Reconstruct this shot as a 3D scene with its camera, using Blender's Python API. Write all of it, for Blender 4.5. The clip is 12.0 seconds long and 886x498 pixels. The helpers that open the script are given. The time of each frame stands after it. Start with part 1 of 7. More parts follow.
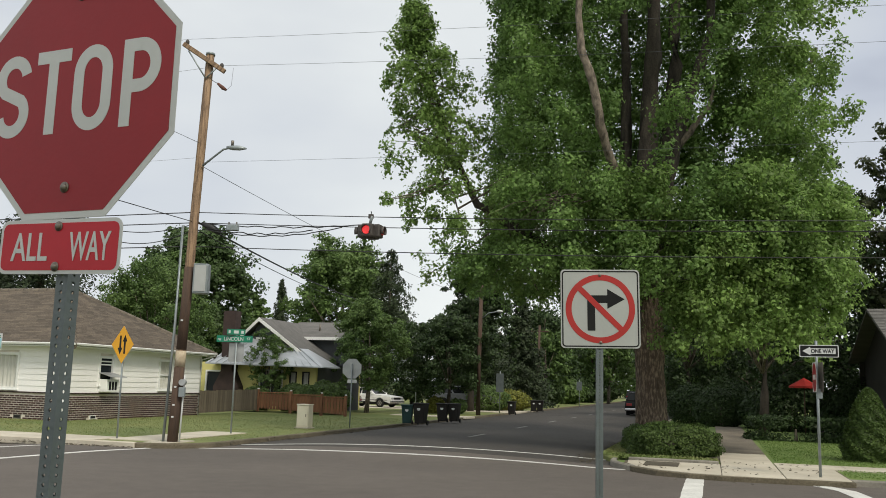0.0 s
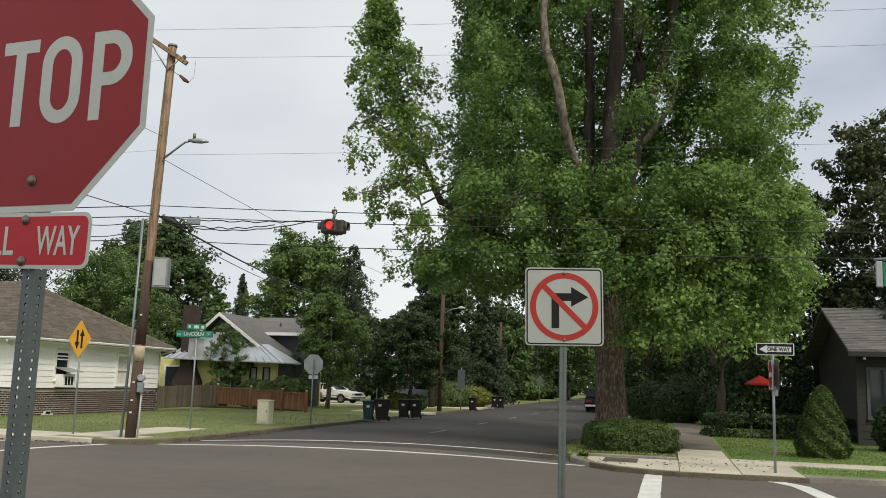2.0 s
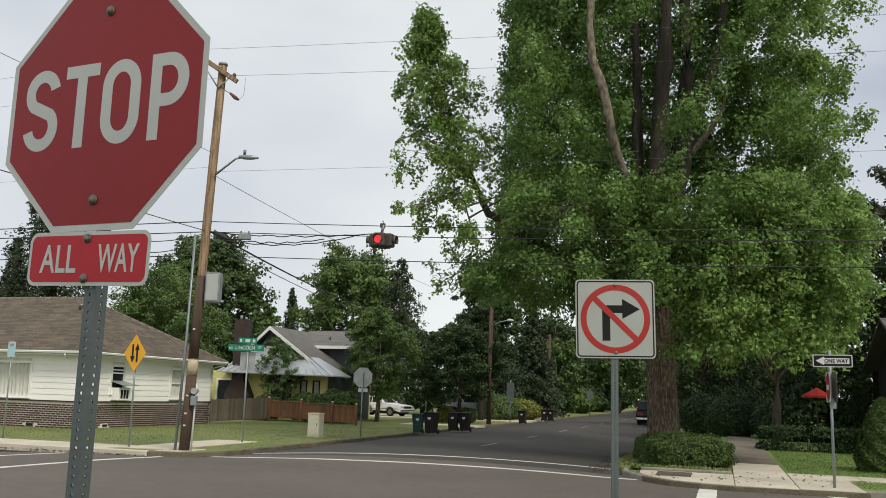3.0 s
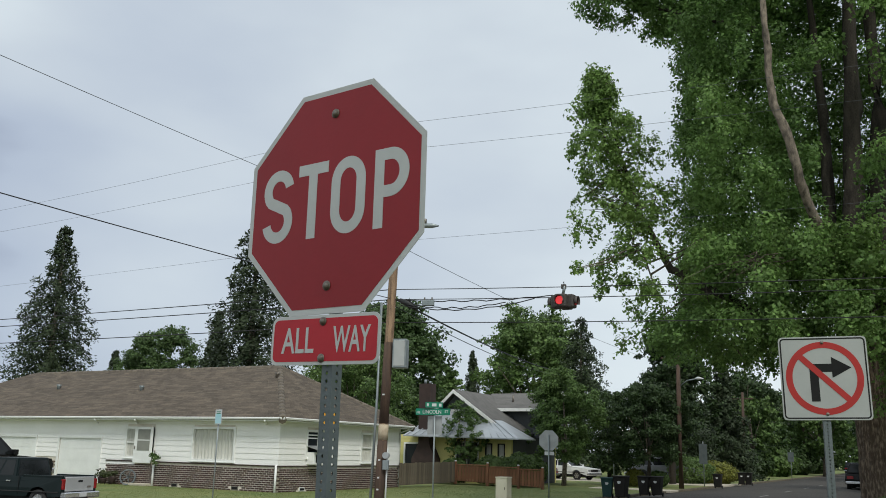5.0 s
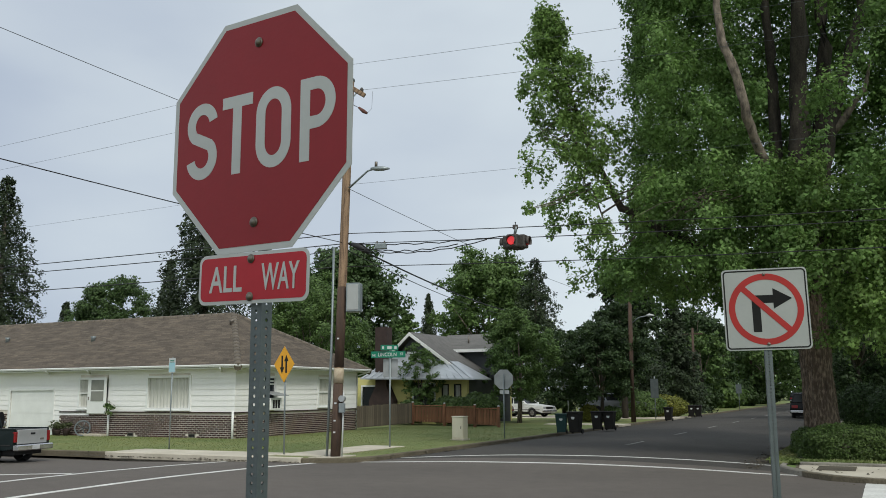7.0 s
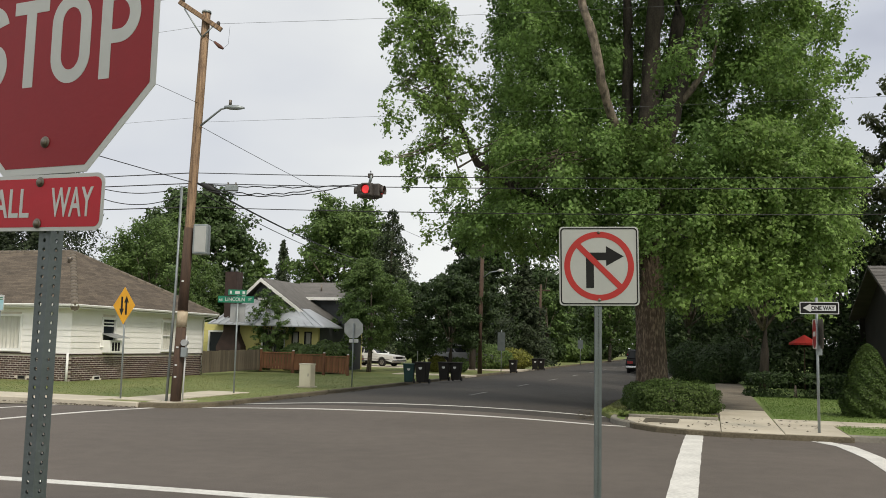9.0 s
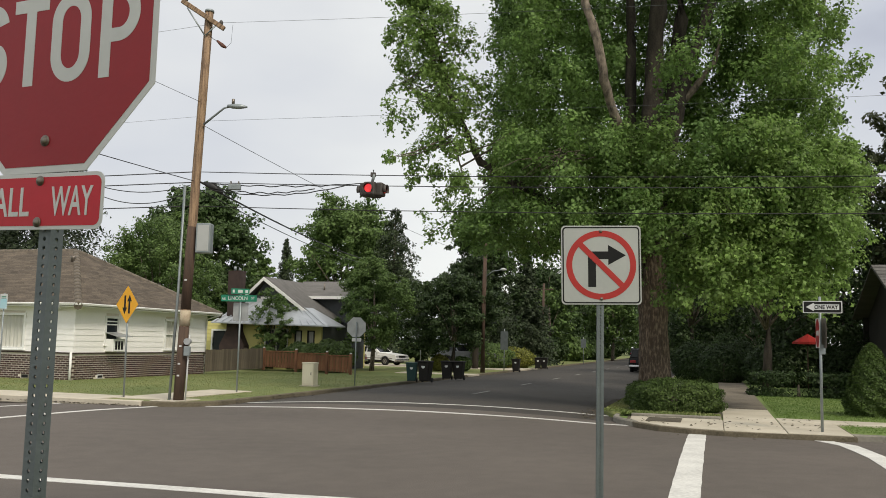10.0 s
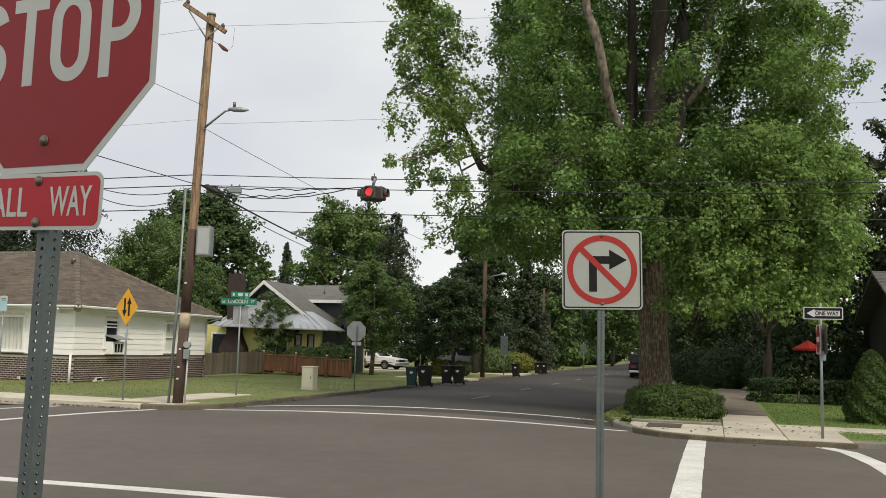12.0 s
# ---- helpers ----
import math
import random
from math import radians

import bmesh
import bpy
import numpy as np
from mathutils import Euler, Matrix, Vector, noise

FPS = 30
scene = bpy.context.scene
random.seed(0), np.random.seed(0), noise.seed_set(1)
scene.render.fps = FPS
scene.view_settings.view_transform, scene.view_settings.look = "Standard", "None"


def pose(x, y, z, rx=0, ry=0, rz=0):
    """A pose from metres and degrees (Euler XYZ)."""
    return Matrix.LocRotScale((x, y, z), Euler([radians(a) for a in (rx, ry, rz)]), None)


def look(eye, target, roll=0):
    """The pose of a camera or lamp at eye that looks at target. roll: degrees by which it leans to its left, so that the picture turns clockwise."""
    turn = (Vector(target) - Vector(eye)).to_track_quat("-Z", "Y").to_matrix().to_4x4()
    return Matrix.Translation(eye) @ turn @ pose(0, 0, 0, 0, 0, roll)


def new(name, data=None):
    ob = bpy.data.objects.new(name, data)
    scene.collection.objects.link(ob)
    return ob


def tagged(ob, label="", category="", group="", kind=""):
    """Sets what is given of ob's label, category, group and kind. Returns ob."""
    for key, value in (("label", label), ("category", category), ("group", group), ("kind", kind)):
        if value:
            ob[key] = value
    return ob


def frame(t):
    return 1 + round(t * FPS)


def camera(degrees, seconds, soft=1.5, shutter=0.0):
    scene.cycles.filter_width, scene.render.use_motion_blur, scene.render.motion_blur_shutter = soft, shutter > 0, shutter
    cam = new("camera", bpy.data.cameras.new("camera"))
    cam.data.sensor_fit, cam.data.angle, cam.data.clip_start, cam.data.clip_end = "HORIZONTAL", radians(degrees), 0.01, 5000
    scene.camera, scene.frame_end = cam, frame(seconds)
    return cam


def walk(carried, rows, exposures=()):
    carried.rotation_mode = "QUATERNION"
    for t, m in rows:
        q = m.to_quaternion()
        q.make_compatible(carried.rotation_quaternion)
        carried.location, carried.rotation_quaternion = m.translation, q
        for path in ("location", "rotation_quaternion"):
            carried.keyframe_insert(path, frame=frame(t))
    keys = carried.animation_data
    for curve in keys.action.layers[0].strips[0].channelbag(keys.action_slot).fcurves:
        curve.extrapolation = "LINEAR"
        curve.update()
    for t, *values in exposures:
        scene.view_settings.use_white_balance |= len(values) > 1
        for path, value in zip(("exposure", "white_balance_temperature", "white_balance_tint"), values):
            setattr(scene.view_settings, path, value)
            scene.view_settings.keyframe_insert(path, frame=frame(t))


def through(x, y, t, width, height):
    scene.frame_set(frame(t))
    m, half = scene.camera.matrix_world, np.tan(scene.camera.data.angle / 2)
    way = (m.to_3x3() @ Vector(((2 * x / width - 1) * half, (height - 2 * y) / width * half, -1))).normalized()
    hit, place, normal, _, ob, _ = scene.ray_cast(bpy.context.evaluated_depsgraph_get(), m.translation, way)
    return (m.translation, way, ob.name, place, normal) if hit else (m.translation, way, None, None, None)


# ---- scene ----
cam = camera(52.9, 12.0, soft=0.9)
PATH = [
    (0, (0.177, 0.207, 1.735), (0.162, 2.184, 2.037), 1.6),
    (0.5, (0.183, 0.225, 1.736), (0.197, 2.204, 2.026), 1.1),
    (1, (0.19, 0.205, 1.735), (0.244, 2.184, 2.019), 0.7),
    (1.5, (0.168, 0.2, 1.736), (0.266, 2.178, 2.021), 1.1),
    (2, (0.149, 0.193, 1.738), (0.219, 2.17, 2.034), 1.8),
    (2.5, (0.141, 0.189, 1.738), (0.147, 2.166, 2.04), 2.0),
    (4.5, (0.076, 0.109, 1.76), (-0.169, 2.049, 2.183), 1.0),
    (5, (0.036, 0.061, 1.761), (-0.391, 1.964, 2.204), 1.4),
    (5.5, (0.023, 0.06, 1.76), (-0.514, 1.937, 2.195), 1.6),
    (6, (0.004, 0.061, 1.757), (-0.605, 1.921, 2.168), 1.9),
    (6.5, (0.018, 0.079, 1.752), (-0.549, 1.958, 2.138), 1.2),
    (7, (0.091, 0.15, 1.743), (-0.24, 2.096, 2.063), -0.3),
    (7.5, (0.189, 0.222, 1.732), (0.098, 2.204, 1.983), -0.6),
    (9.5, (0.211, 0.264, 1.728), (0.196, 2.253, 1.94), 1.3),
    (10, (0.216, 0.266, 1.728), (0.193, 2.254, 1.938), 1.3),
    (10.5, (0.215, 0.269, 1.728), (0.177, 2.258, 1.932), 1.4),
    (11, (0.224, 0.273, 1.725), (0.179, 2.262, 1.93), 1.6),
    (11.5, (0.226, 0.269, 1.725), (0.197, 2.258, 1.936), 1.8),
    (12, (0.214, 0.285, 1.725), (0.19, 2.273, 1.945), 1.6),
]

EXPOSURE = [(0, 0.1, 6700, 6), (2.7, 0.1, 6700, 6), (4.4, -0.04, 6250, 4), (5.5, -0.1, 6150, 4), (6.5, -0.07, 6150, 4), (7.0, -0.13, 6150, 4), (7.6, 0.1, 6700, 6), (9.4, 0.13, 6850, 8), (12, 0.13, 6850, 8)]
walk(cam, [(t, look(eye, target, roll)) for t, eye, target, roll in PATH], EXPOSURE)

# ---- street frame: u to the right across the far street, v ahead along it ----
TURN = 16.3
SA, CA = math.sin(radians(TURN)), math.cos(radians(TURN))


def W(u, v, z=0.0):
    return Vector((u * CA + v * SA, -u * SA + v * CA, z))


def S(u, v, z=0.0, rz=0.0):
    p = W(u, v, z)
    return pose(p.x, p.y, p.z, 0, 0, rz - TURN)


# ---- sky and sun ----
world = bpy.data.worlds.new("sky")
scene.world = world
world.use_nodes = True
wn, wl = world.node_tree.nodes, world.node_tree.links
wn.clear()
w_out = wn.new("ShaderNodeOutputWorld")
w_bg = wn.new("ShaderNodeBackground")
w_bg.inputs["Strength"].default_value = 1.0
w_sky = wn.new("ShaderNodeTexSky")
w_sky.sky_type, w_sky.sun_disc = "NISHITA", False
w_sky.sun_elevation, w_sky.sun_rotation = radians(48), radians(150)
w_dim = wn.new("ShaderNodeVectorMath")
w_dim.operation = "SCALE"
w_dim.inputs["Scale"].default_value = 0.07
w_tc = wn.new("ShaderNodeTexCoord")
w_map = wn.new("ShaderNodeMapping")
w_map.inputs["Scale"].default_value = (1.0, 1.0, 2.3)
w_map.inputs["Location"].default_value = (0.35, 0.1, 0.2)
w_noise = wn.new("ShaderNodeTexNoise")
w_noise.inputs["Scale"].default_value = 1.7
w_noise.inputs["Detail"].default_value = 5
w_noise.inputs["Roughness"].default_value = 0.42
w_ramp = wn.new("ShaderNodeValToRGB")
w_ramp.color_ramp.elements[0].position, w_ramp.color_ramp.elements[0].color = 0.30, (0.19, 0.21, 0.33, 1)
w_ramp.color_ramp.elements[1].position, w_ramp.color_ramp.elements[1].color = 0.90, (0.9, 0.93, 0.955, 1)
w_mid = w_ramp.color_ramp.elements.new(0.47)
w_mid.color = (0.55, 0.59, 0.70, 1)
w_pale = w_ramp.color_ramp.elements.new(0.70)
w_pale.color = (0.725, 0.755, 0.815, 1)
w_band = wn.new("ShaderNodeMapping")
w_band.inputs["Scale"].default_value = (1.0, 1.0, 1.8)
w_far = wn.new("ShaderNodeVectorMath")
w_far.operation = "DISTANCE"
w_far.inputs[1].default_value = (-0.63, 0.74, 0.31)
w_dark = wn.new("ShaderNodeMapRange")
w_dark.interpolation_type = "SMOOTHSTEP"
w_dark.inputs["From Min"].default_value, w_dark.inputs["From Max"].default_value = 0.06, 0.70
w_dark.inputs["To Min"].default_value, w_dark.inputs["To Max"].default_value = 0.0, 1.0
w_sum = wn.new("ShaderNodeMath")
w_sum.operation = "MULTIPLY_ADD"
w_sum.inputs[1].default_value, w_sum.inputs[2].default_value = 0.46, -0.21
w_rest = wn.new("ShaderNodeMapRange")
w_rest.interpolation_type = "SMOOTHSTEP"
w_rest.inputs["From Min"].default_value, w_rest.inputs["From Max"].default_value = 0.95, 1.7
w_rest.inputs["To Min"].default_value, w_rest.inputs["To Max"].default_value = 0.0, 0.18
w_amp = wn.new("ShaderNodeMath")
w_amp.operation = "MULTIPLY_ADD"
w_amp.inputs[1].default_value, w_amp.inputs[2].default_value = 1.4, -0.2
w_both = wn.new("ShaderNodeMath")
w_add = wn.new("ShaderNodeMath")
w_mix = wn.new("ShaderNodeMix")
w_mix.data_type = "RGBA"
w_mix.inputs["Factor"].default_value = 0.92
wl.new(w_tc.outputs["Generated"], w_map.inputs["Vector"])
wl.new(w_map.outputs["Vector"], w_noise.inputs["Vector"])
wl.new(w_tc.outputs["Generated"], w_band.inputs["Vector"])
wl.new(w_band.outputs["Vector"], w_far.inputs[0])
wl.new(w_far.outputs["Value"], w_dark.inputs["Value"])
wl.new(w_dark.outputs["Result"], w_sum.inputs[0])
wl.new(w_noise.outputs["Fac"], w_amp.inputs[0])
wl.new(w_amp.outputs["Value"], w_add.inputs[0])
wl.new(w_far.outputs["Value"], w_rest.inputs["Value"])
wl.new(w_sum.outputs["Value"], w_both.inputs[0])
wl.new(w_rest.outputs["Result"], w_both.inputs[1])
wl.new(w_both.outputs["Value"], w_add.inputs[1])
wl.new(w_add.outputs["Value"], w_ramp.inputs["Fac"])
wl.new(w_sky.outputs["Color"], w_dim.inputs[0])
wl.new(w_dim.outputs["Vector"], w_mix.inputs["A"])
wl.new(w_ramp.outputs["Color"], w_mix.inputs["B"])
wl.new(w_mix.outputs["Result"], w_bg.inputs["Color"])
wl.new(w_bg.outputs["Background"], w_out.inputs["Surface"])

sun_data = bpy.data.lights.new("sun", "SUN")
sun_data.energy, sun_data.angle, sun_data.color = 2.3, radians(16), (1.0, 0.93, 0.83)
sun = new("sun", sun_data)
sun.matrix_world = look((10, -15, 20), (0, 0, 0))


# ---- materials ----
def mat(name, c1, c2=None, scale=2.0, rough=0.7, metal=0.0, bump=0.0, bump_scale=40.0, fine=0.25, vary=0.0, stretch=(1, 1, 1), spec=0.5, sheen=0.0):
    """Two colours mixed by a broad and a fine noise; bump from a fine one; vary: how far single pieces differ."""
    m = bpy.data.materials.new(name)
    m.use_nodes = True
    n, l = m.node_tree.nodes, m.node_tree.links
    b = n["Principled BSDF"]
    b.inputs["Roughness"].default_value, b.inputs["Metallic"].default_value = rough, metal
    b.inputs["Specular IOR Level"].default_value = spec
    c2 = c2 or tuple(v * 0.8 for v in c1)
    tc, mp = n.new("ShaderNodeTexCoord"), n.new("ShaderNodeMapping")
    mp.inputs["Scale"].default_value = stretch
    l.new(tc.outputs["Object"], mp.inputs["Vector"])
    big, small = n.new("ShaderNodeTexNoise"), n.new("ShaderNodeTexNoise")
    big.inputs["Scale"].default_value, big.inputs["Detail"].default_value = scale, 4
    small.inputs["Scale"].default_value, small.inputs["Detail"].default_value = scale * 14, 3
    for t in (big, small):
        l.new(mp.outputs["Vector"], t.inputs["Vector"])
    mixv = n.new("ShaderNodeMix")
    mixv.inputs["Factor"].default_value = fine
    l.new(big.outputs["Fac"], mixv.inputs["A"])
    l.new(small.outputs["Fac"], mixv.inputs["B"])
    ramp = n.new("ShaderNodeValToRGB")
    ramp.color_ramp.elements[0].position, ramp.color_ramp.elements[0].color = 0.36, (*c1, 1)
    ramp.color_ramp.elements[1].position, ramp.color_ramp.elements[1].color = 0.64, (*c2, 1)
    l.new(mixv.outputs["Result"], ramp.inputs["Fac"])
    col = ramp.outputs["Color"]
    if vary:
        inf, hsv, mul = n.new("ShaderNodeObjectInfo"), n.new("ShaderNodeHueSaturation"), n.new("ShaderNodeMapRange")
        geo, add, frac = n.new("ShaderNodeNewGeometry"), n.new("ShaderNodeMath"), n.new("ShaderNodeMath")
        frac.operation = "FRACT"
        l.new(inf.outputs["Random"], add.inputs[0])
        l.new(geo.outputs["Random Per Island"], add.inputs[1])
        l.new(add.outputs["Value"], frac.inputs[0])
        mul.inputs["To Min"].default_value, mul.inputs["To Max"].default_value = 1 - vary, 1 + vary
        l.new(frac.outputs["Value"], mul.inputs["Value"])
        l.new(mul.outputs["Result"], hsv.inputs["Value"])
        l.new(col, hsv.inputs["Color"])
        col = hsv.outputs["Color"]
    l.new(col, b.inputs["Base Color"])
    if bump:
        bn, bt = n.new("ShaderNodeBump"), n.new("ShaderNodeTexNoise")
        bt.inputs["Scale"].default_value, bt.inputs["Detail"].default_value = bump_scale, 4
        l.new(mp.outputs["Vector"], bt.inputs["Vector"])
        bn.inputs["Strength"].default_value, bn.inputs["Distance"].default_value = bump, 0.02
        l.new(bt.outputs["Fac"], bn.inputs["Height"])
        l.new(bn.outputs["Normal"], b.inputs["Normal"])
    return m


def glass(name, tint=(0.02, 0.025, 0.03), rough=0.04):
    return mat(name, tint, tint, rough=rough, spec=0.45)


def leaf_mat(name, c1, c2, through=0.35, vary=0.45):
    """A leaf: diffuse and slightly glossy, letting some light through; every leaf differs."""
    m = mat(name, c1, c2, scale=0.35, rough=0.55, fine=0.15, vary=vary, spec=0.3)
    n, l = m.node_tree.nodes, m.node_tree.links
    b = n["Principled BSDF"]
    tr, mx = n.new("ShaderNodeBsdfTranslucent"), n.new("ShaderNodeMixShader")
    mx.inputs["Fac"].default_value = through
    l.new(b.inputs["Base Color"].links[0].from_socket, tr.inputs["Color"])
    l.new(b.outputs["BSDF"], mx.inputs[1])
    l.new(tr.outputs["BSDF"], mx.inputs[2])
    l.new(mx.outputs["Shader"], n["Material Output"].inputs["Surface"])
    return m


ASPHALT = mat("asphalt", (0.084, 0.071, 0.062), (0.116, 0.098, 0.086), 0.22, 0.9, bump=0.4, bump_scale=60, fine=0.35)
# Asphalt of the street ahead, dark to stand for the trees' shade.
ASPHALT_SHADED = mat("asphalt_tree_shade", (0.036, 0.031, 0.027), (0.05, 0.044, 0.038), 0.4, 0.9, bump=0.4, bump_scale=60)
LINE = mat("road_paint", (0.72, 0.71, 0.68), (0.5, 0.49, 0.47), 1.5, 0.7, bump=0.2, bump_scale=50, fine=0.5)
# Worn dash paint, dimmed further for the shade over the street ahead.
LINE_WORN_SHADED = mat("worn_shaded_road_paint", (0.3, 0.29, 0.27), (0.1, 0.095, 0.09), 2.5, 0.8, bump=0.2, bump_scale=50, fine=0.6)
CONCRETE = mat("concrete", (0.54, 0.49, 0.405), (0.42, 0.375, 0.3), 0.9, 0.9, bump=0.2, bump_scale=50, vary=0.08)
KERB_SOIL = mat("soil_covered_kerb", (0.15, 0.125, 0.085), (0.075, 0.064, 0.042), 1.8, 0.95, bump=0.7, bump_scale=30, fine=0.5)
KERB = mat("kerb_concrete", (0.27, 0.25, 0.21), (0.14, 0.13, 0.11), 1.4, 0.9, bump=0.3, bump_scale=40)
LAWN = mat("lawn_soil", (0.105, 0.15, 0.04), (0.195, 0.2, 0.068), 0.5, 0.95, bump=0.8, bump_scale=25, fine=0.4)
LAWN_GREEN = mat("green_lawn_soil", (0.1, 0.165, 0.035), (0.16, 0.215, 0.055), 0.5, 0.95, bump=0.6, bump_scale=25, fine=0.4)
# Stained concrete, its colour darkened further for the tree shade over it.
WALK_DARK = mat("stained_shaded_concrete", (0.2, 0.17, 0.13), (0.13, 0.11, 0.085), 0.9, 0.9, bump=0.3, bump_scale=40, vary=0.1)
GRASS_GREEN = leaf_mat("green_grass_blades", (0.095, 0.17, 0.036), (0.15, 0.215, 0.052), 0.3, 0.2)
GRASS = leaf_mat("grass_blades", (0.13, 0.175, 0.05), (0.215, 0.222, 0.085), 0.06, 0.16)
EARTH = mat("bare_earth", (0.1, 0.085, 0.06), (0.06, 0.05, 0.035), 1.2, 0.95, bump=0.7, bump_scale=30)
STEEL = mat("galvanised_steel", (0.3, 0.33, 0.34), (0.22, 0.25, 0.26), 3, 0.5, 0.55, bump=0.1, bump_scale=80)
POST = mat("weathered_steel_post", (0.15, 0.172, 0.18), (0.11, 0.128, 0.135), 4, 0.55, 0.35, bump=0.15, bump_scale=90)
SIGN_RED = mat("sign_red", (0.3, 0.014, 0.022), (0.26, 0.012, 0.019), 1.5, 0.42, bump=0.03, bump_scale=60, spec=0.3)
PLAQUE_RED = mat("plaque_red", (0.5, 0.02, 0.035), (0.43, 0.018, 0.03), 1.5, 0.4, bump=0.03, bump_scale=60, spec=0.3)
SIGN_WHITE = mat("sign_white", (0.57, 0.575, 0.575), (0.51, 0.515, 0.515), 3, 0.45)
RING_RED = mat("faded_sign_red", (0.4, 0.032, 0.03), (0.34, 0.028, 0.026), 3, 0.45, spec=0.3)
SIGN_DULL = mat("dull_sign_white", (0.385, 0.395, 0.39), (0.345, 0.355, 0.35), 3, 0.5, bump=0.02, bump_scale=60)
SIGN_BLACK = mat("sign_black", (0.012, 0.012, 0.013), (0.018, 0.018, 0.018), 3, 0.5, spec=0.15)
SIGN_YELLOW = mat("sign_yellow", (0.85, 0.42, 0.015), (0.78, 0.36, 0.012), 3, 0.45)
SIGN_GREEN = mat("sign_green", (0.005, 0.19, 0.11), (0.005, 0.155, 0.09), 3, 0.4)
SIGN_BLUE = mat("sign_pale_blue", (0.3, 0.55, 0.62), (0.4, 0.6, 0.65), 3, 0.5)
SIGN_BACK = mat("bare_sign_back", (0.4, 0.41, 0.42), (0.3, 0.31, 0.32), 3, 0.5, 0.4)
BOLT = mat("zinc_bolt", (0.27, 0.24, 0.21), (0.13, 0.11, 0.095), 20, 0.45, 0.7)
WOOD_POLE = mat("pole_wood", (0.34, 0.225, 0.14), (0.1, 0.064, 0.045), 3, 0.9, bump=0.6, bump_scale=12, stretch=(6, 6, 0.5), fine=0.4)
WOOD_POLE.node_tree.nodes["Color Ramp"].color_ramp.elements[0].position = 0.43
WOOD_POLE.node_tree.nodes["Color Ramp"].color_ramp.elements[1].position = 0.6
TAN_BAND = mat("tan_marker_band", (0.55, 0.47, 0.34), (0.28, 0.21, 0.14), 5, 0.6, bump=0.1, fine=0.3)
WOOD_DARK = mat("dark_pole_wood", (0.1, 0.06, 0.04), (0.05, 0.032, 0.024), 2, 0.85, bump=0.6, bump_scale=12, stretch=(6, 6, 0.5), fine=0.4)
WIRE = mat("wire_black", (0.02, 0.02, 0.022), rough=0.6)
WIRE_GREY = mat("wire_grey", (0.12, 0.13, 0.14), rough=0.5, metal=0.4)
SIDING = mat("white_siding", (0.86, 0.845, 0.825), (0.8, 0.785, 0.765), 0.7, 0.6, bump=0.06, bump_scale=30, fine=0.3)
TRIM = mat("white_trim", (0.82, 0.82, 0.8), (0.74, 0.74, 0.72), 1.5, 0.55)
BRICK = mat("dark_brick", (0.08, 0.038, 0.031), (0.043, 0.023, 0.021), 4, 0.85, bump=0.4, bump_scale=40, vary=0.35)
MORTAR = mat("mortar", (0.72, 0.66, 0.58), (0.6, 0.55, 0.48), 3, 0.95, bump=0.4, bump_scale=60)
ROOF = mat("brown_shingle", (0.128, 0.1, 0.074), (0.066, 0.052, 0.04), 1.0, 0.95, bump=0.6, bump_scale=14, stretch=(1, 1.6, 1.6), fine=0.6, vary=0.26)
ROOF_CAP = mat("pale_brown_ridge_shingle", (0.17, 0.142, 0.112), (0.1, 0.083, 0.066), 1.2, 0.95, bump=0.5, bump_scale=14, fine=0.5, vary=0.15)
ROOF_GREY = mat("grey_shingle", (0.16, 0.152, 0.145), (0.098, 0.094, 0.09), 1.1, 0.95, bump=0.7, bump_scale=14, stretch=(1, 3, 3), fine=0.45, vary=0.16)
GLASS = glass("window_glass")
GLASS_CAR = mat("car_glass", (0.01, 0.012, 0.013), (0.014, 0.016, 0.017), rough=0.06, spec=0.3)
CURTAIN = mat("curtain", (0.62, 0.61, 0.56), (0.5, 0.49, 0.45), 1.5, 0.9, stretch=(8, 1, 0.3))
BLIND = mat("blind_grey", (0.25, 0.25, 0.22), (0.2, 0.2, 0.18), 2, 0.8)
METAL_ROOF = mat("metal_roof", (0.45, 0.47, 0.5), (0.36, 0.38, 0.41), 0.8, 0.4, 0.3)
YELLOW = mat("yellow_siding", (0.66, 0.6, 0.24), (0.58, 0.52, 0.2), 0.8, 0.7)
# Grey house walls, near black: the trees' shade is in the colour.
WALL_SHADED = mat("shaded_lap", (0.032, 0.029, 0.027), (0.022, 0.02, 0.019), 1.2, 0.8, bump=0.3, bump_scale=20)
GREY_SHAKE = mat("grey_shake", (0.085, 0.09, 0.1), (0.06, 0.065, 0.07), 1.2, 0.8, bump=0.3, bump_scale=20)
CHIMNEY = mat("chimney_brick", (0.055, 0.034, 0.03), (0.035, 0.023, 0.021), 3, 0.9, bump=0.5, bump_scale=25)
CHIMNEY_RED = mat("red_chimney_brick", (0.17, 0.07, 0.05), (0.1, 0.045, 0.035), 5, 0.9, bump=0.5, bump_scale=25)
FENCE_GREY = mat("grey_fence_wood", (0.15, 0.12, 0.085), (0.085, 0.07, 0.05), 2, 0.9, bump=0.3, bump_scale=20, stretch=(4, 4, 0.6), vary=0.25)
FENCE_RED = mat("cedar_fence_wood", (0.25, 0.115, 0.058), (0.13, 0.06, 0.032), 2, 0.85, bump=0.3, bump_scale=20, stretch=(4, 4, 0.6), vary=0.22)
# Bark for limbs inside the crowns, its colour darkened for the shade there.
BARK_SHADED = mat("crown_shade_bark", (0.024, 0.02, 0.017), (0.085, 0.07, 0.056), 2.2, 0.95, bump=1.0, bump_scale=14, stretch=(2.5, 2.5, 0.7), fine=0.5)
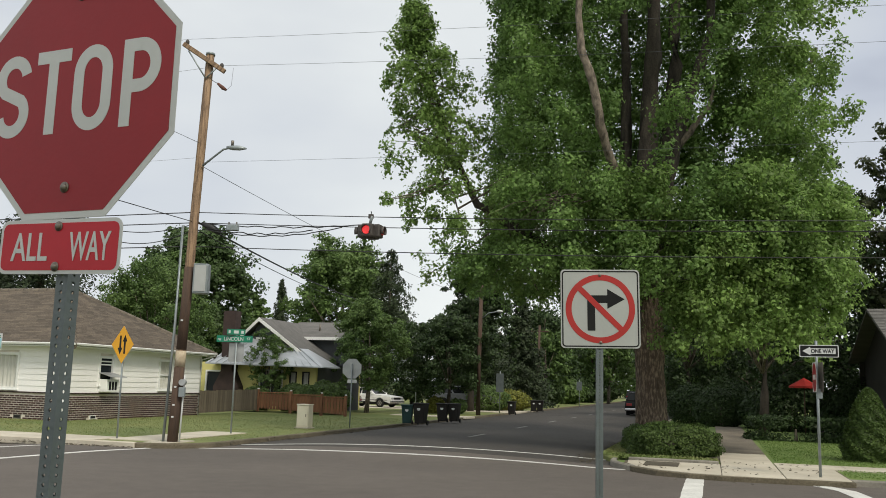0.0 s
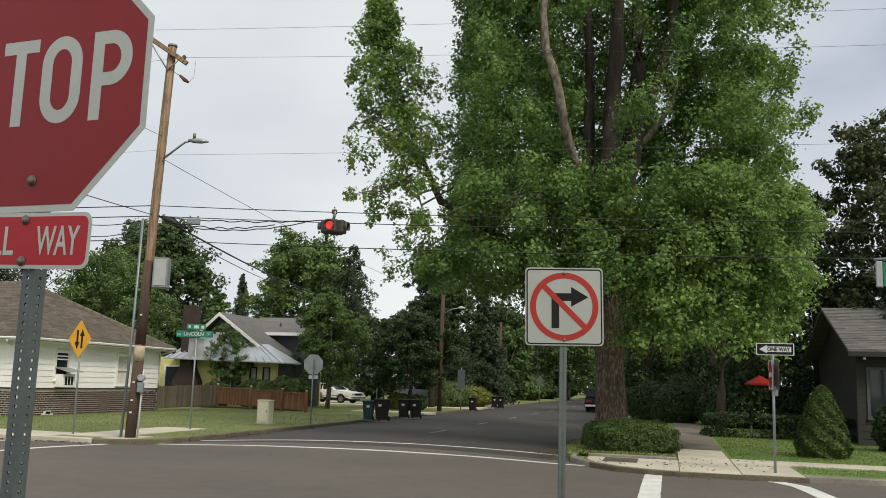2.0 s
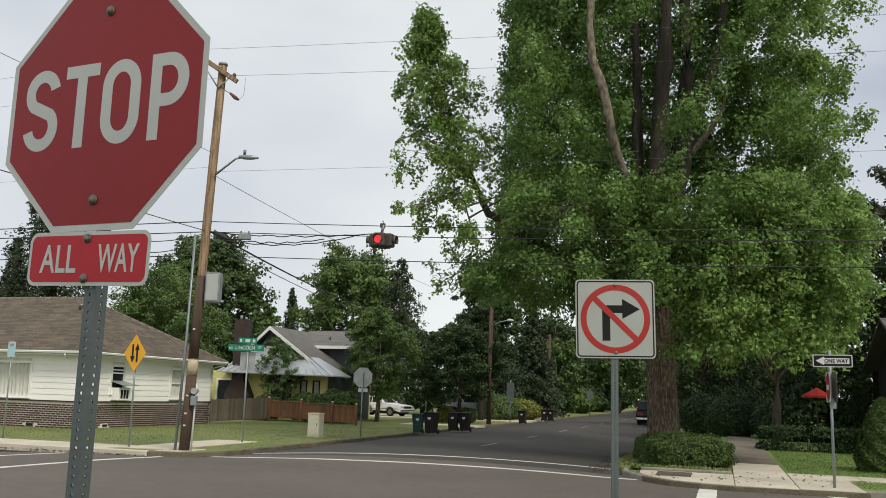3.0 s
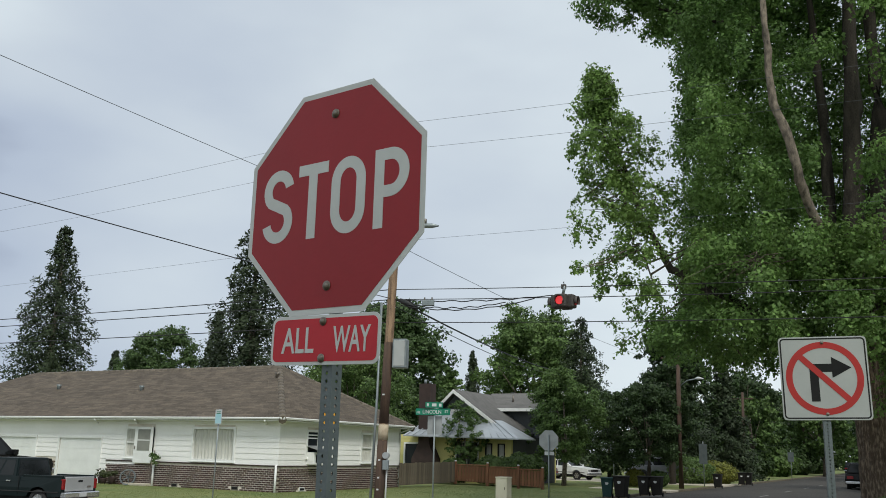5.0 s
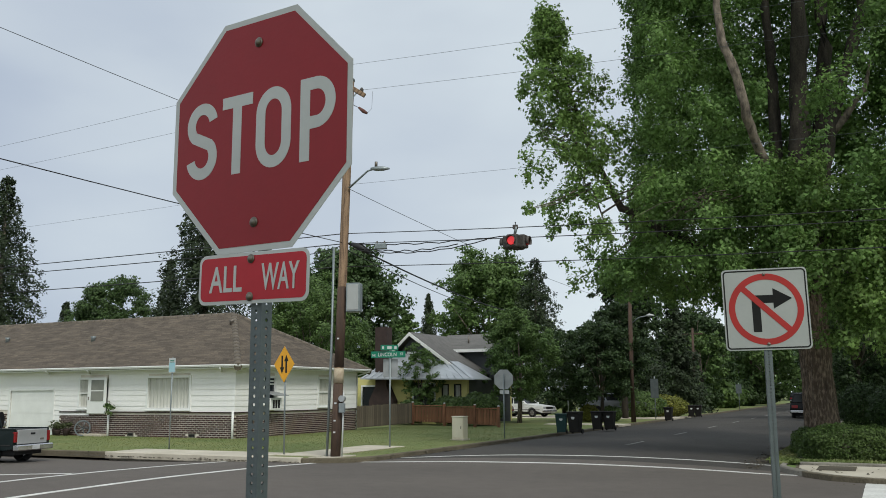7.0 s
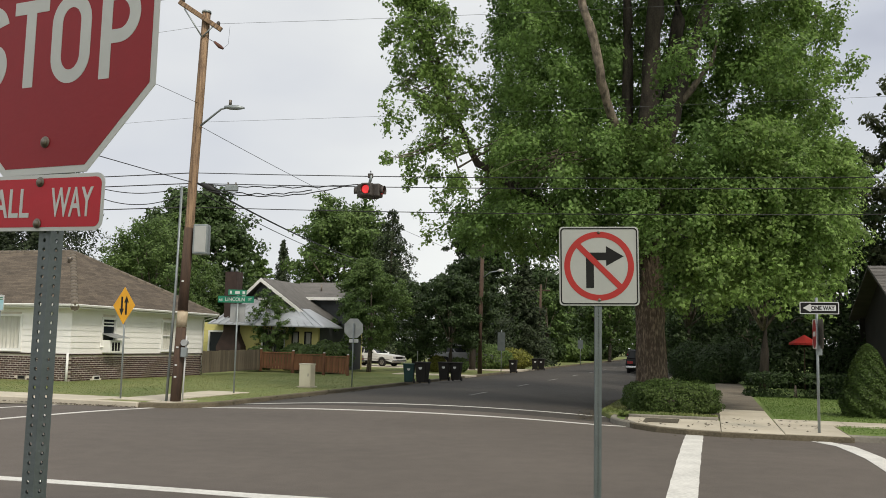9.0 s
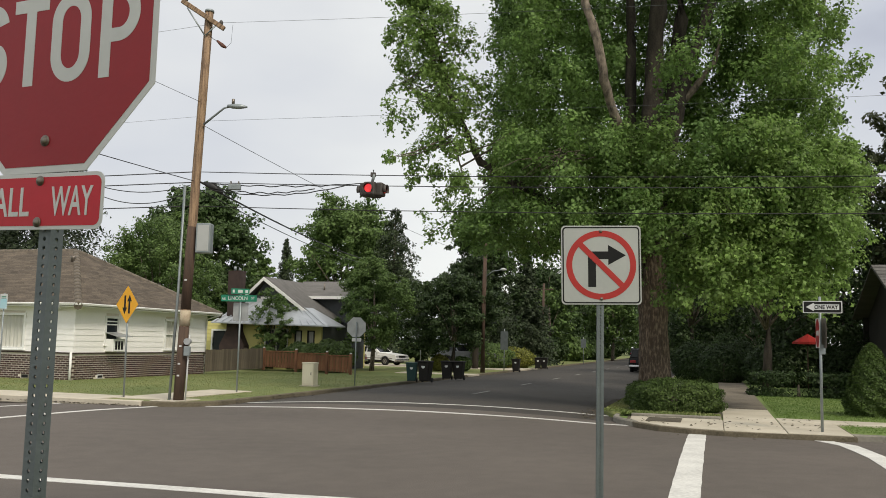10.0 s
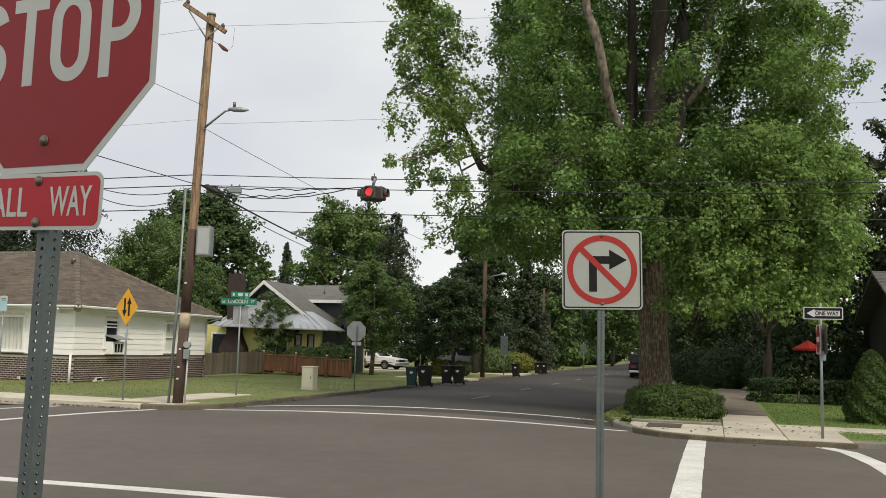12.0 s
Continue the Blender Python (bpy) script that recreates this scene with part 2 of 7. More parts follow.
BARK_PALE = mat("pale_dead_bark", (0.25, 0.205, 0.16), (0.04, 0.033, 0.026), 4.5, 0.95, bump=1.0, bump_scale=14, stretch=(2, 2, 0.9), fine=0.35)
BARK = mat("bark", (0.3, 0.25, 0.2), (0.042, 0.034, 0.028), 7, 0.95, bump=1.0, bump_scale=12, stretch=(2.5, 2.5, 0.8), fine=0.2)
BARK_FLECK = mat("flecked_bark", (0.29, 0.225, 0.165), (0.08, 0.058, 0.043), 8, 0.95, bump=1.0, bump_scale=14, stretch=(2.4, 2.4, 0.75), fine=0.25)
BARK_FLECK.node_tree.nodes["Color Ramp"].color_ramp.elements[0].position = 0.33
BARK_FLECK.node_tree.nodes["Color Ramp"].color_ramp.elements[1].position = 0.54
PLASTIC = mat("bin_plastic", (0.016, 0.015, 0.014), (0.024, 0.022, 0.02), 3, 0.6, spec=0.2)
PLASTIC_GREEN = mat("bin_green_plastic", (0.025, 0.06, 0.06), (0.02, 0.05, 0.048), 3, 0.6, spec=0.2)
CABINET = mat("cream_cabinet", (0.68, 0.63, 0.5), (0.6, 0.55, 0.43), 2, 0.5)
CAR_GREEN = mat("dark_green_paint", (0.004, 0.01, 0.0105), (0.003, 0.008, 0.0085), 2, 0.28, spec=0.25)
CAR_BLACK = mat("black_paint", (0.007, 0.007, 0.008), (0.009, 0.009, 0.01), 2, 0.26, spec=0.25)
CAR_WHITE = mat("white_paint", (0.75, 0.75, 0.74), (0.68, 0.68, 0.67), 2, 0.3)
CAR_RED = mat("maroon_paint", (0.16, 0.012, 0.018), (0.13, 0.01, 0.015), 2, 0.3)
CAR_GREY = mat("silver_paint", (0.25, 0.26, 0.28), (0.2, 0.21, 0.23), 2, 0.3, 0.4)
TYRE = mat("tyre_rubber", (0.015, 0.015, 0.016), (0.022, 0.022, 0.022), 6, 0.85)
RIM = mat("rim_alloy", (0.5, 0.5, 0.5), (0.4, 0.4, 0.4), 6, 0.35, 0.8)
TAIL = mat("tail_lamp", (0.26, 0.008, 0.012), (0.2, 0.007, 0.01), 6, 0.2)
CHROME = mat("chrome", (0.6, 0.6, 0.62), (0.5, 0.5, 0.52), 6, 0.2, 0.9)
TAILGATE = mat("silver_tailgate", (0.45, 0.45, 0.46), (0.38, 0.38, 0.39), 2, 0.4, 0.3)
SIGNAL = mat("signal_housing", (0.06, 0.05, 0.045), (0.042, 0.036, 0.033), 6, 0.6)
LENS = mat("red_lens", (0.3, 0.02, 0.018), rough=0.3)
LENS_LIT = mat("lit_red_lens", (0.5, 0.03, 0.02), rough=0.3)
LENS_LIT.node_tree.nodes["Principled BSDF"].inputs["Emission Color"].default_value = (1.0, 0.035, 0.05, 1)
LENS_LIT.node_tree.nodes["Principled BSDF"].inputs["Emission Strength"].default_value = 0.6
UMBRELLA = mat("red_canopy", (0.42, 0.022, 0.016), (0.34, 0.02, 0.015), 3, 0.8)
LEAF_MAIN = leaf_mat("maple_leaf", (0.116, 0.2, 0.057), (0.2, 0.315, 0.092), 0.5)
# Lime leaf: low sprays and spur, and the crown's sun side painted lighter.
LEAF_LIME = leaf_mat("lime_maple_leaf", (0.162, 0.258, 0.07), (0.25, 0.368, 0.108), 0.5)
# Dark leaf; its low colour also carries the shade of gardens and far street.
LEAF_DARK = leaf_mat("dark_shaded_leaf", (0.03, 0.055, 0.017), (0.045, 0.075, 0.024), 0.25)
LEAF_GREEN = leaf_mat("green_leaf", (0.06, 0.1, 0.034), (0.09, 0.142, 0.047), 0.3)
LEAF_MID = leaf_mat("mid_leaf", (0.086, 0.145, 0.042), (0.132, 0.2, 0.06), 0.35)
LEAF_CONIFER = leaf_mat("conifer_needle", (0.034, 0.05, 0.024), (0.05, 0.07, 0.032), 0.2)
LEAF_HEDGE = leaf_mat("hedge_leaf", (0.05, 0.088, 0.022), (0.09, 0.135, 0.034), 0.3)
LEAF_YELLOW = leaf_mat("yellow_green_leaf", (0.16, 0.175, 0.03), (0.22, 0.225, 0.045), 0.3)


# ---- building blocks ----
def part(name, bm, material, parent=None, label="", m=None):
    """Links a bmesh as one mesh object, under a thing or a part."""
    me = bpy.data.meshes.new(name)
    bm.to_mesh(me)
    bm.free()
    return part_mesh(name, me, material, parent, label, m)


def part_mesh(name, me, material, parent=None, label="", m=None):
    if material and not me.materials:
        me.materials.append(material)
    ob = new(name, me)
    if parent:
        ob.parent = parent
    if m is not None:
        ob.matrix_basis = m
    if label:
        ob["label"] = label
    return ob


def thing(name, m, label, category, group="", kind=""):
    e = new(name)
    e.matrix_basis = m
    e.empty_display_size = 0.2
    return tagged(e, label, category, group, kind)


def box(x0, x1, y0, y1, z0, z1, bevel=0.0, bm=None, seg=1):
    own = bm is None
    bm = bm or bmesh.new()
    vs = [bm.verts.new((x, y, z)) for z in (z0, z1) for y in (y0, y1) for x in (x0, x1)]
    fs = [bm.faces.new([vs[i] for i in q]) for q in ((0, 2, 3, 1), (4, 5, 7, 6), (0, 1, 5, 4), (2, 6, 7, 3), (0, 4, 6, 2), (1, 3, 7, 5))]
    if bevel:
        es = list({e for f in fs for e in f.edges})
        bmesh.ops.bevel(bm, geom=es, offset=bevel, segments=seg, affect="EDGES", profile=0.5)
    return bm


def tube(p0, p1, r0, r1=None, n=10, bm=None, caps=True):
    """A round bar from p0 to p1."""
    bm = bm or bmesh.new()
    p0, p1 = Vector(p0), Vector(p1)
    r1 = r0 if r1 is None else r1
    q = (p1 - p0).to_track_quat("Z", "Y")
    rings = []
    for p, r in ((p0, r0), (p1, r1)):
        rings.append([bm.verts.new(p + q @ Vector((r * math.cos(a), r * math.sin(a), 0))) for a in [2 * math.pi * k / n for k in range(n)]])
    for k in range(n):
        bm.faces.new((rings[0][k], rings[0][(k + 1) % n], rings[1][(k + 1) % n], rings[1][k])).smooth = True
    if caps:
        bm.faces.new(rings[0][::-1])
        bm.faces.new(rings[1])
    return bm


def pipe(pts, radii, n=8, bm=None, rough=0.0):
    """A tapered round limb through several points."""
    bm = bm or bmesh.new()
    pts = [Vector(p) for p in pts]
    rings = []
    for i, p in enumerate(pts):
        d = (pts[min(i + 1, len(pts) - 1)] - pts[max(i - 1, 0)]).normalized()
        q = d.to_track_quat("Z", "Y")
        ring = []
        for k in range(n):
            a = 2 * math.pi * k / n
            r = radii[i] * (1 + rough * (noise.noise((math.cos(a) * 2 + i, math.sin(a) * 2, p.z * 0.7)) if rough else 0))
            ring.append(bm.verts.new(p + q @ Vector((r * math.cos(a), r * math.sin(a), 0))))
        rings.append(ring)
    for a, b in zip(rings, rings[1:]):
        for k in range(n):
            bm.faces.new((a[k], a[(k + 1) % n], b[(k + 1) % n], b[k])).smooth = True
    bm.faces.new(rings[0][::-1])
    bm.faces.new(rings[-1])
    return bm


def prism(outline, depth, bm=None, bevel=0.0, seg=1):
    """An outline in x and y, extruded along z from 0 to depth."""
    bm = bm or bmesh.new()
    lo = [bm.verts.new((x, y, 0)) for x, y in outline]
    hi = [bm.verts.new((x, y, depth)) for x, y in outline]
    n = len(outline)
    fs = [bm.faces.new(lo[::-1]), bm.faces.new(hi)]
    fs += [bm.faces.new((lo[k], lo[(k + 1) % n], hi[(k + 1) % n], hi[k])) for k in range(n)]
    if bevel:
        bmesh.ops.bevel(bm, geom=list({e for f in fs for e in f.edges}), offset=bevel, segments=seg, affect="EDGES", profile=0.5)
    return bm


def rounded(w, h, r, n=4):
    pts = []
    for cx, cy, a0 in ((w / 2 - r, h / 2 - r, 0), (-w / 2 + r, h / 2 - r, 90), (-w / 2 + r, -h / 2 + r, 180), (w / 2 - r, -h / 2 + r, 270)):
        for k in range(n + 1):
            a = radians(a0 + 90 * k / n)
            pts.append((cx + r * math.cos(a), cy + r * math.sin(a)))
    return pts


def octagon(flats):
    r = flats / 2 / math.cos(math.pi / 8)
    return [(r * math.cos(radians(22.5 + 45 * k)), r * math.sin(radians(22.5 + 45 * k))) for k in range(8)]


def ring(r0, r1, depth, n=48):
    bm = bmesh.new()
    cs = [(math.cos(2 * math.pi * k / n), math.sin(2 * math.pi * k / n)) for k in range(n)]
    v = [[bm.verts.new((r * c, r * s, z)) for c, s in cs] for r, z in ((r0, 0), (r1, 0), (r1, depth), (r0, depth))]
    for i in range(4):
        for k in range(n):
            bm.faces.new((v[i][k], v[i][(k + 1) % n], v[(i + 1) % 4][(k + 1) % n], v[(i + 1) % 4][k]))
    bmesh.ops.recalc_face_normals(bm, faces=bm.faces)
    return bm


def lettering(text, w, h, material, parent, m, name="lettering", bold=0.0):
    """Raised letters of the built-in font, fitted into w by h, centred at m."""
    cu = bpy.data.curves.new(name, "FONT")
    cu.body, cu.extrude, cu.offset, cu.resolution_u = text, 0.001, bold, 6
    tmp = bpy.data.objects.new(name, cu)
    scene.collection.objects.link(tmp)
    bpy.context.view_layer.update()
    me = bpy.data.meshes.new_from_object(tmp.evaluated_get(bpy.context.evaluated_depsgraph_get()))
    bpy.data.objects.remove(tmp)
    co = np.empty(len(me.vertices) * 3)
    me.vertices.foreach_get("co", co)
    co = co.reshape(-1, 3)
    lo, hi = co.min(0), co.max(0)
    co[:, 0] = (co[:, 0] - (lo[0] + hi[0]) / 2) * w / (hi[0] - lo[0])
    co[:, 1] = (co[:, 1] - (lo[1] + hi[1]) / 2) * h / (hi[1] - lo[1])
    me.vertices.foreach_set("co", co.ravel())
    me.update()
    return part_mesh(name, me, material, parent, "", m)


def at(x, y, z=0.0, rz=0.0):
    return pose(x, y, z, 0, 0, rz)


def mesh_np(name, verts, faces, smooth=False):
    """A mesh from arrays: n by 3 places, and faces of one size."""
    me = bpy.data.meshes.new(name)
    verts, faces = np.asarray(verts, np.float32), np.asarray(faces, np.int32)
    k = faces.shape[1]
    me.vertices.add(len(verts))
    me.vertices.foreach_set("co", verts.ravel())
    me.loops.add(faces.size)
    me.loops.foreach_set("vertex_index", faces.ravel())
    me.polygons.add(len(faces))
    me.polygons.foreach_set("loop_start", np.arange(0, faces.size, k, dtype=np.int32))
    me.update(calc_edges=True)
    return me


def leaves(name, places, normals, size, material, parent, rng, aspect=0.75, label="", cap=400000, lobed=False):
    """Many small folded leaves in one mesh, at places, facing roughly along normals; lobed: three points each."""
    if len(places) > cap:
        keep = rng.permutation(len(places))[:cap]
        size, places, normals = size * (len(places) / cap) ** 0.15, places[keep], normals[keep]
    n = len(places)
    nor = normals + rng.normal(0, 0.55, (n, 3))
    nor /= np.linalg.norm(nor, axis=1, keepdims=True) + 1e-9
    ref = rng.normal(0, 1, (n, 3))
    a = np.cross(nor, ref)
    a /= np.linalg.norm(a, axis=1, keepdims=True) + 1e-9
    b = np.cross(nor, a)
    s = size * rng.uniform(0.6, 1.35, (n, 1))
    tip, base = places + a * s * 0.5, places - a * s * 0.5
    fold = nor * s * 0.14
    lft, rgt = places + b * s * 0.5 * aspect - fold, places - b * s * 0.5 * aspect - fold
    if lobed:
        wide = s * 0.62
        v = np.stack([base, places + b * wide - a * s * 0.06 - fold * 1.6, places + b * s * 0.17 + a * s * 0.1, tip - fold, places - b * s * 0.17 + a * s * 0.1, places - b * wide - a * s * 0.06 - fold * 1.6], 1).reshape(-1, 3)
        i = np.arange(n)[:, None] * 6
        f = np.stack([i + [[0, 1, 2]], i + [[0, 2, 3]], i + [[0, 3, 4]], i + [[0, 4, 5]]], 1).reshape(-1, 3)
        return part_mesh(name, mesh_np(name, v, f), material, parent, label)
    v = np.stack([base, lft, tip, rgt], 1).reshape(-1, 3)
    i = np.arange(n)[:, None] * 4
    f = np.stack([i + [[0, 1, 2]], i + [[0, 2, 3]]], 1).reshape(-1, 3)
    return part_mesh(name, mesh_np(name, v, f), material, parent, label)


def clumps(centres, radii, per, rng, flat=0.7, droop=0.0):
    """Leaf places in uneven sprays round the centres, thinning outwards, with outward normals."""
    out, nor = [], []
    for c, r in zip(centres, radii):
        k = int(per * (r * r) * rng.uniform(0.7, 1.3)) + 4
        axes = rng.normal(0, 1, (3, 3))
        axes /= np.linalg.norm(axes, axis=1, keepdims=True)
        sub = 3
        p = np.zeros((k, 3))
        which = rng.integers(0, sub, k)
        for j in range(sub):
            m = which == j
            s = rng.uniform(-1, 1, (m.sum(), 1))
            p[m] = axes[j] * s * r + rng.normal(0, 0.3, (m.sum(), 3)) * r * (1.15 - np.abs(s) * 0.7)
        p *= [1, 1, flat]
        p[:, 2] -= droop * (p[:, 0] ** 2 + p[:, 1] ** 2) / max(r, 0.1)
        d = p / (np.linalg.norm(p, axis=1, keepdims=True) + 1e-6)
        out.append(p + c)
        nor.append(d * [1, 1, 0.8] + [0, 0, 0.5])
    return np.concatenate(out), np.concatenate(nor)


# ---- ground and roads ----
KERB_FAR, KERB_NEAR, KERB_L, KERB_R = 19.6, 8.6, -12.0, -2.2
MID_U, MID_V = (KERB_L + KERB_R) / 2, (KERB_FAR + KERB_NEAR) / 2


def ease(a, b, x):
    t = min(1.0, max(0.0, (x - a) / (b - a)))
    return t * t * (3 - 2 * t)


def road_z(u, v):
    """The height of the road: a crown along each street."""
    ahead = 0.16 * max(0.0, 1 - ((u - MID_U) / 4.9) ** 2) * (ease(17.5, 22.5, v) + ease(10.5, 6.0, v))
    cross = 0.09 * max(0.0, 1 - ((v - MID_V) / 5.5) ** 2)
    return max(ahead, cross * (1 - 0.6 * ease(0, 6, 6 - abs(u - MID_U)))) - 0.12 * ease(-14, -20, u) * ease(24, 20, v) + 0.004 * noise.noise((u * 0.6, v * 0.6, 0))


def steps(*runs):
    out = []
    for a, b, d in runs:
        n = max(1, round((b - a) / d))
        out += [a + (b - a) * k / n for k in range(n)]
    return out + [runs[-1][1]]


bm = bmesh.new()
bmesh.ops.create_circle(bm, cap_ends=True, segments=64, radius=2500)
tagged(part("ground", bm, LAWN, None, "", pose(0, 0, -0.25)), "flat green and brown ground reaching to the horizon", "ground", kind="structure")

us = steps((-140, -20, 8), (-20, 12, 0.6), (12, 90, 6))
vs = steps((-40, 4, 4), (4, 30, 0.6), (30, 60, 1.5), (60, 260, 10))
rv = [tuple(W(u, v, road_z(u, v))) for v in vs for u in us]
nu = len(us)
rf = [(j * nu + i, j * nu + i + 1, (j + 1) * nu + i + 1, (j + 1) * nu + i) for j in range(len(vs) - 1) for i in range(nu - 1)]
road_me = mesh_np("road", rv, rf)
road_me.polygons.foreach_set("use_smooth", [True] * len(road_me.polygons))
road_me.materials.append(ASPHALT)
road_me.materials.append(ASPHALT_SHADED)
# the street ahead is darker: tree shade is put into its asphalt colour
ncol = nu - 1
for poly in road_me.polygons:
    if vs[poly.index // ncol] > 21.4 and KERB_L - 1 < us[poly.index % ncol] < KERB_R + 1:
        poly.material_index = 1
tagged(part_mesh("road", road_me, ASPHALT), "worn dark grey asphalt road through an intersection", "road", kind="structure")


def strip_line(name, pts, width, material, lift=0.006, label="white painted line on the asphalt road", category="road marking", group=""):
    """A painted line along points in u and v, lying on the road."""
    dense = []
    for (u0, v0), (u1, v1) in zip(pts, pts[1:]):
        n = max(1, int(math.hypot(u1 - u0, v1 - v0) / 0.4))
        dense += [(u0 + (u1 - u0) * k / n, v0 + (v1 - v0) * k / n) for k in range(n)]
    dense.append(pts[-1])
    bm, prev = bmesh.new(), None
    for i, (u, v) in enumerate(dense):
        a, b = dense[max(i - 1, 0)], dense[min(i + 1, len(dense) - 1)]
        d = Vector((b[0] - a[0], b[1] - a[1])).normalized()
        w = width / 2 * (1 + 0.06 * noise.noise((u * 3, v * 3, 1)))
        row = []
        for s in (-1, 1):
            uu, vv = u - d.y * w * s, v + d.x * w * s
            row += [bm.verts.new(W(uu, vv, road_z(uu, vv) + lift)), bm.verts.new(W(uu, vv, road_z(uu, vv) - 0.01))]
        if prev:
            bm.faces.new((prev[0], row[0], row[2], prev[2]))
            bm.faces.new((prev[1], row[1], row[0], prev[0]))
            bm.faces.new((prev[2], row[2], row[3], prev[3]))
        prev = row
    bmesh.ops.recalc_face_normals(bm, faces=bm.faces)
    return tagged(part(name, bm, material), label, category, group, "structure")


for pts, w in (
    ([(-12.6, 20.45), (-1.6, 20.75)], 0.13), ([(-12.4, 22.0), (-2.0, 23.1)], 0.13),
    ([(-13.15, 8.9), (-13.15, 20.2)], 0.16), ([(-15.75, 8.9), (-15.75, 19.4)], 0.16),
    ([(-0.2, 8.9), (-0.2, 19.35)], 0.34), ([(2.1, 19.3), (2.45, 18.2), (2.6, 16), (2.65, 8.9)], 0.32),
    ([(-8.9, 9.1), (-2.4, 9.5)], 0.3), ([(-8.9, 6.6), (-2.4, 6.8)], 0.3),
):
    strip_line("crosswalk_line", pts, w, LINE, label="white painted crosswalk line on the asphalt", group="crosswalk lines")
for u0, u1, v0, v1 in ((-18.7, -16.0, 13.75, 14.6), (3.6, 30.0, 14.0, 14.0)):
    strip_line("centre_line", [(u0, v0), (u1, v1)], 0.12, LINE, label="thin white centre line on the cross street")
for k in range(9):
    v0 = 27.5 + 7.2 * k
    strip_line("lane_dash", [(MID_U, v0), (MID_U, v0 + 2.2)], 0.1, LINE_WORN_SHADED, label="worn white lane dash, dimmed for the tree shade on the street", group="lane dashes")


def corner(su, sv, u0, v0, r, far_u, far_v, inset=0.0):
    """The outline of a block's corner: from far along v, round the corner, to far along u."""
    r2 = max(0.05, r - inset)
    cu, cv = u0 + su * r, v0 + sv * r
    pts = [(u0 + su * inset, far_v)]
    for k in range(9):
        a = radians(90 * k / 8)
        pts.append((cu - su * r2 * math.cos(a), cv - sv * r2 * math.sin(a)))
    pts.append((far_u, v0 + sv * inset))
    return pts


def block(su, sv, u0, v0, r, far_u, far_v, turf_mat=None, kerb_mat=None, kerb_label="grey concrete kerb along the road edge"):
    """A raised block with lawn and a kerb round its street sides."""
    outer, inner = corner(su, sv, u0, v0, r, far_u, far_v), corner(su, sv, u0, v0, r, far_u, far_v, 0.16)
    bm = bmesh.new()
    top = [bm.verts.new(W(u, v, 0.1)) for u, v in inner] + [bm.verts.new(W(far_u, far_v, 0.3))]
    bm.faces.new(top)
    bmesh.ops.triangulate(bm, faces=bm.faces[:])
    bmesh.ops.recalc_face_normals(bm, faces=bm.faces)
    if sum(f.normal.z for f in bm.faces) < 0:
        bmesh.ops.reverse_faces(bm, faces=bm.faces[:])
    tagged(part("lawn", bm, turf_mat or LAWN), "short green lawn with dry patches on the corner lot", "lawn", kind="structure")
    bm, prev = bmesh.new(), None
    for (a, b), (c, d) in zip(outer, inner):
        row = [bm.verts.new(W(a, b, -0.05)), bm.verts.new(W(a + (c - a) * 0.12, b + (d - b) * 0.12, 0.1)), bm.verts.new(W(a + (c - a) * 0.3, b + (d - b) * 0.3, 0.125)), bm.verts.new(W(c, d, 0.125)), bm.verts.new(W(c, d, -0.05))]
        if prev:
            for k in range(4):
                bm.faces.new((prev[k], row[k], row[k + 1], prev[k + 1]))
        prev = row
    bmesh.ops.recalc_face_normals(bm, faces=bm.faces)
    tagged(part("kerb", bm, kerb_mat or KERB), kerb_label, "kerb", kind="structure")


block(-1, 1, KERB_L, KERB_FAR, 1.5, -140, 260, None, KERB_SOIL, "old kerb buried under brown soil and leaf litter")
block(1, 1, KERB_R, KERB_FAR, 2.6, 90, 260, LAWN_GREEN)
block(1, -1, KERB_R, KERB_NEAR, 2.6, 90, -40)
block(-1, -1, KERB_L, KERB_NEAR, 3.0, -140, -40)


def slab_row(name, u0, u1, v0, v1, n, z, label, along="u", thick=0.1, material=None):
    """A pavement of n concrete slabs with open joints."""
    pave = thing(name, S(0, 0), label, "pavement", kind="structure")
    for k in range(n):
        a, b = k / n, (k + 1) / n
        if along == "u":
            bx = box(u0 + (u1 - u0) * a + 0.006, u0 + (u1 - u0) * b - 0.006, v0, v1, z - thick, z, 0.006)
        else:
            bx = box(u0, u1, v0 + (v1 - v0) * a + 0.006, v0 + (v1 - v0) * b - 0.006, z - thick, z, 0.006)
        part("slab", bx, material or CONCRETE, pave)
    return pave


# ---- foliage things ----
def tree_crown(places, normals, size, material, parent, seed, name="crown", aspect=0.75, label="", cap=400000, lobed=False):
    return leaves(name, places, normals, size, material, parent, np.random.default_rng(seed), aspect, label, cap, lobed)


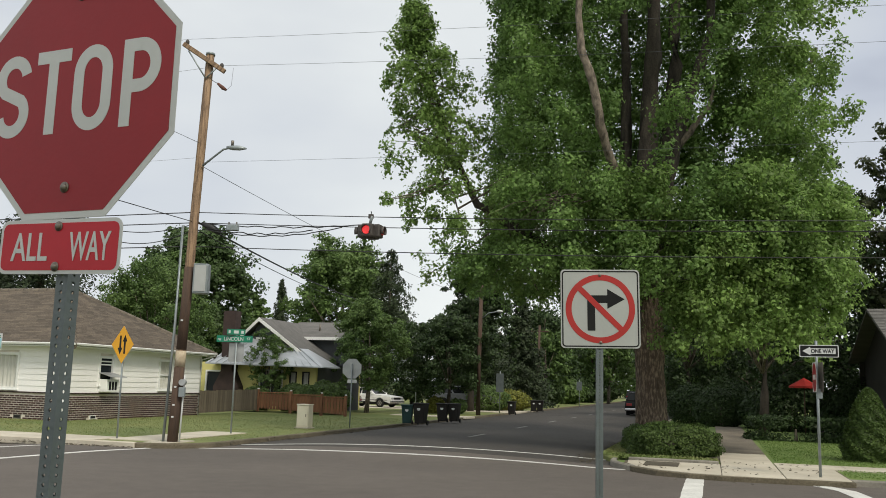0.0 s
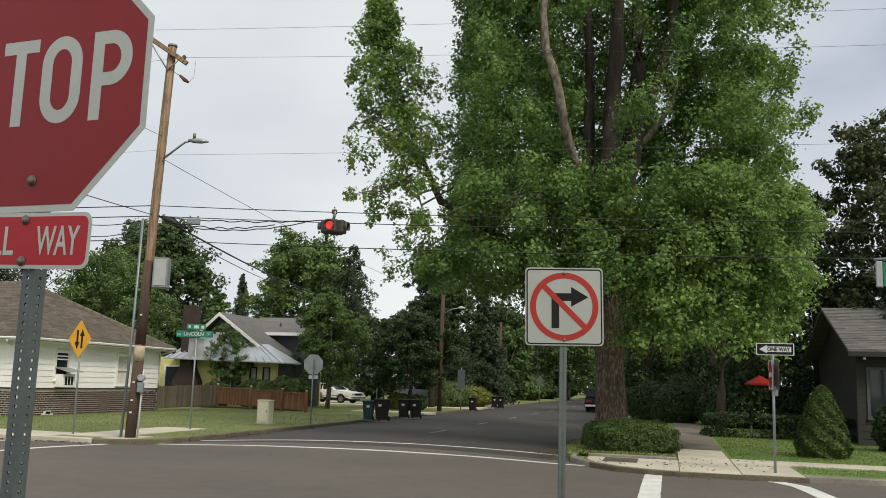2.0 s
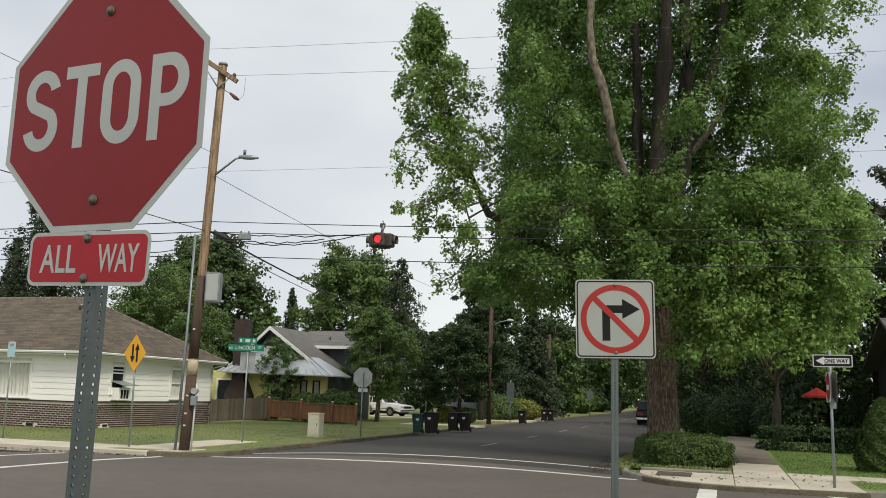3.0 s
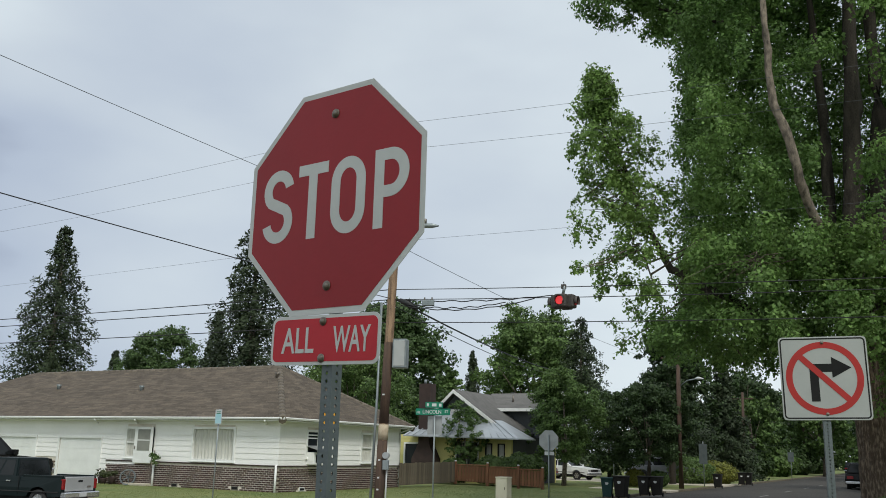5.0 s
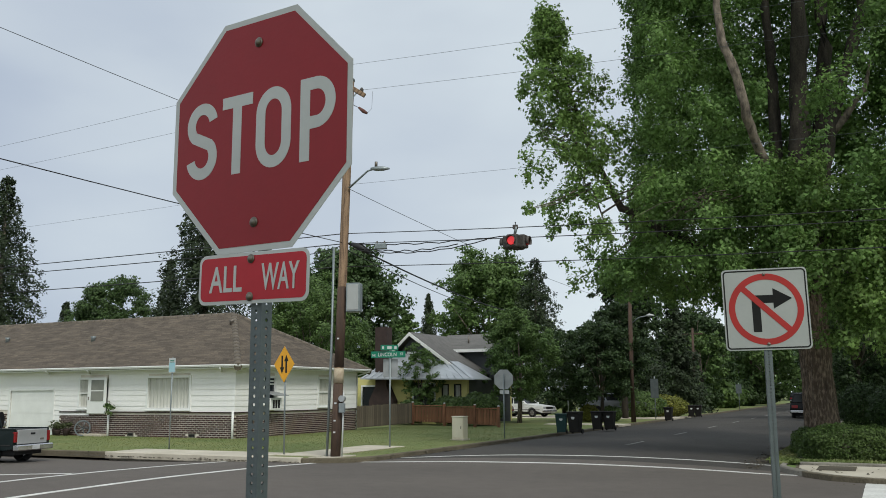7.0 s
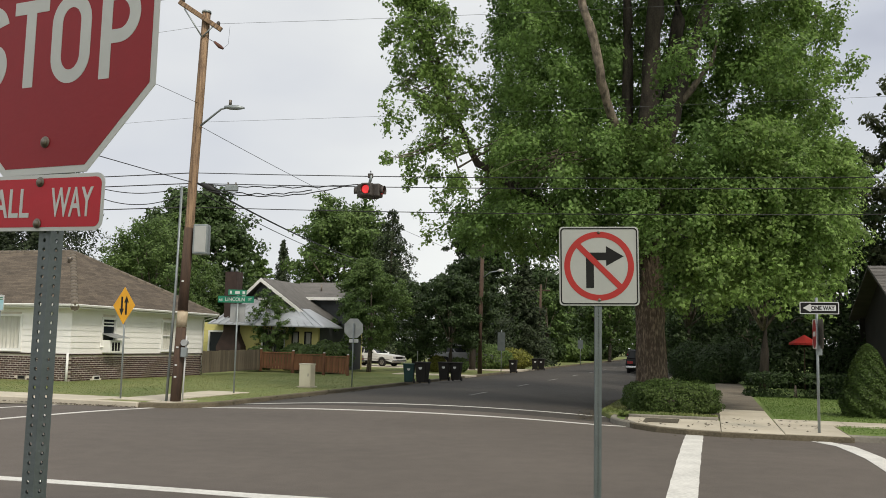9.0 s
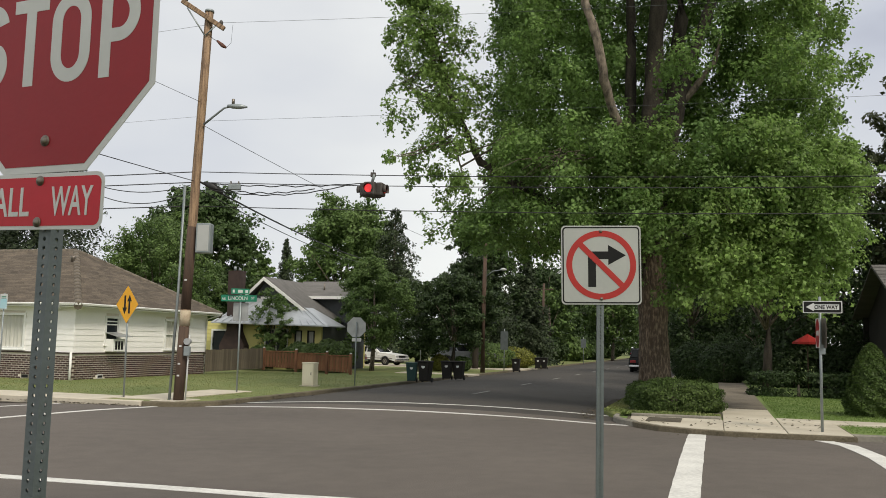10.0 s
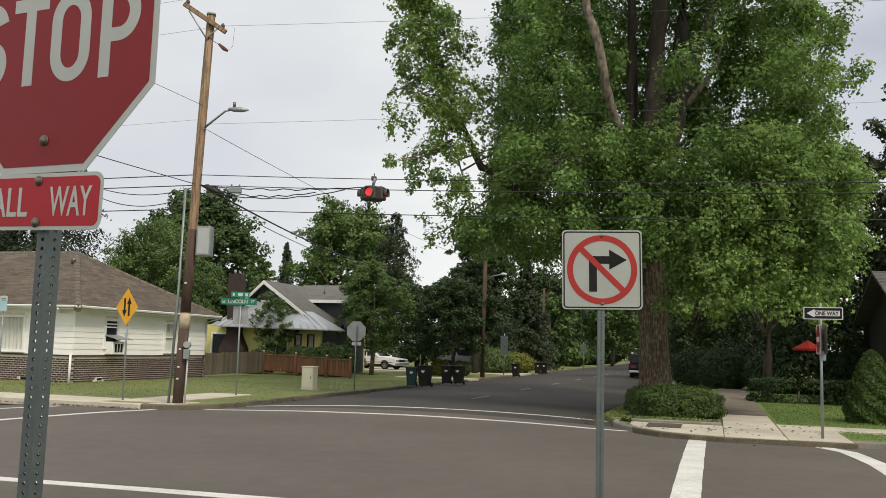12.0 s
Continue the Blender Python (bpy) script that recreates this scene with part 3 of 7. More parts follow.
def broad_tree(u, v, z, height, width, material, seed, label, per=160, size=0.3, trunk_h=None, r=0.22, n=60, group="", base=0.22, cap=20000):
    """A broad-leaved tree: a trunk with limbs, and leaves in clumps."""
    rng = np.random.default_rng(seed)
    t = thing("tree", S(u, v, z), label, "tree", group)
    th = trunk_h or height * 0.35
    # trunks under dark leaves take the bark darkened for shade
    part("trunk", pipe([(0, 0, -0.1), (0.05, 0, th * 0.5), (0.1, 0.05, th), (0, 0, height * 0.75)], [r * 1.3, r, r * 0.8, r * 0.2], 9, rough=0.2), BARK_SHADED if material is LEAF_DARK else BARK, t)
    cs, rs = [], []
    for k in range(n * 3):
        h = base + (1 - base) * rng.uniform(0, 1) ** 0.85
        w = width / 2 * math.sin(math.pi * min(1, (h - base * 0.6) / (1.06 - base * 0.6))) ** 0.6
        a, q = rng.uniform(0, 2 * math.pi), rng.uniform(0.35, 1.0)
        cs.append((w * q * math.cos(a), w * q * math.sin(a), h * height * (0.97 + 0.05 * rng.normal())))
        rs.append(width * rng.uniform(0.06, 0.12))
    for k in range(0, n * 3, 20):
        c = cs[k]
        part("limb", pipe([(0, 0, th * 0.8), (c[0] * 0.5, c[1] * 0.5, (th * 0.8 + c[2]) / 2 + 0.3), c], [r * 0.45, r * 0.25, r * 0.08], 6), BARK, t)
    p, nn = clumps(cs, rs, min(per, cap / sum(q * q for q in rs)), rng)
    tree_crown(p, nn, size, material, t, seed, cap=cap)
    return t


def conifer(u, v, z, height, width, seed, label, n=26, per=90, size=0.4, material=None, power=0.8):
    """A conifer: a straight trunk and drooping whorls of sprays."""
    rng = np.random.default_rng(seed)
    t = thing("conifer", S(u, v, z), label, "tree")
    part("trunk", pipe([(0, 0, -0.1), (0, 0, height * 0.5), (0, 0, height * 0.98)], [height * 0.018, height * 0.011, 0.03], 8), BARK, t)
    out, nor = [], []
    for k in range(n):
        h = 0.06 + 0.93 * k / n
        w = width / 2 * (1 - h) ** power * rng.uniform(0.75, 1.15) + 0.06
        arms = max(4, int(9 * (1 - h) + 4))
        for j in range(arms):
            a = 2 * math.pi * (j + rng.uniform(0, 1)) / arms
            reach = w * rng.uniform(0.7, 1.1)
            m = int(per * (0.25 + reach / width))
            s = rng.uniform(0, 1, m) ** 0.7
            spread = (0.17 * reach + 0.12) * (1.15 - 0.85 * s)[:, None]
            p = np.stack([math.cos(a) * s * reach, math.sin(a) * s * reach, h * height - 0.25 * reach * s ** 1.6], 1)
            p += rng.normal(0, 1, (m, 3)) * np.concatenate([spread * 0.6, spread * 0.6, height / n * 0.2 + spread * 0.3], 1)
            out.append(p)
            nor.append(np.tile([math.cos(a) * 0.5, math.sin(a) * 0.5, 0.8], (m, 1)))
    tree_crown(np.concatenate(out), np.concatenate(nor), size, material or LEAF_CONIFER, t, seed, aspect=0.45, cap=30000 if height > 18 else 22000)
    return t


def shrub(u, v, z, rx, ry, h, material, seed, label, category="shrub", count=5000, size=0.09, shape="round", rz=0.0, name="shrub"):
    """A clipped or loose shrub: leaves on and under its skin, over a woody core."""
    rng = np.random.default_rng(seed)
    t = thing(name, S(u, v, z, rz), label, category)
    d = rng.normal(0, 1, (count, 3))
    d /= np.linalg.norm(d, axis=1, keepdims=True)
    if shape == "dome":
        e = np.sign(d) * np.abs(d) ** 0.75
    elif shape == "box":
        e = np.sign(d) * np.abs(d) ** 0.45
        e /= np.abs(e).max(1, keepdims=True) ** 0.75
    else:
        e = d
    lump = np.array([1 + 0.16 * noise.noise(Vector(q) * 2.3) + 0.08 * noise.noise(Vector(q) * 6) for q in d])[:, None]
    rad = lump * rng.uniform(0.8, 1.03, (count, 1))
    p = e * rad
    if shape == "cone":
        hh = (p[:, 2] + 1) / 2
        w = np.clip(1.05 - hh, 0, 1) ** 0.62 * 1.02 * np.clip(0.75 + hh * 1.6, 0, 1)
        ang = np.arctan2(d[:, 1], d[:, 0])
        hr = rng.uniform(0, 1, count) ** 1.25
        w = np.clip(1.0 - hr, 0, 1) ** 0.55 * np.clip(0.78 + hr * 1.4, 0, 1) * (0.93 + 0.07 * np.sin(ang * 7 + hr * 25)) * rng.uniform(0.86, 1.02, count)
        p = np.stack([np.cos(ang) * w * rx, np.sin(ang) * w * ry, hr * h], 1)
    else:
        p = np.stack([p[:, 0] * rx, p[:, 1] * ry, np.clip((p[:, 2] + 0.75) / 1.75, 0.0, 2) * h], 1)
    part("core", pipe([(0, 0, -0.08), (0, 0, h * 0.5)], [0.08, 0.03], 6), BARK, t)
    leaves("foliage", p, d + [0, 0, 0.3], size, material, t, rng)
    return t


# ---- the big street tree ----
def big_tree():
    rng = np.random.default_rng(11)
    bx, by = 6.35, 27.2
    t = thing("street_tree", pose(bx, by, 0.12), "tall old street tree with several leaders and dense bright green leaves", "tree")
    bm, rows, sides = bmesh.new(), [], 72
    for i in range(60):
        z = -0.15 + 5.4 * i / 59
        r = np.interp(z, [-0.15, 0.15, 0.8, 2.2, 3.6, 5.3], [0.74, 0.57, 0.47, 0.43, 0.43, 0.4])
        row = []
        for k in range(sides):
            a = 2 * math.pi * k / sides
            ridge = abs(noise.noise((math.cos(a) * 5.5, math.sin(a) * 5.5, z * 0.8))) ** 0.6 * 0.075
            plate = 0.02 * noise.noise((math.cos(a) * 14, math.sin(a) * 14, z * 5))
            q = r * (1 + 0.06 * noise.noise((math.cos(a), math.sin(a), z * 0.4))) + ridge - 0.04 + plate
            row.append(bm.verts.new((-0.03 * z + q * math.cos(a), q * math.sin(a), z)))
        rows.append(row)
    for a, b in zip(rows, rows[1:]):
        for k in range(sides):
            bm.faces.new((a[k], a[(k + 1) % sides], b[(k + 1) % sides], b[k]))
    part("trunk", bm, BARK_FLECK, t, "deeply furrowed brown bark with pale flecks")
    limbs = [
        ([(-0.15, 0, 5.0), (-0.9, -1.8, 6.0), (-1.8, -3.9, 7.2), (-2.35, -4.7, 8.4), (-2.55, -4.8, 9.4), (-2.9, -4.8, 10.4), (-2.95, -4.7, 12.8), (-2.8, -4.0, 18)], [0.24, 0.17, 0.125, 0.11, 0.105, 0.1, 0.085, 0.04]),
        ([(-0.15, 0, 5.0), (-0.1, 0.1, 8.0), (0.1, 0.1, 12), (0.3, 0, 17), (0.3, 0, 21)], [0.36, 0.3, 0.25, 0.16, 0.05]),
        ([(-0.1, 0, 5.2), (0.45, -0.4, 8.0), (0.75, -0.7, 9.6), (1.25, -0.8, 11.2), (1.7, -0.8, 12.6), (2.0, -0.5, 19)], [0.28, 0.22, 0.19, 0.17, 0.13, 0.05]),
        ([(0.0, 0.2, 5.2), (0.55, 0.5, 8.4), (0.95, 0.6, 12), (0.9, 0.5, 17)], [0.3, 0.26, 0.22, 0.12]),
        ([(-0.2, 0.2, 5.2), (-0.65, 0.7, 8.6), (-0.55, 0.9, 12), (-0.8, 0.7, 17)], [0.25, 0.19, 0.15, 0.08]),
        ([(0.35, -0.3, 8.6), (0.95, -0.7, 9.3), (1.5, -1.0, 10.1), (1.75, -1.1, 11.0)], [0.11, 0.09, 0.07, 0.03]),
        ([(-0.2, 0, 3.6), (-1.6, -0.5, 4.9), (-3.6, -1.0, 5.9), (-5.4, -1.2, 6.9), (-6.2, -1.2, 8.6), (-6.75, -1.2, 10.4), (-7.35, -1.2, 13.0)], [0.24, 0.19, 0.14, 0.1, 0.065, 0.045, 0.015]),
        ([(0, 0, 4.2), (1.8, -1.0, 5.6), (3.8, -1.8, 6.2), (5.6, -2.2, 6.0)], [0.2, 0.15, 0.1, 0.04]),
        ([(0, 0, 4.6), (2.4, 1.0, 7.4), (4.6, 1.4, 10), (5.8, 1.2, 13)], [0.22, 0.16, 0.1, 0.04]),
        ([(-0.1, -0.1, 4.4), (-0.4, -2.2, 5.6), (0.2, -4.2, 5.8), (0.6, -5.4, 5.0)], [0.18, 0.13, 0.08, 0.03]),
        ([(0, 0.2, 4.6), (-0.6, 2.6, 6.6), (-1.0, 4.6, 8.5)], [0.2, 0.14, 0.05]),
    ]
    for k, (pts, rad) in enumerate(limbs):
        fine = []
        for p0, p1, r0, r1 in zip(pts, pts[1:], rad, rad[1:]):
            for j in range(5):
                q = Vector(p0).lerp(Vector(p1), j / 5)
                fine.append((q + 0.05 * noise.noise_vector(q * 1.3), r0 + (r1 - r0) * j / 5))
        fine.append((Vector(pts[-1]), rad[-1]))
        pale = k in (0, 5)
        part("limb", pipe([f[0] for f in fine], [f[1] for f in fine], 11, rough=0.55), BARK_PALE if pale else BARK_SHADED, t, "pale peeling bark" if pale else "")
    # dead twigs caught in the crown
    for k in range(34):
        q = Vector((-3.2 + rng.normal(0, 0.35), -3.6 + rng.normal(0, 0.3), 6.6 + rng.normal(0, 0.15)))
        d = Vector((-0.9 + rng.normal(0, 0.3), rng.normal(0, 0.3), -0.5 + rng.normal(0, 0.25)))
        part("dead_twig", pipe([q, q + d * 0.5 + Vector((0, 0, 0.12)), q + d], [0.014, 0.01, 0.004], 4), BARK_PALE, t)
    for k in range(9):
        q = Vector((-6.9 + rng.normal(0, 0.1), -1.9, 8.6 + 0.2 * rng.normal()))
        d = Vector((-0.85 + rng.normal(0, 0.15), -0.1, 0.55 + rng.normal(0, 0.25)))
        part("dead_twig", pipe([q, q + d * 0.6, q + d], [0.012, 0.008, 0.003], 4), BARK_SHADED, t)
    # clumps of the crown: main body, left spur, low bright skirts
    main, mr = [], []
    while len(main) < 1050:
        z = rng.uniform(3.4, 17.6)
        prof = np.interp(z, [3.2, 4.4, 6.0, 9, 13, 18], [4.4, 6.1, 6.6, 6.3, 6.1, 5.9])
        a, q = rng.uniform(0, 2 * math.pi), rng.uniform(0.35, 1.0) ** 0.5
        x, y = prof * q * math.cos(a) - 0.2, prof * 0.86 * q * math.sin(a)
        if x < -4.8 and z > 5.5:
            continue
        if z < 4.6 and x < -2.2 or x > np.interp(z, [3, 4, 6, 8, 12], [3.4, 4.3, 5.0, 5.4, 5.2]):
            continue
        if z < 3.9 + 0.1 * abs(x - 3) and y > -1.0 and x < 2:
            continue
        # the open heart of the crown, where the leaders show
        if z > 7.4 and -2.4 < x < 2.5 and y < 1.3 and rng.uniform() < 0.74:
            continue
        # a gap in front of the pale leaning limb
        if z > 7.6 and abs(x + 2.6) < 0.55 and y < -4.3:
            continue
        # thin and see-through towards the outer edge
        if x > 3.6 and rng.uniform() < 0.3:
            continue
        main.append((x, y, z))
        mr.append(rng.uniform(0.34, 0.72))
    # a high side branch over the spur
    for k in range(46):
        q = rng.uniform(0, 1)
        main.append((-4.6 - 3.2 * q + rng.normal(0, 0.25), rng.uniform(-0.9, 0.9), 15.4 + 0.9 * q + rng.normal(0, 0.4)))
        mr.append(rng.uniform(0.35, 0.6))
    part("limb", pipe([(-2.5, -1.0, 14.2), (-5.0, -0.4, 15.4), (-7.6, 0, 16.4)], [0.1, 0.06, 0.02], 7), BARK_SHADED, t)
    p, n = clumps(main, mr, 1150, rng, 1.0, 0.1)
    # leaves on the sun's side turn lime: sunlight put into the colour
    sunward = p[:, 0] + 0.25 * p[:, 2] + rng.normal(0, 0.7, len(p)) > np.interp(p[:, 2], [4, 8, 18], [2.4, 4.6, 7.4])
    tree_crown(p[~sunward], n[~sunward], 0.104, LEAF_MAIN, t, 21, cap=180000)
    tree_crown(p[sunward], n[sunward], 0.106, LEAF_LIME, t, 26, "outer_crown", cap=85000, label="lime-green outer leaves, sunlight put into their colour")
    heart, hr = [], []
    for k in range(230):
        heart.append((rng.uniform(-4.2, 4.4), rng.uniform(1.4, 3.6), rng.uniform(6, 18)))
        hr.append(rng.uniform(0.6, 1.0))
    p, n = clumps(heart, hr, 260, rng, 0.9)
    tree_crown(p, n, 0.15, LEAF_MAIN, t, 24, "inner_crown")
    high, gr = [], []
    for k in range(520):
        z = rng.uniform(17.4, 29)
        w = np.interp(z, [17, 20, 25, 29], [6.0, 6.2, 5.0, 1.5])
        a, q = rng.uniform(0, 2 * math.pi), rng.uniform(0, 1) ** 0.5
        high.append((w * q * math.cos(a), w * q * math.sin(a), z))
        gr.append(rng.uniform(0.8, 1.3))
    p, n = clumps(high, gr, 50, rng, 0.8)
    tree_crown(p, n, 0.34, LEAF_MAIN, t, 25, "upper_crown")
    spur, sr = [], []
    axis = np.array([(-3.6, -1.0, 5.0), (-6.0, -1.2, 6.8), (-6.5, -1.2, 8.6), (-6.95, -1.2, 10.1), (-7.2, -1.2, 11.6), (-7.45, -1.2, 13.0)])
    wide = [1.5, 1.95, 1.6, 1.3, 0.85, 0.1]
    for k in range(300):
        s = rng.uniform(0, 5)
        i = min(4, int(s))
        c = axis[i] + (axis[i + 1] - axis[i]) * (s - i)
        w = np.interp(s, range(6), wide)
        d = np.clip(rng.normal(0, 0.55, 3), -1.0, 1.0) * [w, w, w * 0.8]
        spur.append(c + d)
        sr.append(rng.uniform(0.22, 0.46))
        if k % 7 == 0:
            part("twig", pipe([c, c + d * 0.6 + np.array([0, 0, -0.1]), c + d], [0.035, 0.02, 0.008], 5), BARK, t)
    p, n = clumps(spur, sr, 520, rng, 1.0)
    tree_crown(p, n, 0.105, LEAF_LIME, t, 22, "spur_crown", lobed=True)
    low, lr = [], []
    for k in range(300):
        a = rng.uniform(-2.9, 0.5)
        x = 1.1 + 5.6 * math.cos(a) * rng.uniform(0.5, 1.0)
        y = 5.4 * math.sin(a) * rng.uniform(0.7, 1.0)
        z = rng.uniform(2.7, 7.2) + 0.25 * max(0, -x - 1)
        if x < -3.2 or x > np.interp(z, [3, 4, 6, 8], [3.4, 4.3, 5.0, 5.4]):
            continue
        if x < -0.6 and z < 4.2:
            continue
        low.append((x, y, z))
        lr.append(rng.uniform(0.35, 0.7))
    p, n = clumps(low, lr, 800, rng, 0.95, 0.15)
    tree_crown(p, n, 0.105, LEAF_LIME, t, 23, "low_crown", lobed=True, label="lime-green lower leaves")
    return t


big_tree()

LEAF_OLIVE = leaf_mat("olive_leaf", (0.06, 0.075, 0.03), (0.09, 0.105, 0.045), 0.3)
TREES = [
    # u, v, z, height, width, material, seed, label, size
    (-37.6, 60, 0.1, 12.6, 9.8, LEAF_GREEN, 31, "dark green broad-leaved tree behind the white house", 0.4),
    (-32.8, 48, 0.1, 8.5, 7.8, LEAF_MID, 32, "light green broad-leaved tree beside the white house", 0.26),
    (-40.3, 95, 0.1, 17.6, 13.0, LEAF_MID, 33, "round-topped green tree behind the yellow house", 0.5),
    (-18.1, 47, 0.2, 5.9, 4.6, LEAF_MID, 34, "soft green tree beside the driveway", 0.2),
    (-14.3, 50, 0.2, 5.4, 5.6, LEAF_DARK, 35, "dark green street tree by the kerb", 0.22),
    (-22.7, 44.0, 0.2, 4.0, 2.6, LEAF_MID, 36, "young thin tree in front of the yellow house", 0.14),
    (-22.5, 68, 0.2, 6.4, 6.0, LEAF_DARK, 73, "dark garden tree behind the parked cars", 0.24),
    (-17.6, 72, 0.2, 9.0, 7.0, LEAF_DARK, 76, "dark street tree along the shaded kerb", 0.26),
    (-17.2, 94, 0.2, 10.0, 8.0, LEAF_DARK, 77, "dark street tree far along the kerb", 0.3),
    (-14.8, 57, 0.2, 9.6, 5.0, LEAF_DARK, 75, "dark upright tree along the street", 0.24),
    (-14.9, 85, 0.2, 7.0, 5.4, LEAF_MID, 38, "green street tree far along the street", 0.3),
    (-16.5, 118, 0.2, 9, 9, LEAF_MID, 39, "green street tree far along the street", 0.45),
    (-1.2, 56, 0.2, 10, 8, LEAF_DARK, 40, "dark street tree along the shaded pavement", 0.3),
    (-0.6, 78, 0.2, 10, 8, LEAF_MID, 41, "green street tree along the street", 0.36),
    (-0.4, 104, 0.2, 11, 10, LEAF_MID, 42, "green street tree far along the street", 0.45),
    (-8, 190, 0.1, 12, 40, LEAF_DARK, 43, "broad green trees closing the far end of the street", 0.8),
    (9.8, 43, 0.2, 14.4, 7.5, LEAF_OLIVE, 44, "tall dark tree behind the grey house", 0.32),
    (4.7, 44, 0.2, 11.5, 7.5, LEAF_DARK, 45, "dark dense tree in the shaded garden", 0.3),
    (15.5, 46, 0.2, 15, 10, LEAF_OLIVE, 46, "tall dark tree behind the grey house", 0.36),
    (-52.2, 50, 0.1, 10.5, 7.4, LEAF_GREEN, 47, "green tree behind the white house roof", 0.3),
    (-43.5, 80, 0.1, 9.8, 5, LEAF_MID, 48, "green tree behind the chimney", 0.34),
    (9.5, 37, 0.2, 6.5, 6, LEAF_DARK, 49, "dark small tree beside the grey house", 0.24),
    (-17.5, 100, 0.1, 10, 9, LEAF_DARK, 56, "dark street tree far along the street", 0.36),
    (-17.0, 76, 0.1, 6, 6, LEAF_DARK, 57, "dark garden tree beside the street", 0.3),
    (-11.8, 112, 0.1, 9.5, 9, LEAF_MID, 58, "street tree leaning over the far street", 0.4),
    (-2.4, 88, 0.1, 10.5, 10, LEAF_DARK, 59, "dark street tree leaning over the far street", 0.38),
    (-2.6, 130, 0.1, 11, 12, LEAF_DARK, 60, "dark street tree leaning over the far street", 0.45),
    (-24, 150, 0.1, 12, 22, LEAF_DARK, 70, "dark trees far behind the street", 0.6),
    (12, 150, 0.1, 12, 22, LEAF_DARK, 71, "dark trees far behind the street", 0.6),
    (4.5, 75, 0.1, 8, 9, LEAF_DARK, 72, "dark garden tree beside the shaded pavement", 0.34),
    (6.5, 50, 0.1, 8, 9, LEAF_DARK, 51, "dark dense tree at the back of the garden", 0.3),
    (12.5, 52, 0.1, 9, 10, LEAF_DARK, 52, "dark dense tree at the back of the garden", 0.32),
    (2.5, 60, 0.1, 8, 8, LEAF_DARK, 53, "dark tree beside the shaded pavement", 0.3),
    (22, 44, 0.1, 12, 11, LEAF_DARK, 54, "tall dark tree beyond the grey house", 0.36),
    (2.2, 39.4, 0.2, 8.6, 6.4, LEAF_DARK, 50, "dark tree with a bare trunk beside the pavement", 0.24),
]
# Added out of view, sized and placed so its crown shades both near signs.
broad_tree(2.6, -1.6, 0.12, 11.5, 10.0, LEAF_MAIN, 55, "leafy street tree over the near pavement, out of view, shading the signs", per=130, size=0.2, n=40, r=0.22, base=0.5)
for u, v, z, hgt, wid, m, seed, label, size in TREES:
    big = hgt > 8
    fine = 0.7 if seed in (31, 33) else 0.56 if seed in (32, 34, 35, 47) else 0.64 if v < 62 else 1.0
    cap = 30000 if seed in (44, 46) else 42000 if seed in (31, 33) else 38000 if seed in (32, 34, 35, 47, 75) else 14000 if v < 62 else 7500
    low = 0.45 if seed == 50 else 0.24 if seed in (34, 35, 36, 75) else 0.06 if m is LEAF_DARK else 0.2
    broad_tree(u, v, z, hgt, wid, m, seed, label, per=min(1300, 30 / (fine * size) ** 2), size=size * fine, cap=cap, n=120 if seed in (31, 33) else 70 if big else 46, r=0.02 * hgt, base=low)
for u, v, hgt, wid, seed, label, size in (
    (-59.8, 46, 18.8, 10.2, 61, "tall dark conifer behind the long white house", 0.42),
    (-41.6, 48, 18.4, 10.8, 62, "very tall dark conifer behind the house", 0.42),
    (-80.0, 50, 13.3, 8.0, 63, "dark pointed conifer in the distance", 0.4),
    (-33.4, 92, 16.6, 13.0, 64, "dark pointed conifer beside a round tree", 0.45),
    (-53.2, 105, 15.0, 5.2, 65, "slim conifer far behind the yellow house", 0.42),
    (-16.8, 66, 9.8, 7.4, 66, "dark conifer along the street", 0.34),
    (-15.0, 74, 9.5, 6, 67, "dark conifer along the street", 0.36),
    (-68.7, 60, 10.6, 4.6, 68, "small conifer top behind the roof", 0.34),
    (-46.6, 50, 11.8, 5.0, 69, "dark conifer beside a very tall one", 0.34),
):
    conifer(u, v, 0.1, hgt, wid * 1.08, seed, label, size=size * 0.64, n=40 if hgt > 18 else 34, per=260, power=0.74)


# ---- pavements ----
slab_row("pavement", -20.3, -14.92, 19.74, 21.15, 4, 0.128, "pale concrete pavement along the kerb", thick=0.3)
slab_row("pavement", -13.48, -12.75, 19.9, 21.1, 1, 0.127, "pale concrete corner slab beside the path", thick=0.3)
tagged(part("kerb", box(-20.3, -13.5, 19.55, 19.74, -0.06, 0.134, 0.02), CONCRETE, None, "", S(0, 0)), "pale concrete kerb edge along the pavement", "kerb", kind="structure")
slab_row("pavement", -14.9, -13.5, 20.46, 25.2, 3, 0.125, "pale concrete path branching from the pavement", along="v")
slab_row("pavement", 0.32, 1.5, 19.2, 26.2, 2, 0.128, "pale concrete ramp slabs at the corner", along="v", thick=0.2)
slab_row("pavement", 0.32, 1.5, 26.22, 60.0, 22, 0.14, "stained concrete pavement with tree shade put into its dark colour", along="v", material=WALK_DARK)
slab_row("pavement", 1.52, 2.7, 19.3, 21.98, 1, 0.126, "pale concrete slab round the sign post", along="v", thick=0.2)
slab_row("pavement", 1.52, 40.0, 22.0, 23.2, 26, 0.132, "pale concrete pavement across the lawn")
lip = prism([(-1.83, 22.0), (-1.78, 21.15), (-1.52, 20.33), (-1.0, 19.72), (-0.32, 19.31), (0.3, 19.12), (1.5, 19.11), (2.76, 19.21), (2.76, 21.9)], 0.2, bevel=0.015)
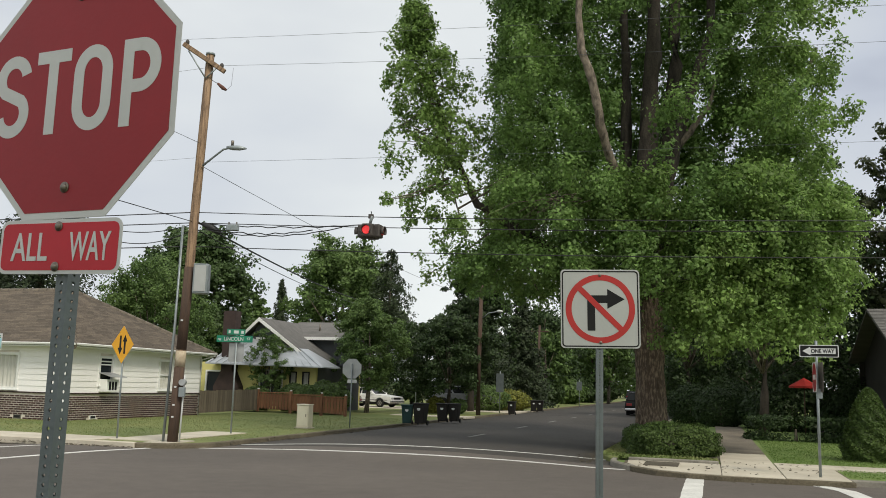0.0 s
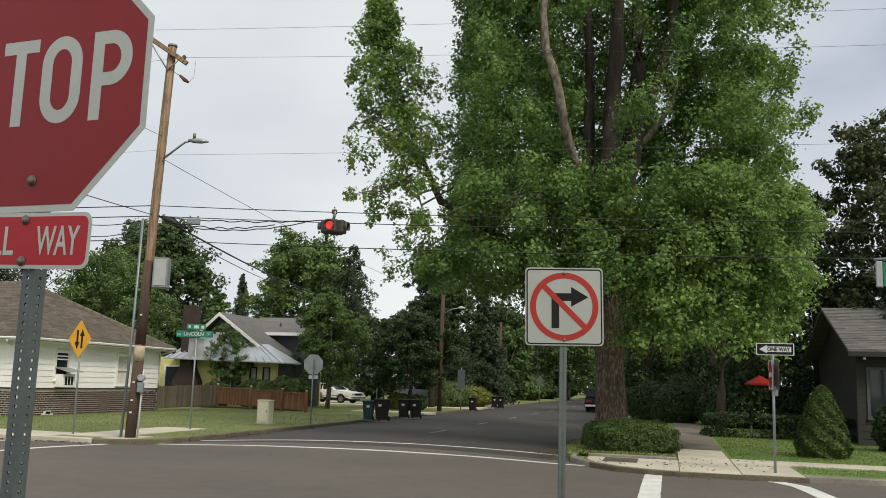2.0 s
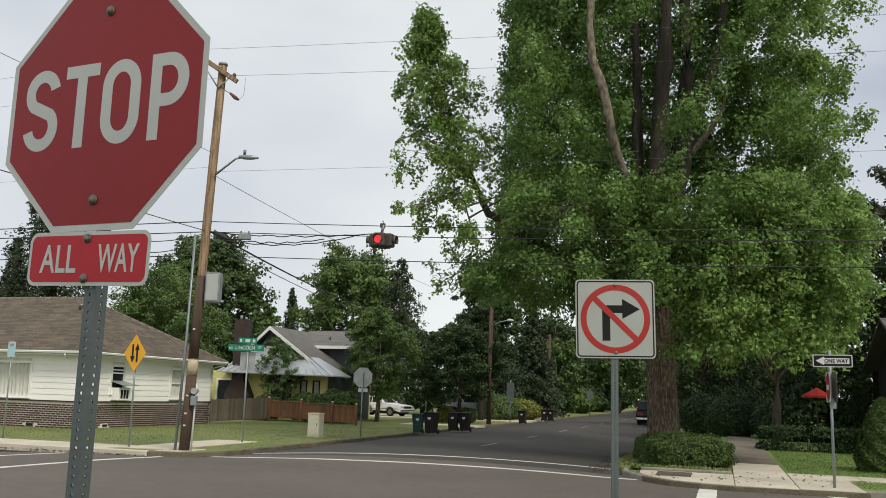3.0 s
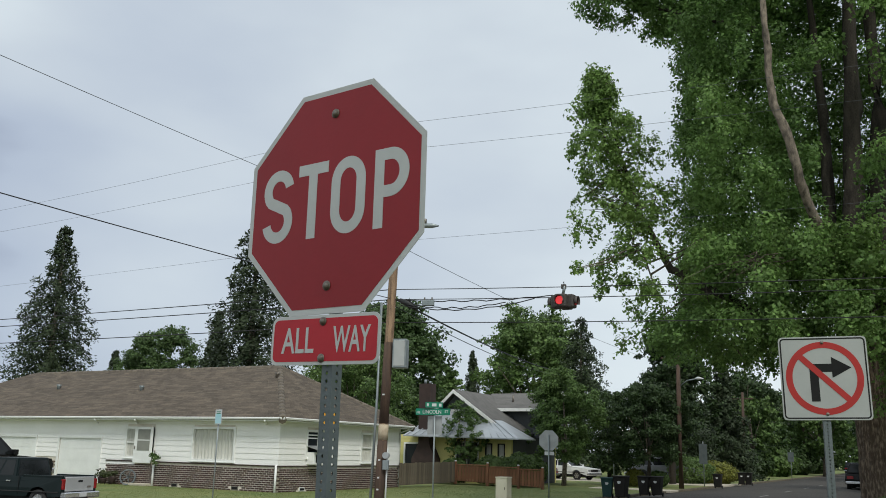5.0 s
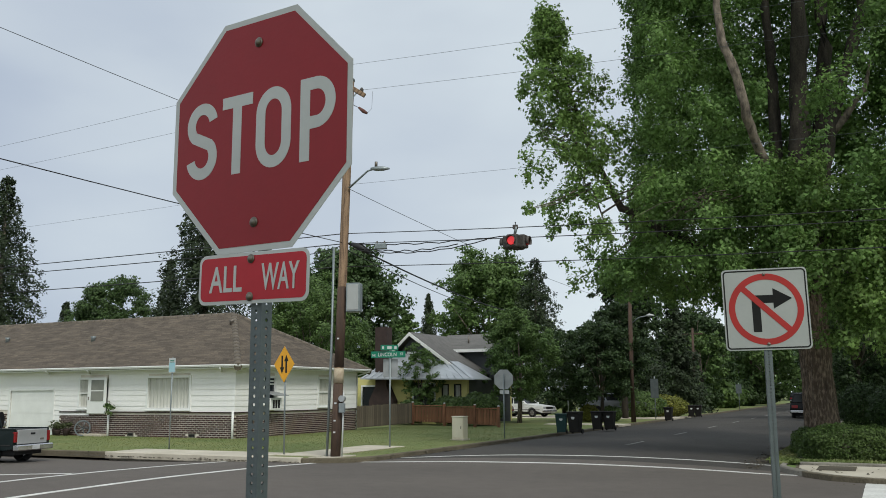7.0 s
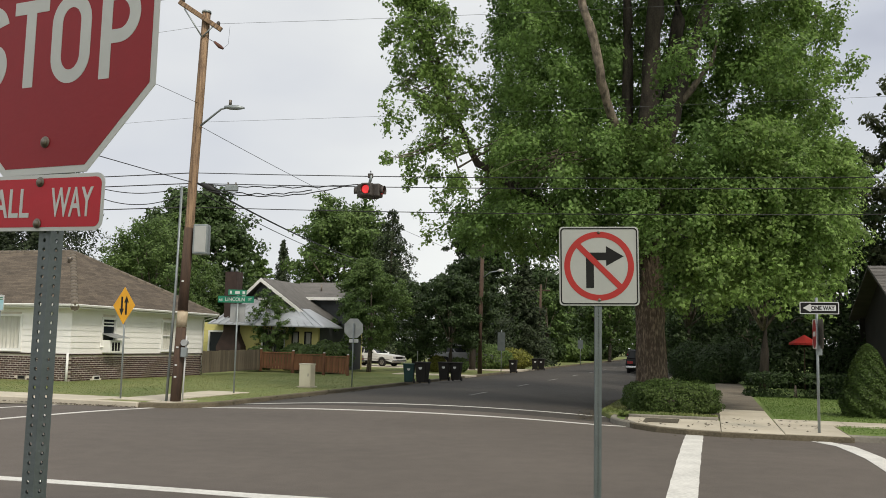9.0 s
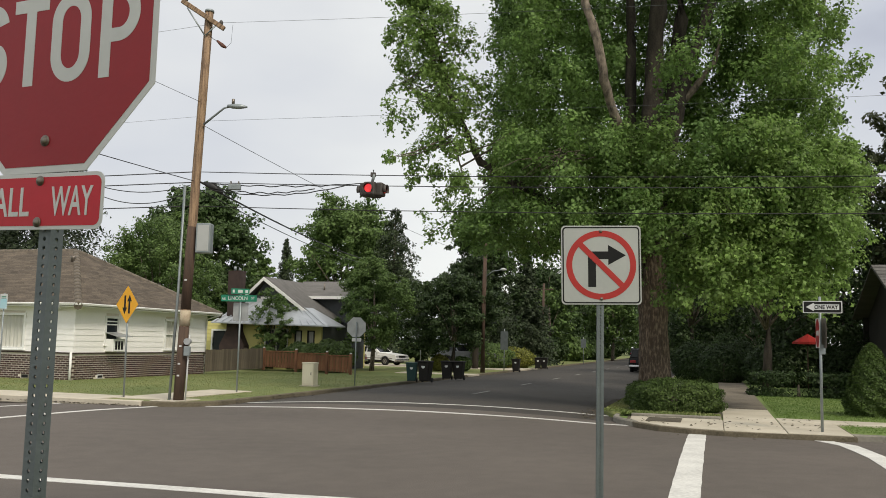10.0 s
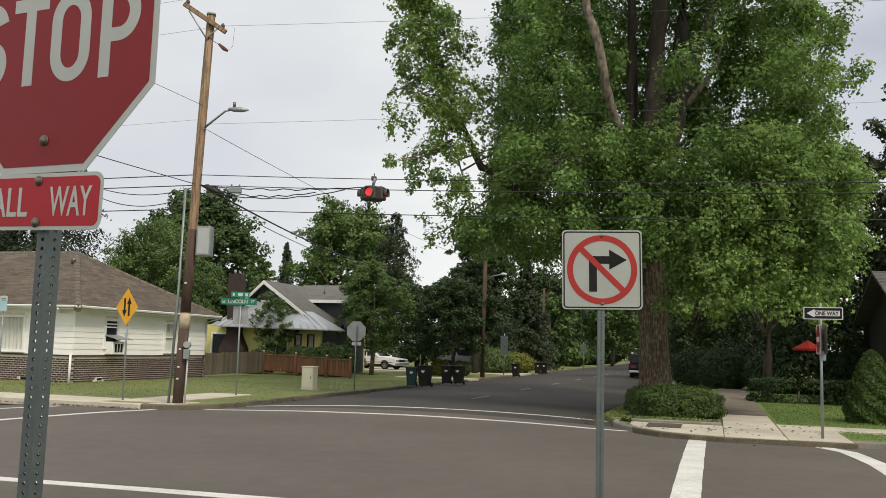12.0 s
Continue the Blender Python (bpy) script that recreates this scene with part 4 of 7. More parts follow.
tagged(part("kerb", lip, KERB_SOIL, None, "", S(0, 0, -0.088)), "low dirt-stained kerb along the corner apron", "kerb", kind="structure")
apron = thing("pavement", S(0, 0), "pale concrete corner apron with leaf litter", "pavement", kind="structure")
part("slab", prism([(-1.75, 22.0), (-1.7, 21.2), (-1.45, 20.4), (-0.95, 19.8), (-0.3, 19.4), (0.305, 19.22), (0.305, 22.0)], 0.2, bevel=0.006), CONCRETE, apron, "", Matrix.Translation((0, 0, -0.073)))
slab_row("pavement", 0.2, 1.6, -8.0, 5.0, 9, 0.128, "pale concrete pavement beside the stop sign", along="v")
for u, v, w, d in ((-0.95, 21.2, 0.75, 1.1),):
    plate = thing("tactile_plate", S(u, v, 0.128), "dark brown tactile plate set into the corner apron", "tactile plate", kind="structure")
    part("plate", box(-w / 2, w / 2, -d / 2, d / 2, -0.03, 0.012, 0.004), EARTH, plate)
kb = box(-1.75, 0.28, 22.02, 22.14, -0.05, 0.19, 0.02)
tagged(part("planter_kerb", kb, KERB, None, "", S(0, 0)), "low concrete kerb edging the planting bed", "kerb", kind="structure")
for u0, u1, v0, v1 in ((-2.0, 0.3, 22.15, 26.5),):
    bed = bmesh.new()
    bmesh.ops.create_grid(bed, x_segments=12, y_segments=16, size=0.5)
    for vert in bed.verts:
        vert.co.x, vert.co.y = u0 + (vert.co.x + 0.5) * (u1 - u0), v0 + (vert.co.y + 0.5) * (v1 - v0)
        vert.co.z = 0.15 + 0.05 * noise.noise((vert.co.x * 2, vert.co.y * 2, 3))
    tagged(part("planting_bed", bed, EARTH, None, "", S(0, 0)), "brown earth bed under the hedge", "earth", kind="structure")


def turf(name, u0, u1, v0, v1, n, seed, z=0.11, size=0.09, skip=None, material=None):
    """Grass blades in one mesh over a stretch of lawn."""
    rng = np.random.default_rng(seed)
    u, v = rng.uniform(u0, u1, n), rng.uniform(v0, v1, n)
    if skip:
        keep = [not skip(a, b) for a, b in zip(u, v)]
        u, v = u[keep], v[keep]
    p = np.stack([u * CA + v * SA, -u * SA + v * CA, np.full(len(u), z + 0.02)], 1)
    nor = rng.normal(0, 0.6, (len(u), 3)) + [0, 0, 1.0]
    ob = leaves(name, p, nor, size, material or GRASS, None, rng, 0.5)
    return tagged(ob, "short green grass blades on the lawn", "grass", kind="stuff")


turf("grass", -32, -12.2, 19.8, 40, 60000, 71, size=0.034, skip=lambda a, b: (-20.35 < a < -14.9 and b < 21.2) or (a < -21.8 and b > 27) or (-15 < a < -13.4 and b < 25.3) or (a > -13.2 and b < 21.5))
turf("grass", 1.6, 12, 20.0, 34, 50000, 72, size=0.036, z=0.115, material=GRASS_GREEN, skip=lambda a, b: 21.95 < b < 23.3 or (a < 2.75 and b < 22.0))
turf("grass", -2.0, 0.25, 22.15, 23.0, 2500, 73, z=0.15, size=0.1)
rng = np.random.default_rng(74)
lu, lv = rng.uniform(-1.8, 2.4, 130), rng.uniform(18.4, 23.0, 130)
lp = np.stack([lu * CA + lv * SA, -lu * SA + lv * CA, np.where(lv > 19.64, 0.145, 0.03)], 1)
tagged(leaves("fallen_leaves", lp, np.tile([0, 0, 3.0], (130, 1)), 0.07, EARTH, None, rng), "small brown fallen leaves scattered on the pavement", "leaf litter", kind="stuff")

rng = np.random.default_rng(78)
s = rng.uniform(0, 1, 520)
ku = np.where(s < 0.55, -11.92 + rng.normal(0, 0.09, 520), -13.4 - 8 * (s - 0.55) / 0.45)
kv = np.where(s < 0.55, 21.2 + 14 * s / 0.55, 19.5 + rng.normal(0, 0.1, 520))
lp = np.stack([ku * CA + kv * SA, -ku * SA + kv * CA, 0.03 + 0.09 * np.clip(np.where(s < 0.55, -11.95 - ku, kv - 19.55) / 0.05, 0, 1)], 1)
lp[:, 2] = np.where(s < 0.55, np.maximum(lp[:, 2], 0.03), lp[:, 2])
tagged(leaves("leaf_litter", lp, np.tile([0, 0, 3.0], (520, 1)), 0.09, EARTH, None, rng), "brown leaf litter gathered along the old kerb", "leaf litter", kind="stuff")


# ---- sign parts ----
def square_post(parent, height, size, material, rz=0.0, z0=-0.3, label=""):
    """A perforated square steel tube with real holes down each side."""
    bm = bmesh.new()
    pitch, r, h = 0.0254, 0.0058, size / 2
    n = int(height / pitch)
    sq = [(h, pitch / 2), (0.0, pitch / 2), (-h, pitch / 2), (-h, 0), (-h, -pitch / 2), (0.0, -pitch / 2), (h, -pitch / 2), (h, 0)]
    inner = [(r * math.cos(radians(45 + 45 * k)), r * math.sin(radians(45 + 45 * k))) for k in range(8)]
    for side in range(4):
        a = radians(90 * side)
        c, s = math.cos(a), math.sin(a)
        for k in range(n):
            z = z0 + (k + 0.5) * pitch
            o = [bm.verts.new((c * h - s * x, s * h + c * x, z + y)) for x, y in sq]
            i = [bm.verts.new((c * h - s * x, s * h + c * x, z + y)) for x, y in inner]
            for j in range(8):
                bm.faces.new((o[j], o[(j + 1) % 8], i[(j + 1) % 8], i[j]))
    bmesh.ops.remove_doubles(bm, verts=bm.verts[:], dist=0.0004)
    bmesh.ops.recalc_face_normals(bm, faces=bm.faces)
    ob = part("post", bm, material, parent, label, pose(0, 0, 0, 0, 0, rz))
    sol = ob.modifiers.new("wall", "SOLIDIFY")
    sol.thickness, sol.offset = 0.003, -1
    return ob


def bolt_head(parent, m, r=0.013):
    bm = tube((0, 0, 0), (0, 0, 0.003), r * 1.35, r * 1.35, 14)
    bmesh.ops.create_uvsphere(bm, u_segments=10, v_segments=6, radius=r, matrix=Matrix.Diagonal((1, 1, 0.8, 1)) @ Matrix.Translation((0, 0, 0.004)))
    for f in bm.faces:
        f.smooth = True
    return part("bolt", bm, BOLT, parent, "", m)


def ribbon(bm, pts, width, closed=False, depth=0.001):
    """A flat band of even width along a line of points, slightly raised."""
    pts, rows = [Vector((*p, 0)) for p in pts], []
    n = len(pts)
    for i, p in enumerate(pts):
        a = pts[i - 1] if closed or i else p
        b = pts[(i + 1) % n] if closed or i < n - 1 else p
        d = (b - a).normalized()
        side = Vector((-d.y, d.x, 0)) * width / 2
        rows.append([bm.verts.new(p + side + Vector((0, 0, z))) if k else bm.verts.new(p - side + Vector((0, 0, z))) for k, z in ((0, 0), (0, depth), (1, depth), (1, 0))])
    for a, b in zip(rows, rows[1:] + rows[:1] if closed else rows[1:]):
        for k in range(3):
            bm.faces.new((a[k], b[k], b[k + 1], a[k + 1]))
    bmesh.ops.recalc_face_normals(bm, faces=bm.faces)
    return bm


def road_letter(ch, w, h, s=0.0385):
    """One letter of the narrow highway alphabet, centred, w by h, of stroke s."""
    bm = bmesh.new()
    x, y = (w - s) / 2, (h - s) / 2

    def arc(cx, cy, rx, ry, a0, a1, n=18):
        return [(cx + rx * math.cos(radians(a0 + (a1 - a0) * k / n)), cy + ry * math.sin(radians(a0 + (a1 - a0) * k / n))) for k in range(n + 1)]

    if ch == "T":
        box(-w / 2, w / 2, h / 2 - s, h / 2, 0, 0.001, 0, bm)
        box(-s / 2, s / 2, -h / 2, h / 2 - s, 0, 0.001, 0, bm)
    elif ch == "O":
        e = y - x * 1.15
        ribbon(bm, arc(0, e, x, x * 1.15, 0, 180) + arc(0, -e, x, x * 1.15, 180, 360), s, True)
    elif ch == "P":
        box(-w / 2, -w / 2 + s, -h / 2, h / 2, 0, 0.001, 0, bm)
        r = h * 0.235
        ribbon(bm, [(-w / 2 + s, y), (x - r * 0.9, y)] + arc(x - r * 0.9, y - r, r * 0.9, r, 90, -90) + [(x - r * 0.9, y - 2 * r), (-w / 2 + s, y - 2 * r)], s)
    else:
        r = y / 2
        top = arc(0, r, x, r, 12, 225, 22)
        low = arc(0, -r, x, r, 45, -168, 22)
        ribbon(bm, top + low, s)
    return bm


def stop_sign():
    face = pose(-0.932, 2.709, 2.557, 90.5, 0, -23.2) @ pose(0, 0, 0, 0, 0, -0.5)
    base = pose(-0.915, 2.742, 0.12)
    t = thing("stop_sign", base, "red octagonal stop sign with all way plaque on steel post", "stop sign")
    f = base.inverted() @ face
    square_post(t, 2.35, 0.0445, POST, 66, z0=-0.3)
    up = part("upper_post", box(-0.024, 0.024, -0.01, 0.01, 2.0, 2.83, 0.004), POST, t, m=pose(0, 0.012, 0, 0, 0, -23))
    plate = part("plate", prism(octagon(0.762), 0.0025, bevel=0.0008), SIGN_WHITE, t, "silvery white octagonal edge", f)
    red = part("red_field", prism(octagon(0.722), 0.0012), SIGN_RED, plate, "dark red reflective field", at(0, 0, 0.0026))
    for ch, x, w in (("S", -0.245, 0.142), ("T", -0.086, 0.134), ("O", 0.071, 0.146), ("P", 0.25, 0.138)):
        part("letter", road_letter(ch, w, 0.257), SIGN_WHITE, plate, "", at(x, 0.002, 0.0038))
    for y in (0.29, -0.29):
        bolt_head(t, f @ at(0, y, 0.004), 0.012)
    pl = f @ at(0.004, -0.463, 0.008, -0.8)
    plaque = part("plaque", prism(rounded(0.462, 0.158, 0.028), 0.0025, bevel=0.0008), SIGN_WHITE, t, "red all way plaque with a white edge", pl)
    part("plaque_field", prism(rounded(0.44, 0.136, 0.02), 0.001), PLAQUE_RED, plaque, "", at(0, 0, 0.0026))
    lettering("ALL", 0.142, 0.082, SIGN_WHITE, plaque, at(-0.11, 0.0, 0.004), "lettering", 0.012)
    lettering("WAY", 0.152, 0.082, SIGN_WHITE, plaque, at(0.118, 0.0, 0.004), "lettering", 0.012)
    for y in (0.058, -0.058):
        bolt_head(t, pl @ at(-0.004, y, 0.0035), 0.0105)


def no_turn_sign():
    base = pose(1.36, 7.16, 0.12)
    t = thing("turn_prohibition_sign", base, "white square turn prohibition sign on a perforated steel post", "traffic sign")
    face = pose(0, -0.032, 2.235, 90, 0, -2.5) @ pose(0, 0, 0, 0, 0, 1.0)
    square_post(t, 2.8, 0.052, POST, -2.5, z0=-0.3)
    plate = part("plate", prism(rounded(0.612, 0.612, 0.03), 0.0025, bevel=0.0008), SIGN_DULL, t, m=face)
    outer, inner = rounded(0.592, 0.592, 0.028), rounded(0.572, 0.572, 0.02)
    bm = bmesh.new()
    vo = [[bm.verts.new((x, y, z)) for x, y in p] for p, z in ((outer, 0.0), (outer, 0.001), (inner, 0.001), (inner, 0.0))]
    for a in range(3):
        for k in range(len(outer)):
            j = (k + 1) % len(outer)
            bm.faces.new((vo[a][k], vo[a][j], vo[a + 1][j], vo[a + 1][k]))
    part("border", bm, SIGN_BLACK, plate, "thin black border", at(0, 0, 0.0026))
    arrow = [(-0.1, -0.17), (-0.04, -0.17), (-0.04, 0.045), (0.055, 0.045), (0.055, 0.0), (0.19, 0.075), (0.055, 0.155), (0.055, 0.105), (-0.1, 0.105)]
    part("arrow", prism(arrow, 0.0012), SIGN_BLACK, plate, "black bent arrow", at(0, 0, 0.0026))
    part("red_ring", ring(0.222, 0.268, 0.0016, 56), RING_RED, plate, "red prohibition ring", at(0, 0, 0.0026))
    part("red_bar", box(-0.228, 0.228, -0.022, 0.022, 0, 0.0024), RING_RED, plate, "red diagonal bar", at(0, 0, 0.0026, -45))
    for y in (0.262, -0.262):
        bolt_head(plate, at(0, y, 0.0045), 0.009)


stop_sign()
no_turn_sign()


def round_post(parent, h, r=0.025, lean=(0, 0)):
    return part("post", tube((0, 0, -0.2), (lean[0], lean[1], h), r, r, 12), STEEL, parent)


def yaw_face(u, v, z, rz=0.0, tilt=0.0):
    """The pose of a sign face that looks back along the far street (rz = 0)."""
    return S(u, v, z) @ pose(0, 0, 0, 90 + tilt, 0, rz)


# two-way warning diamond
b = S(-14.75, 20.6, 0.12)
t = thing("two_way_warning_sign", b, "yellow diamond two-way traffic sign on a thin steel post", "traffic sign")
round_post(t, 2.9, 0.024, (-0.03, 0))
f = b.inverted() @ yaw_face(-14.78, 20.56, 2.56, -18)
pl = part("plate", prism([(0.47, 0), (0, 0.5), (-0.47, 0), (0, -0.5)], 0.003), SIGN_YELLOW, t, m=f)
for x, s in ((-0.095, -1), (0.095, 1)):
    a = [(x - 0.038, -0.24 * s), (x + 0.038, -0.24 * s), (x + 0.038, 0.08 * s), (x + 0.1, 0.08 * s), (x, 0.26 * s), (x - 0.1, 0.08 * s), (x - 0.038, 0.08 * s)]
    part("arrow", prism(a if s > 0 else a[::-1], 0.002), SIGN_BLACK, pl, "black arrow", at(0, 0, 0.003))

# street name signs
b = S(-13.7, 24.6, 0.12)
t = thing("street_name_sign", b, "two green street name blades crossed on a steel post", "street sign")
round_post(t, 3.05, 0.026, (0.0, 0))
f = b.inverted() @ yaw_face(-13.74, 24.55, 2.95, 12)
pl = part("name_blade", prism(rounded(1.12, 0.2, 0.015), 0.004), SIGN_GREEN, t, "green street name blade with white letters", f)
lettering("NE", 0.11, 0.07, SIGN_WHITE, pl, at(-0.47, -0.02, 0.005), "lettering", 0.01)
lettering("LINCOLN", 0.6, 0.115, SIGN_WHITE, pl, at(-0.03, 0, 0.005), "lettering", 0.012)
lettering("ST", 0.11, 0.08, SIGN_WHITE, pl, at(0.44, 0.01, 0.005), "lettering", 0.01)
f2 = b.inverted() @ yaw_face(-13.7, 24.55, 3.16, 12) @ pose(0, 0, 0, 0, 25, 0)
p2 = part("cross_blade", prism(rounded(0.55, 0.17, 0.015), 0.004), SIGN_GREEN, t, "smaller green cross street blade", f2)
for x, w, s in ((-0.2, 0.06, "N"), (0.0, 0.14, "6"), (0.19, 0.08, "AV")):
    part("writing", box(-w / 2, w / 2, -0.045, 0.045, 0, 0.002), SIGN_WHITE, p2, "", at(x, 0, 0.004))
pb = b.inverted() @ yaw_face(-13.72, 24.66, 2.54, 12)
part("back_plate", prism(rounded(0.47, 0.56, 0.02), 0.003), SIGN_BACK, t, "bare grey back of a sign", pb)

# parking sign
b = S(-19.4, 21.2, 0.12)
t = thing("parking_sign", b, "small pale blue and white parking sign on a thin post", "traffic sign")
round_post(t, 2.75, 0.02)
f = b.inverted() @ yaw_face(-19.38, 21.16, 2.63, -10)
pl = part("plate", prism(rounded(0.32, 0.44, 0.02), 0.003), SIGN_WHITE, t, m=f)
part("band", box(-0.14, 0.14, -0.2, 0.08, 0, 0.0015), SIGN_BLUE, pl, "pale blue lower field", at(0, 0, 0.0032))
for y in (0.15, 0.1):
    part("writing", box(-0.1, 0.1, -0.012, 0.012, 0, 0.001), SIGN_GREEN, pl, "", at(0, y, 0.0032))

# the far stop sign, seen from behind
b = S(-12.5, 31.0, 0.12)
t = thing("stop_sign", b, "grey back of an octagonal stop sign on a steel post", "stop sign")
round_post(t, 2.3, 0.024)
f = b.inverted() @ yaw_face(-12.52, 31.05, 2.24, 4)
part("plate", prism(octagon(0.72), 0.003), SIGN_BACK, t, m=f)
part("plaque", prism(rounded(0.36, 0.13, 0.02), 0.003), SIGN_WHITE, t, "small pale plaque", f @ at(0.02, -0.46, 0))

# one way and do not enter
b = S(2.2, 19.9, 0.12)
t = thing("one_way_sign", b, "black and white one way sign with red signs edge-on below it", "traffic sign")
round_post(t, 2.72, 0.028, (0.0, 0))
f = b.inverted() @ yaw_face(2.23, 19.7, 2.62, -2)
pl = part("plate", prism(rounded(0.735, 0.245, 0.02), 0.003), SIGN_WHITE, t, m=f)
part("field", prism(rounded(0.7, 0.215, 0.015), 0.001), SIGN_BLACK, pl, "black field", at(0, 0, 0.0032))
part("arrow", prism([(-0.31, 0), (-0.16, 0.085), (-0.16, 0.055), (0.31, 0.055), (0.31, -0.055), (-0.16, -0.055), (-0.16, -0.085)], 0.001), SIGN_WHITE, pl, "white left arrow", at(0, 0, 0.0045))
lettering("ONE WAY", 0.44, 0.085, SIGN_BLACK, pl, at(0.07, 0, 0.0062), "lettering", 0.035)
for rz, x, y in ((-89, -0.05, -0.02), (97, 0.05, 0.03)):
    g = pose(x, y, 1.98, 90, 0, rz)
    q = part("side_plate", prism(rounded(0.6, 0.6, 0.04), 0.003), SIGN_WHITE if rz < 0 else BOLT, t, "do not enter sign seen edge-on", g)
    part("red_disc", tube((0, 0, 0), (0, 0, 0.002), 0.29, 0.29, 32), SIGN_RED, q, "", at(0, 0, 0.003))
    part("white_bar", box(-0.2, 0.2, -0.05, 0.05, 0, 0.002), SIGN_WHITE, q, "", at(0, 0, 0.0052))
part("bracket", box(-0.03, 0.09, -0.03, 0.03, 1.55, 1.75, 0.01), STEEL, t)

# far sign panels along the street
for u, v, z0, z1, w in ((-12.4, 55.0, 1.4, 2.55, 0.48), (-17.9, 55.0, 1.85, 2.45, 0.4), (-11.5, 84.0, 1.6, 2.4, 0.5)):
    b = S(u, v, 0.15)
    t = thing("road_sign", b, "grey sign panel on a post beside the street", "traffic sign")
    round_post(t, z1, 0.03)
    part("plate", prism(rounded(w, z1 - z0, 0.03), 0.004), POST, t, m=pose(0, -0.04, (z0 + z1) / 2 - 0.15, 90))

# hanging green name sign over the cross street
t = thing("hanging_street_sign", S(3.68, 15.0, 3.585), "large green street name sign hung over the cross street", "street sign")
pl = part("panel", prism(rounded(0.86, 0.38, 0.02), 0.012), SIGN_GREEN, t, m=pose(0.05, -0.02, 0, 90))
lettering("NE", 0.155, 0.16, SIGN_WHITE, pl, at(-0.29, 0.0, 0.0125), "lettering", 0.012)
part("bracket", box(-0.48, -0.385, -0.03, 0.03, -0.2, 0.2, 0.01), SIGN_BACK, t, "grey end bracket")
for x in (-0.3, 0.35):
    part("hanger", tube((x, 0, 0.15), (x, 0, 0.3), 0.012), WIRE_GREY, t)
part("mast_arm", pipe([(-0.5, 0, 0.23), (2.5, 0, 0.36), (7.0, 0, 0.6)], [0.022, 0.05, 0.08], 10), STEEL, t, "slim galvanised mast arm")
part("mast_post", tube((7.0, 0, -3.65), (7.0, 0, 0.75), 0.11, 0.09, 12), STEEL, t, "galvanised mast post")


# ---- utility pole and lines ----
PX, PY = -6.74, 23.28


def on_pole(z):
    return Vector((PX + 0.29 * z / 10.42, PY, z))


pole = thing("utility_pole", pose(0, 0, 0), "leaning wooden utility pole with a crossarm and street lamp", "utility pole")
part("shaft", pipe([on_pole(-0.2), on_pole(2.2), on_pole(5), on_pole(8), on_pole(10.42)], [0.126, 0.124, 0.12, 0.115, 0.11], 16, rough=0.05), WOOD_POLE, pole, "weathered orange-brown wood")
part("dark_sleeve", pipe([on_pole(-0.1), on_pole(1.0), on_pole(2.0)], [0.134, 0.133, 0.132], 16, rough=0.05), WOOD_DARK, pole, "dark brown creosoted foot")
part("dark_middle", pipe([on_pole(2.45), on_pole(4.6)], [0.129, 0.125], 16, rough=0.05), WOOD_DARK, pole, "dark stained lower shaft")
part("metal_band", pipe([on_pole(2.02), on_pole(2.42)], [0.136, 0.135], 16), TAN_BAND, pole, "pale tan weathered marker band")
part("pole_cap", pipe([on_pole(10.4), on_pole(10.46)], [0.128, 0.12], 16), STEEL, pole)
arm = bmesh.new()
d = Vector((1.14, 0, -0.74)).normalized()
box(-0.69, 0.69, -0.05, 0.05, -0.06, 0.06, 0.008, arm)
part("crossarm", arm, WOOD_POLE, pole, "wooden crossarm", pose(-6.57, PY - 0.16, 10.27, 0, math.degrees(math.atan2(0.74, 1.14)), 0))
part("brace", tube((-7.0, PY - 0.18, 10.45), (-6.5, PY - 0.14, 9.7), 0.02), STEEL, pole)
part("brace", tube((-6.2, PY - 0.18, 10.0), (-6.48, PY - 0.14, 9.72), 0.02), STEEL, pole)
for x, z in ((-7.05, 10.72), (-6.08, 10.08)):
    bi = pipe([(x, PY - 0.16, z - 0.12), (x, PY - 0.16, z - 0.06), (x, PY - 0.16, z), (x, PY - 0.16, z + 0.05)], [0.02, 0.05, 0.055, 0.02], 10)
    part("insulator", bi, SIGNAL, pole)
part("fuse_lead", pipe([(-6.4, PY - 0.12, 9.72), (-6.25, PY - 0.18, 9.6), (-6.13, PY - 0.2, 9.54)], [0.008] * 3, 5), WIRE, pole)
part("fuse_lead", pipe([(-5.9, PY - 0.22, 9.36), (-5.78, PY - 0.2, 9.5), (-5.76, PY - 0.18, 10.0)], [0.004] * 3, 5), WIRE, pole)
part("fuse_cutout", pipe([(-6.15, PY - 0.2, 9.55), (-6.0, PY - 0.22, 9.42), (-5.9, PY - 0.22, 9.36)], [0.03, 0.055, 0.03], 8), CHIMNEY_RED, pole, "red-brown fuse cutout")
lamp = part("lamp_arm", pipe([(-6.42, PY - 0.12, 7.3), (-6.15, PY - 0.2, 7.5), (-5.85, PY - 0.3, 7.71), (-5.55, PY - 0.4, 7.75)], [0.03, 0.028, 0.026, 0.026], 8), STEEL, pole, "curved grey lamp arm")
part("lamp_head", pipe([(-5.75, PY - 0.36, 7.75), (-5.6, PY - 0.38, 7.74), (-5.4, PY - 0.4, 7.73), (-5.22, PY - 0.4, 7.72)], [0.035, 0.065, 0.065, 0.02], 10), STEEL, lamp, "flat grey street lamp head")
part("photocell", tube((-5.6, PY - 0.38, 7.8), (-5.6, PY - 0.38, 7.93), 0.04), BOLT, lamp)
gb = on_pole(4.27) + Vector((0.36, -0.05, 0))
part("equipment_box", box(gb.x - 0.19, gb.x + 0.19, gb.y - 0.16, gb.y + 0.16, 3.9, 4.68, 0.02), STEEL, pole, "grey equipment box")
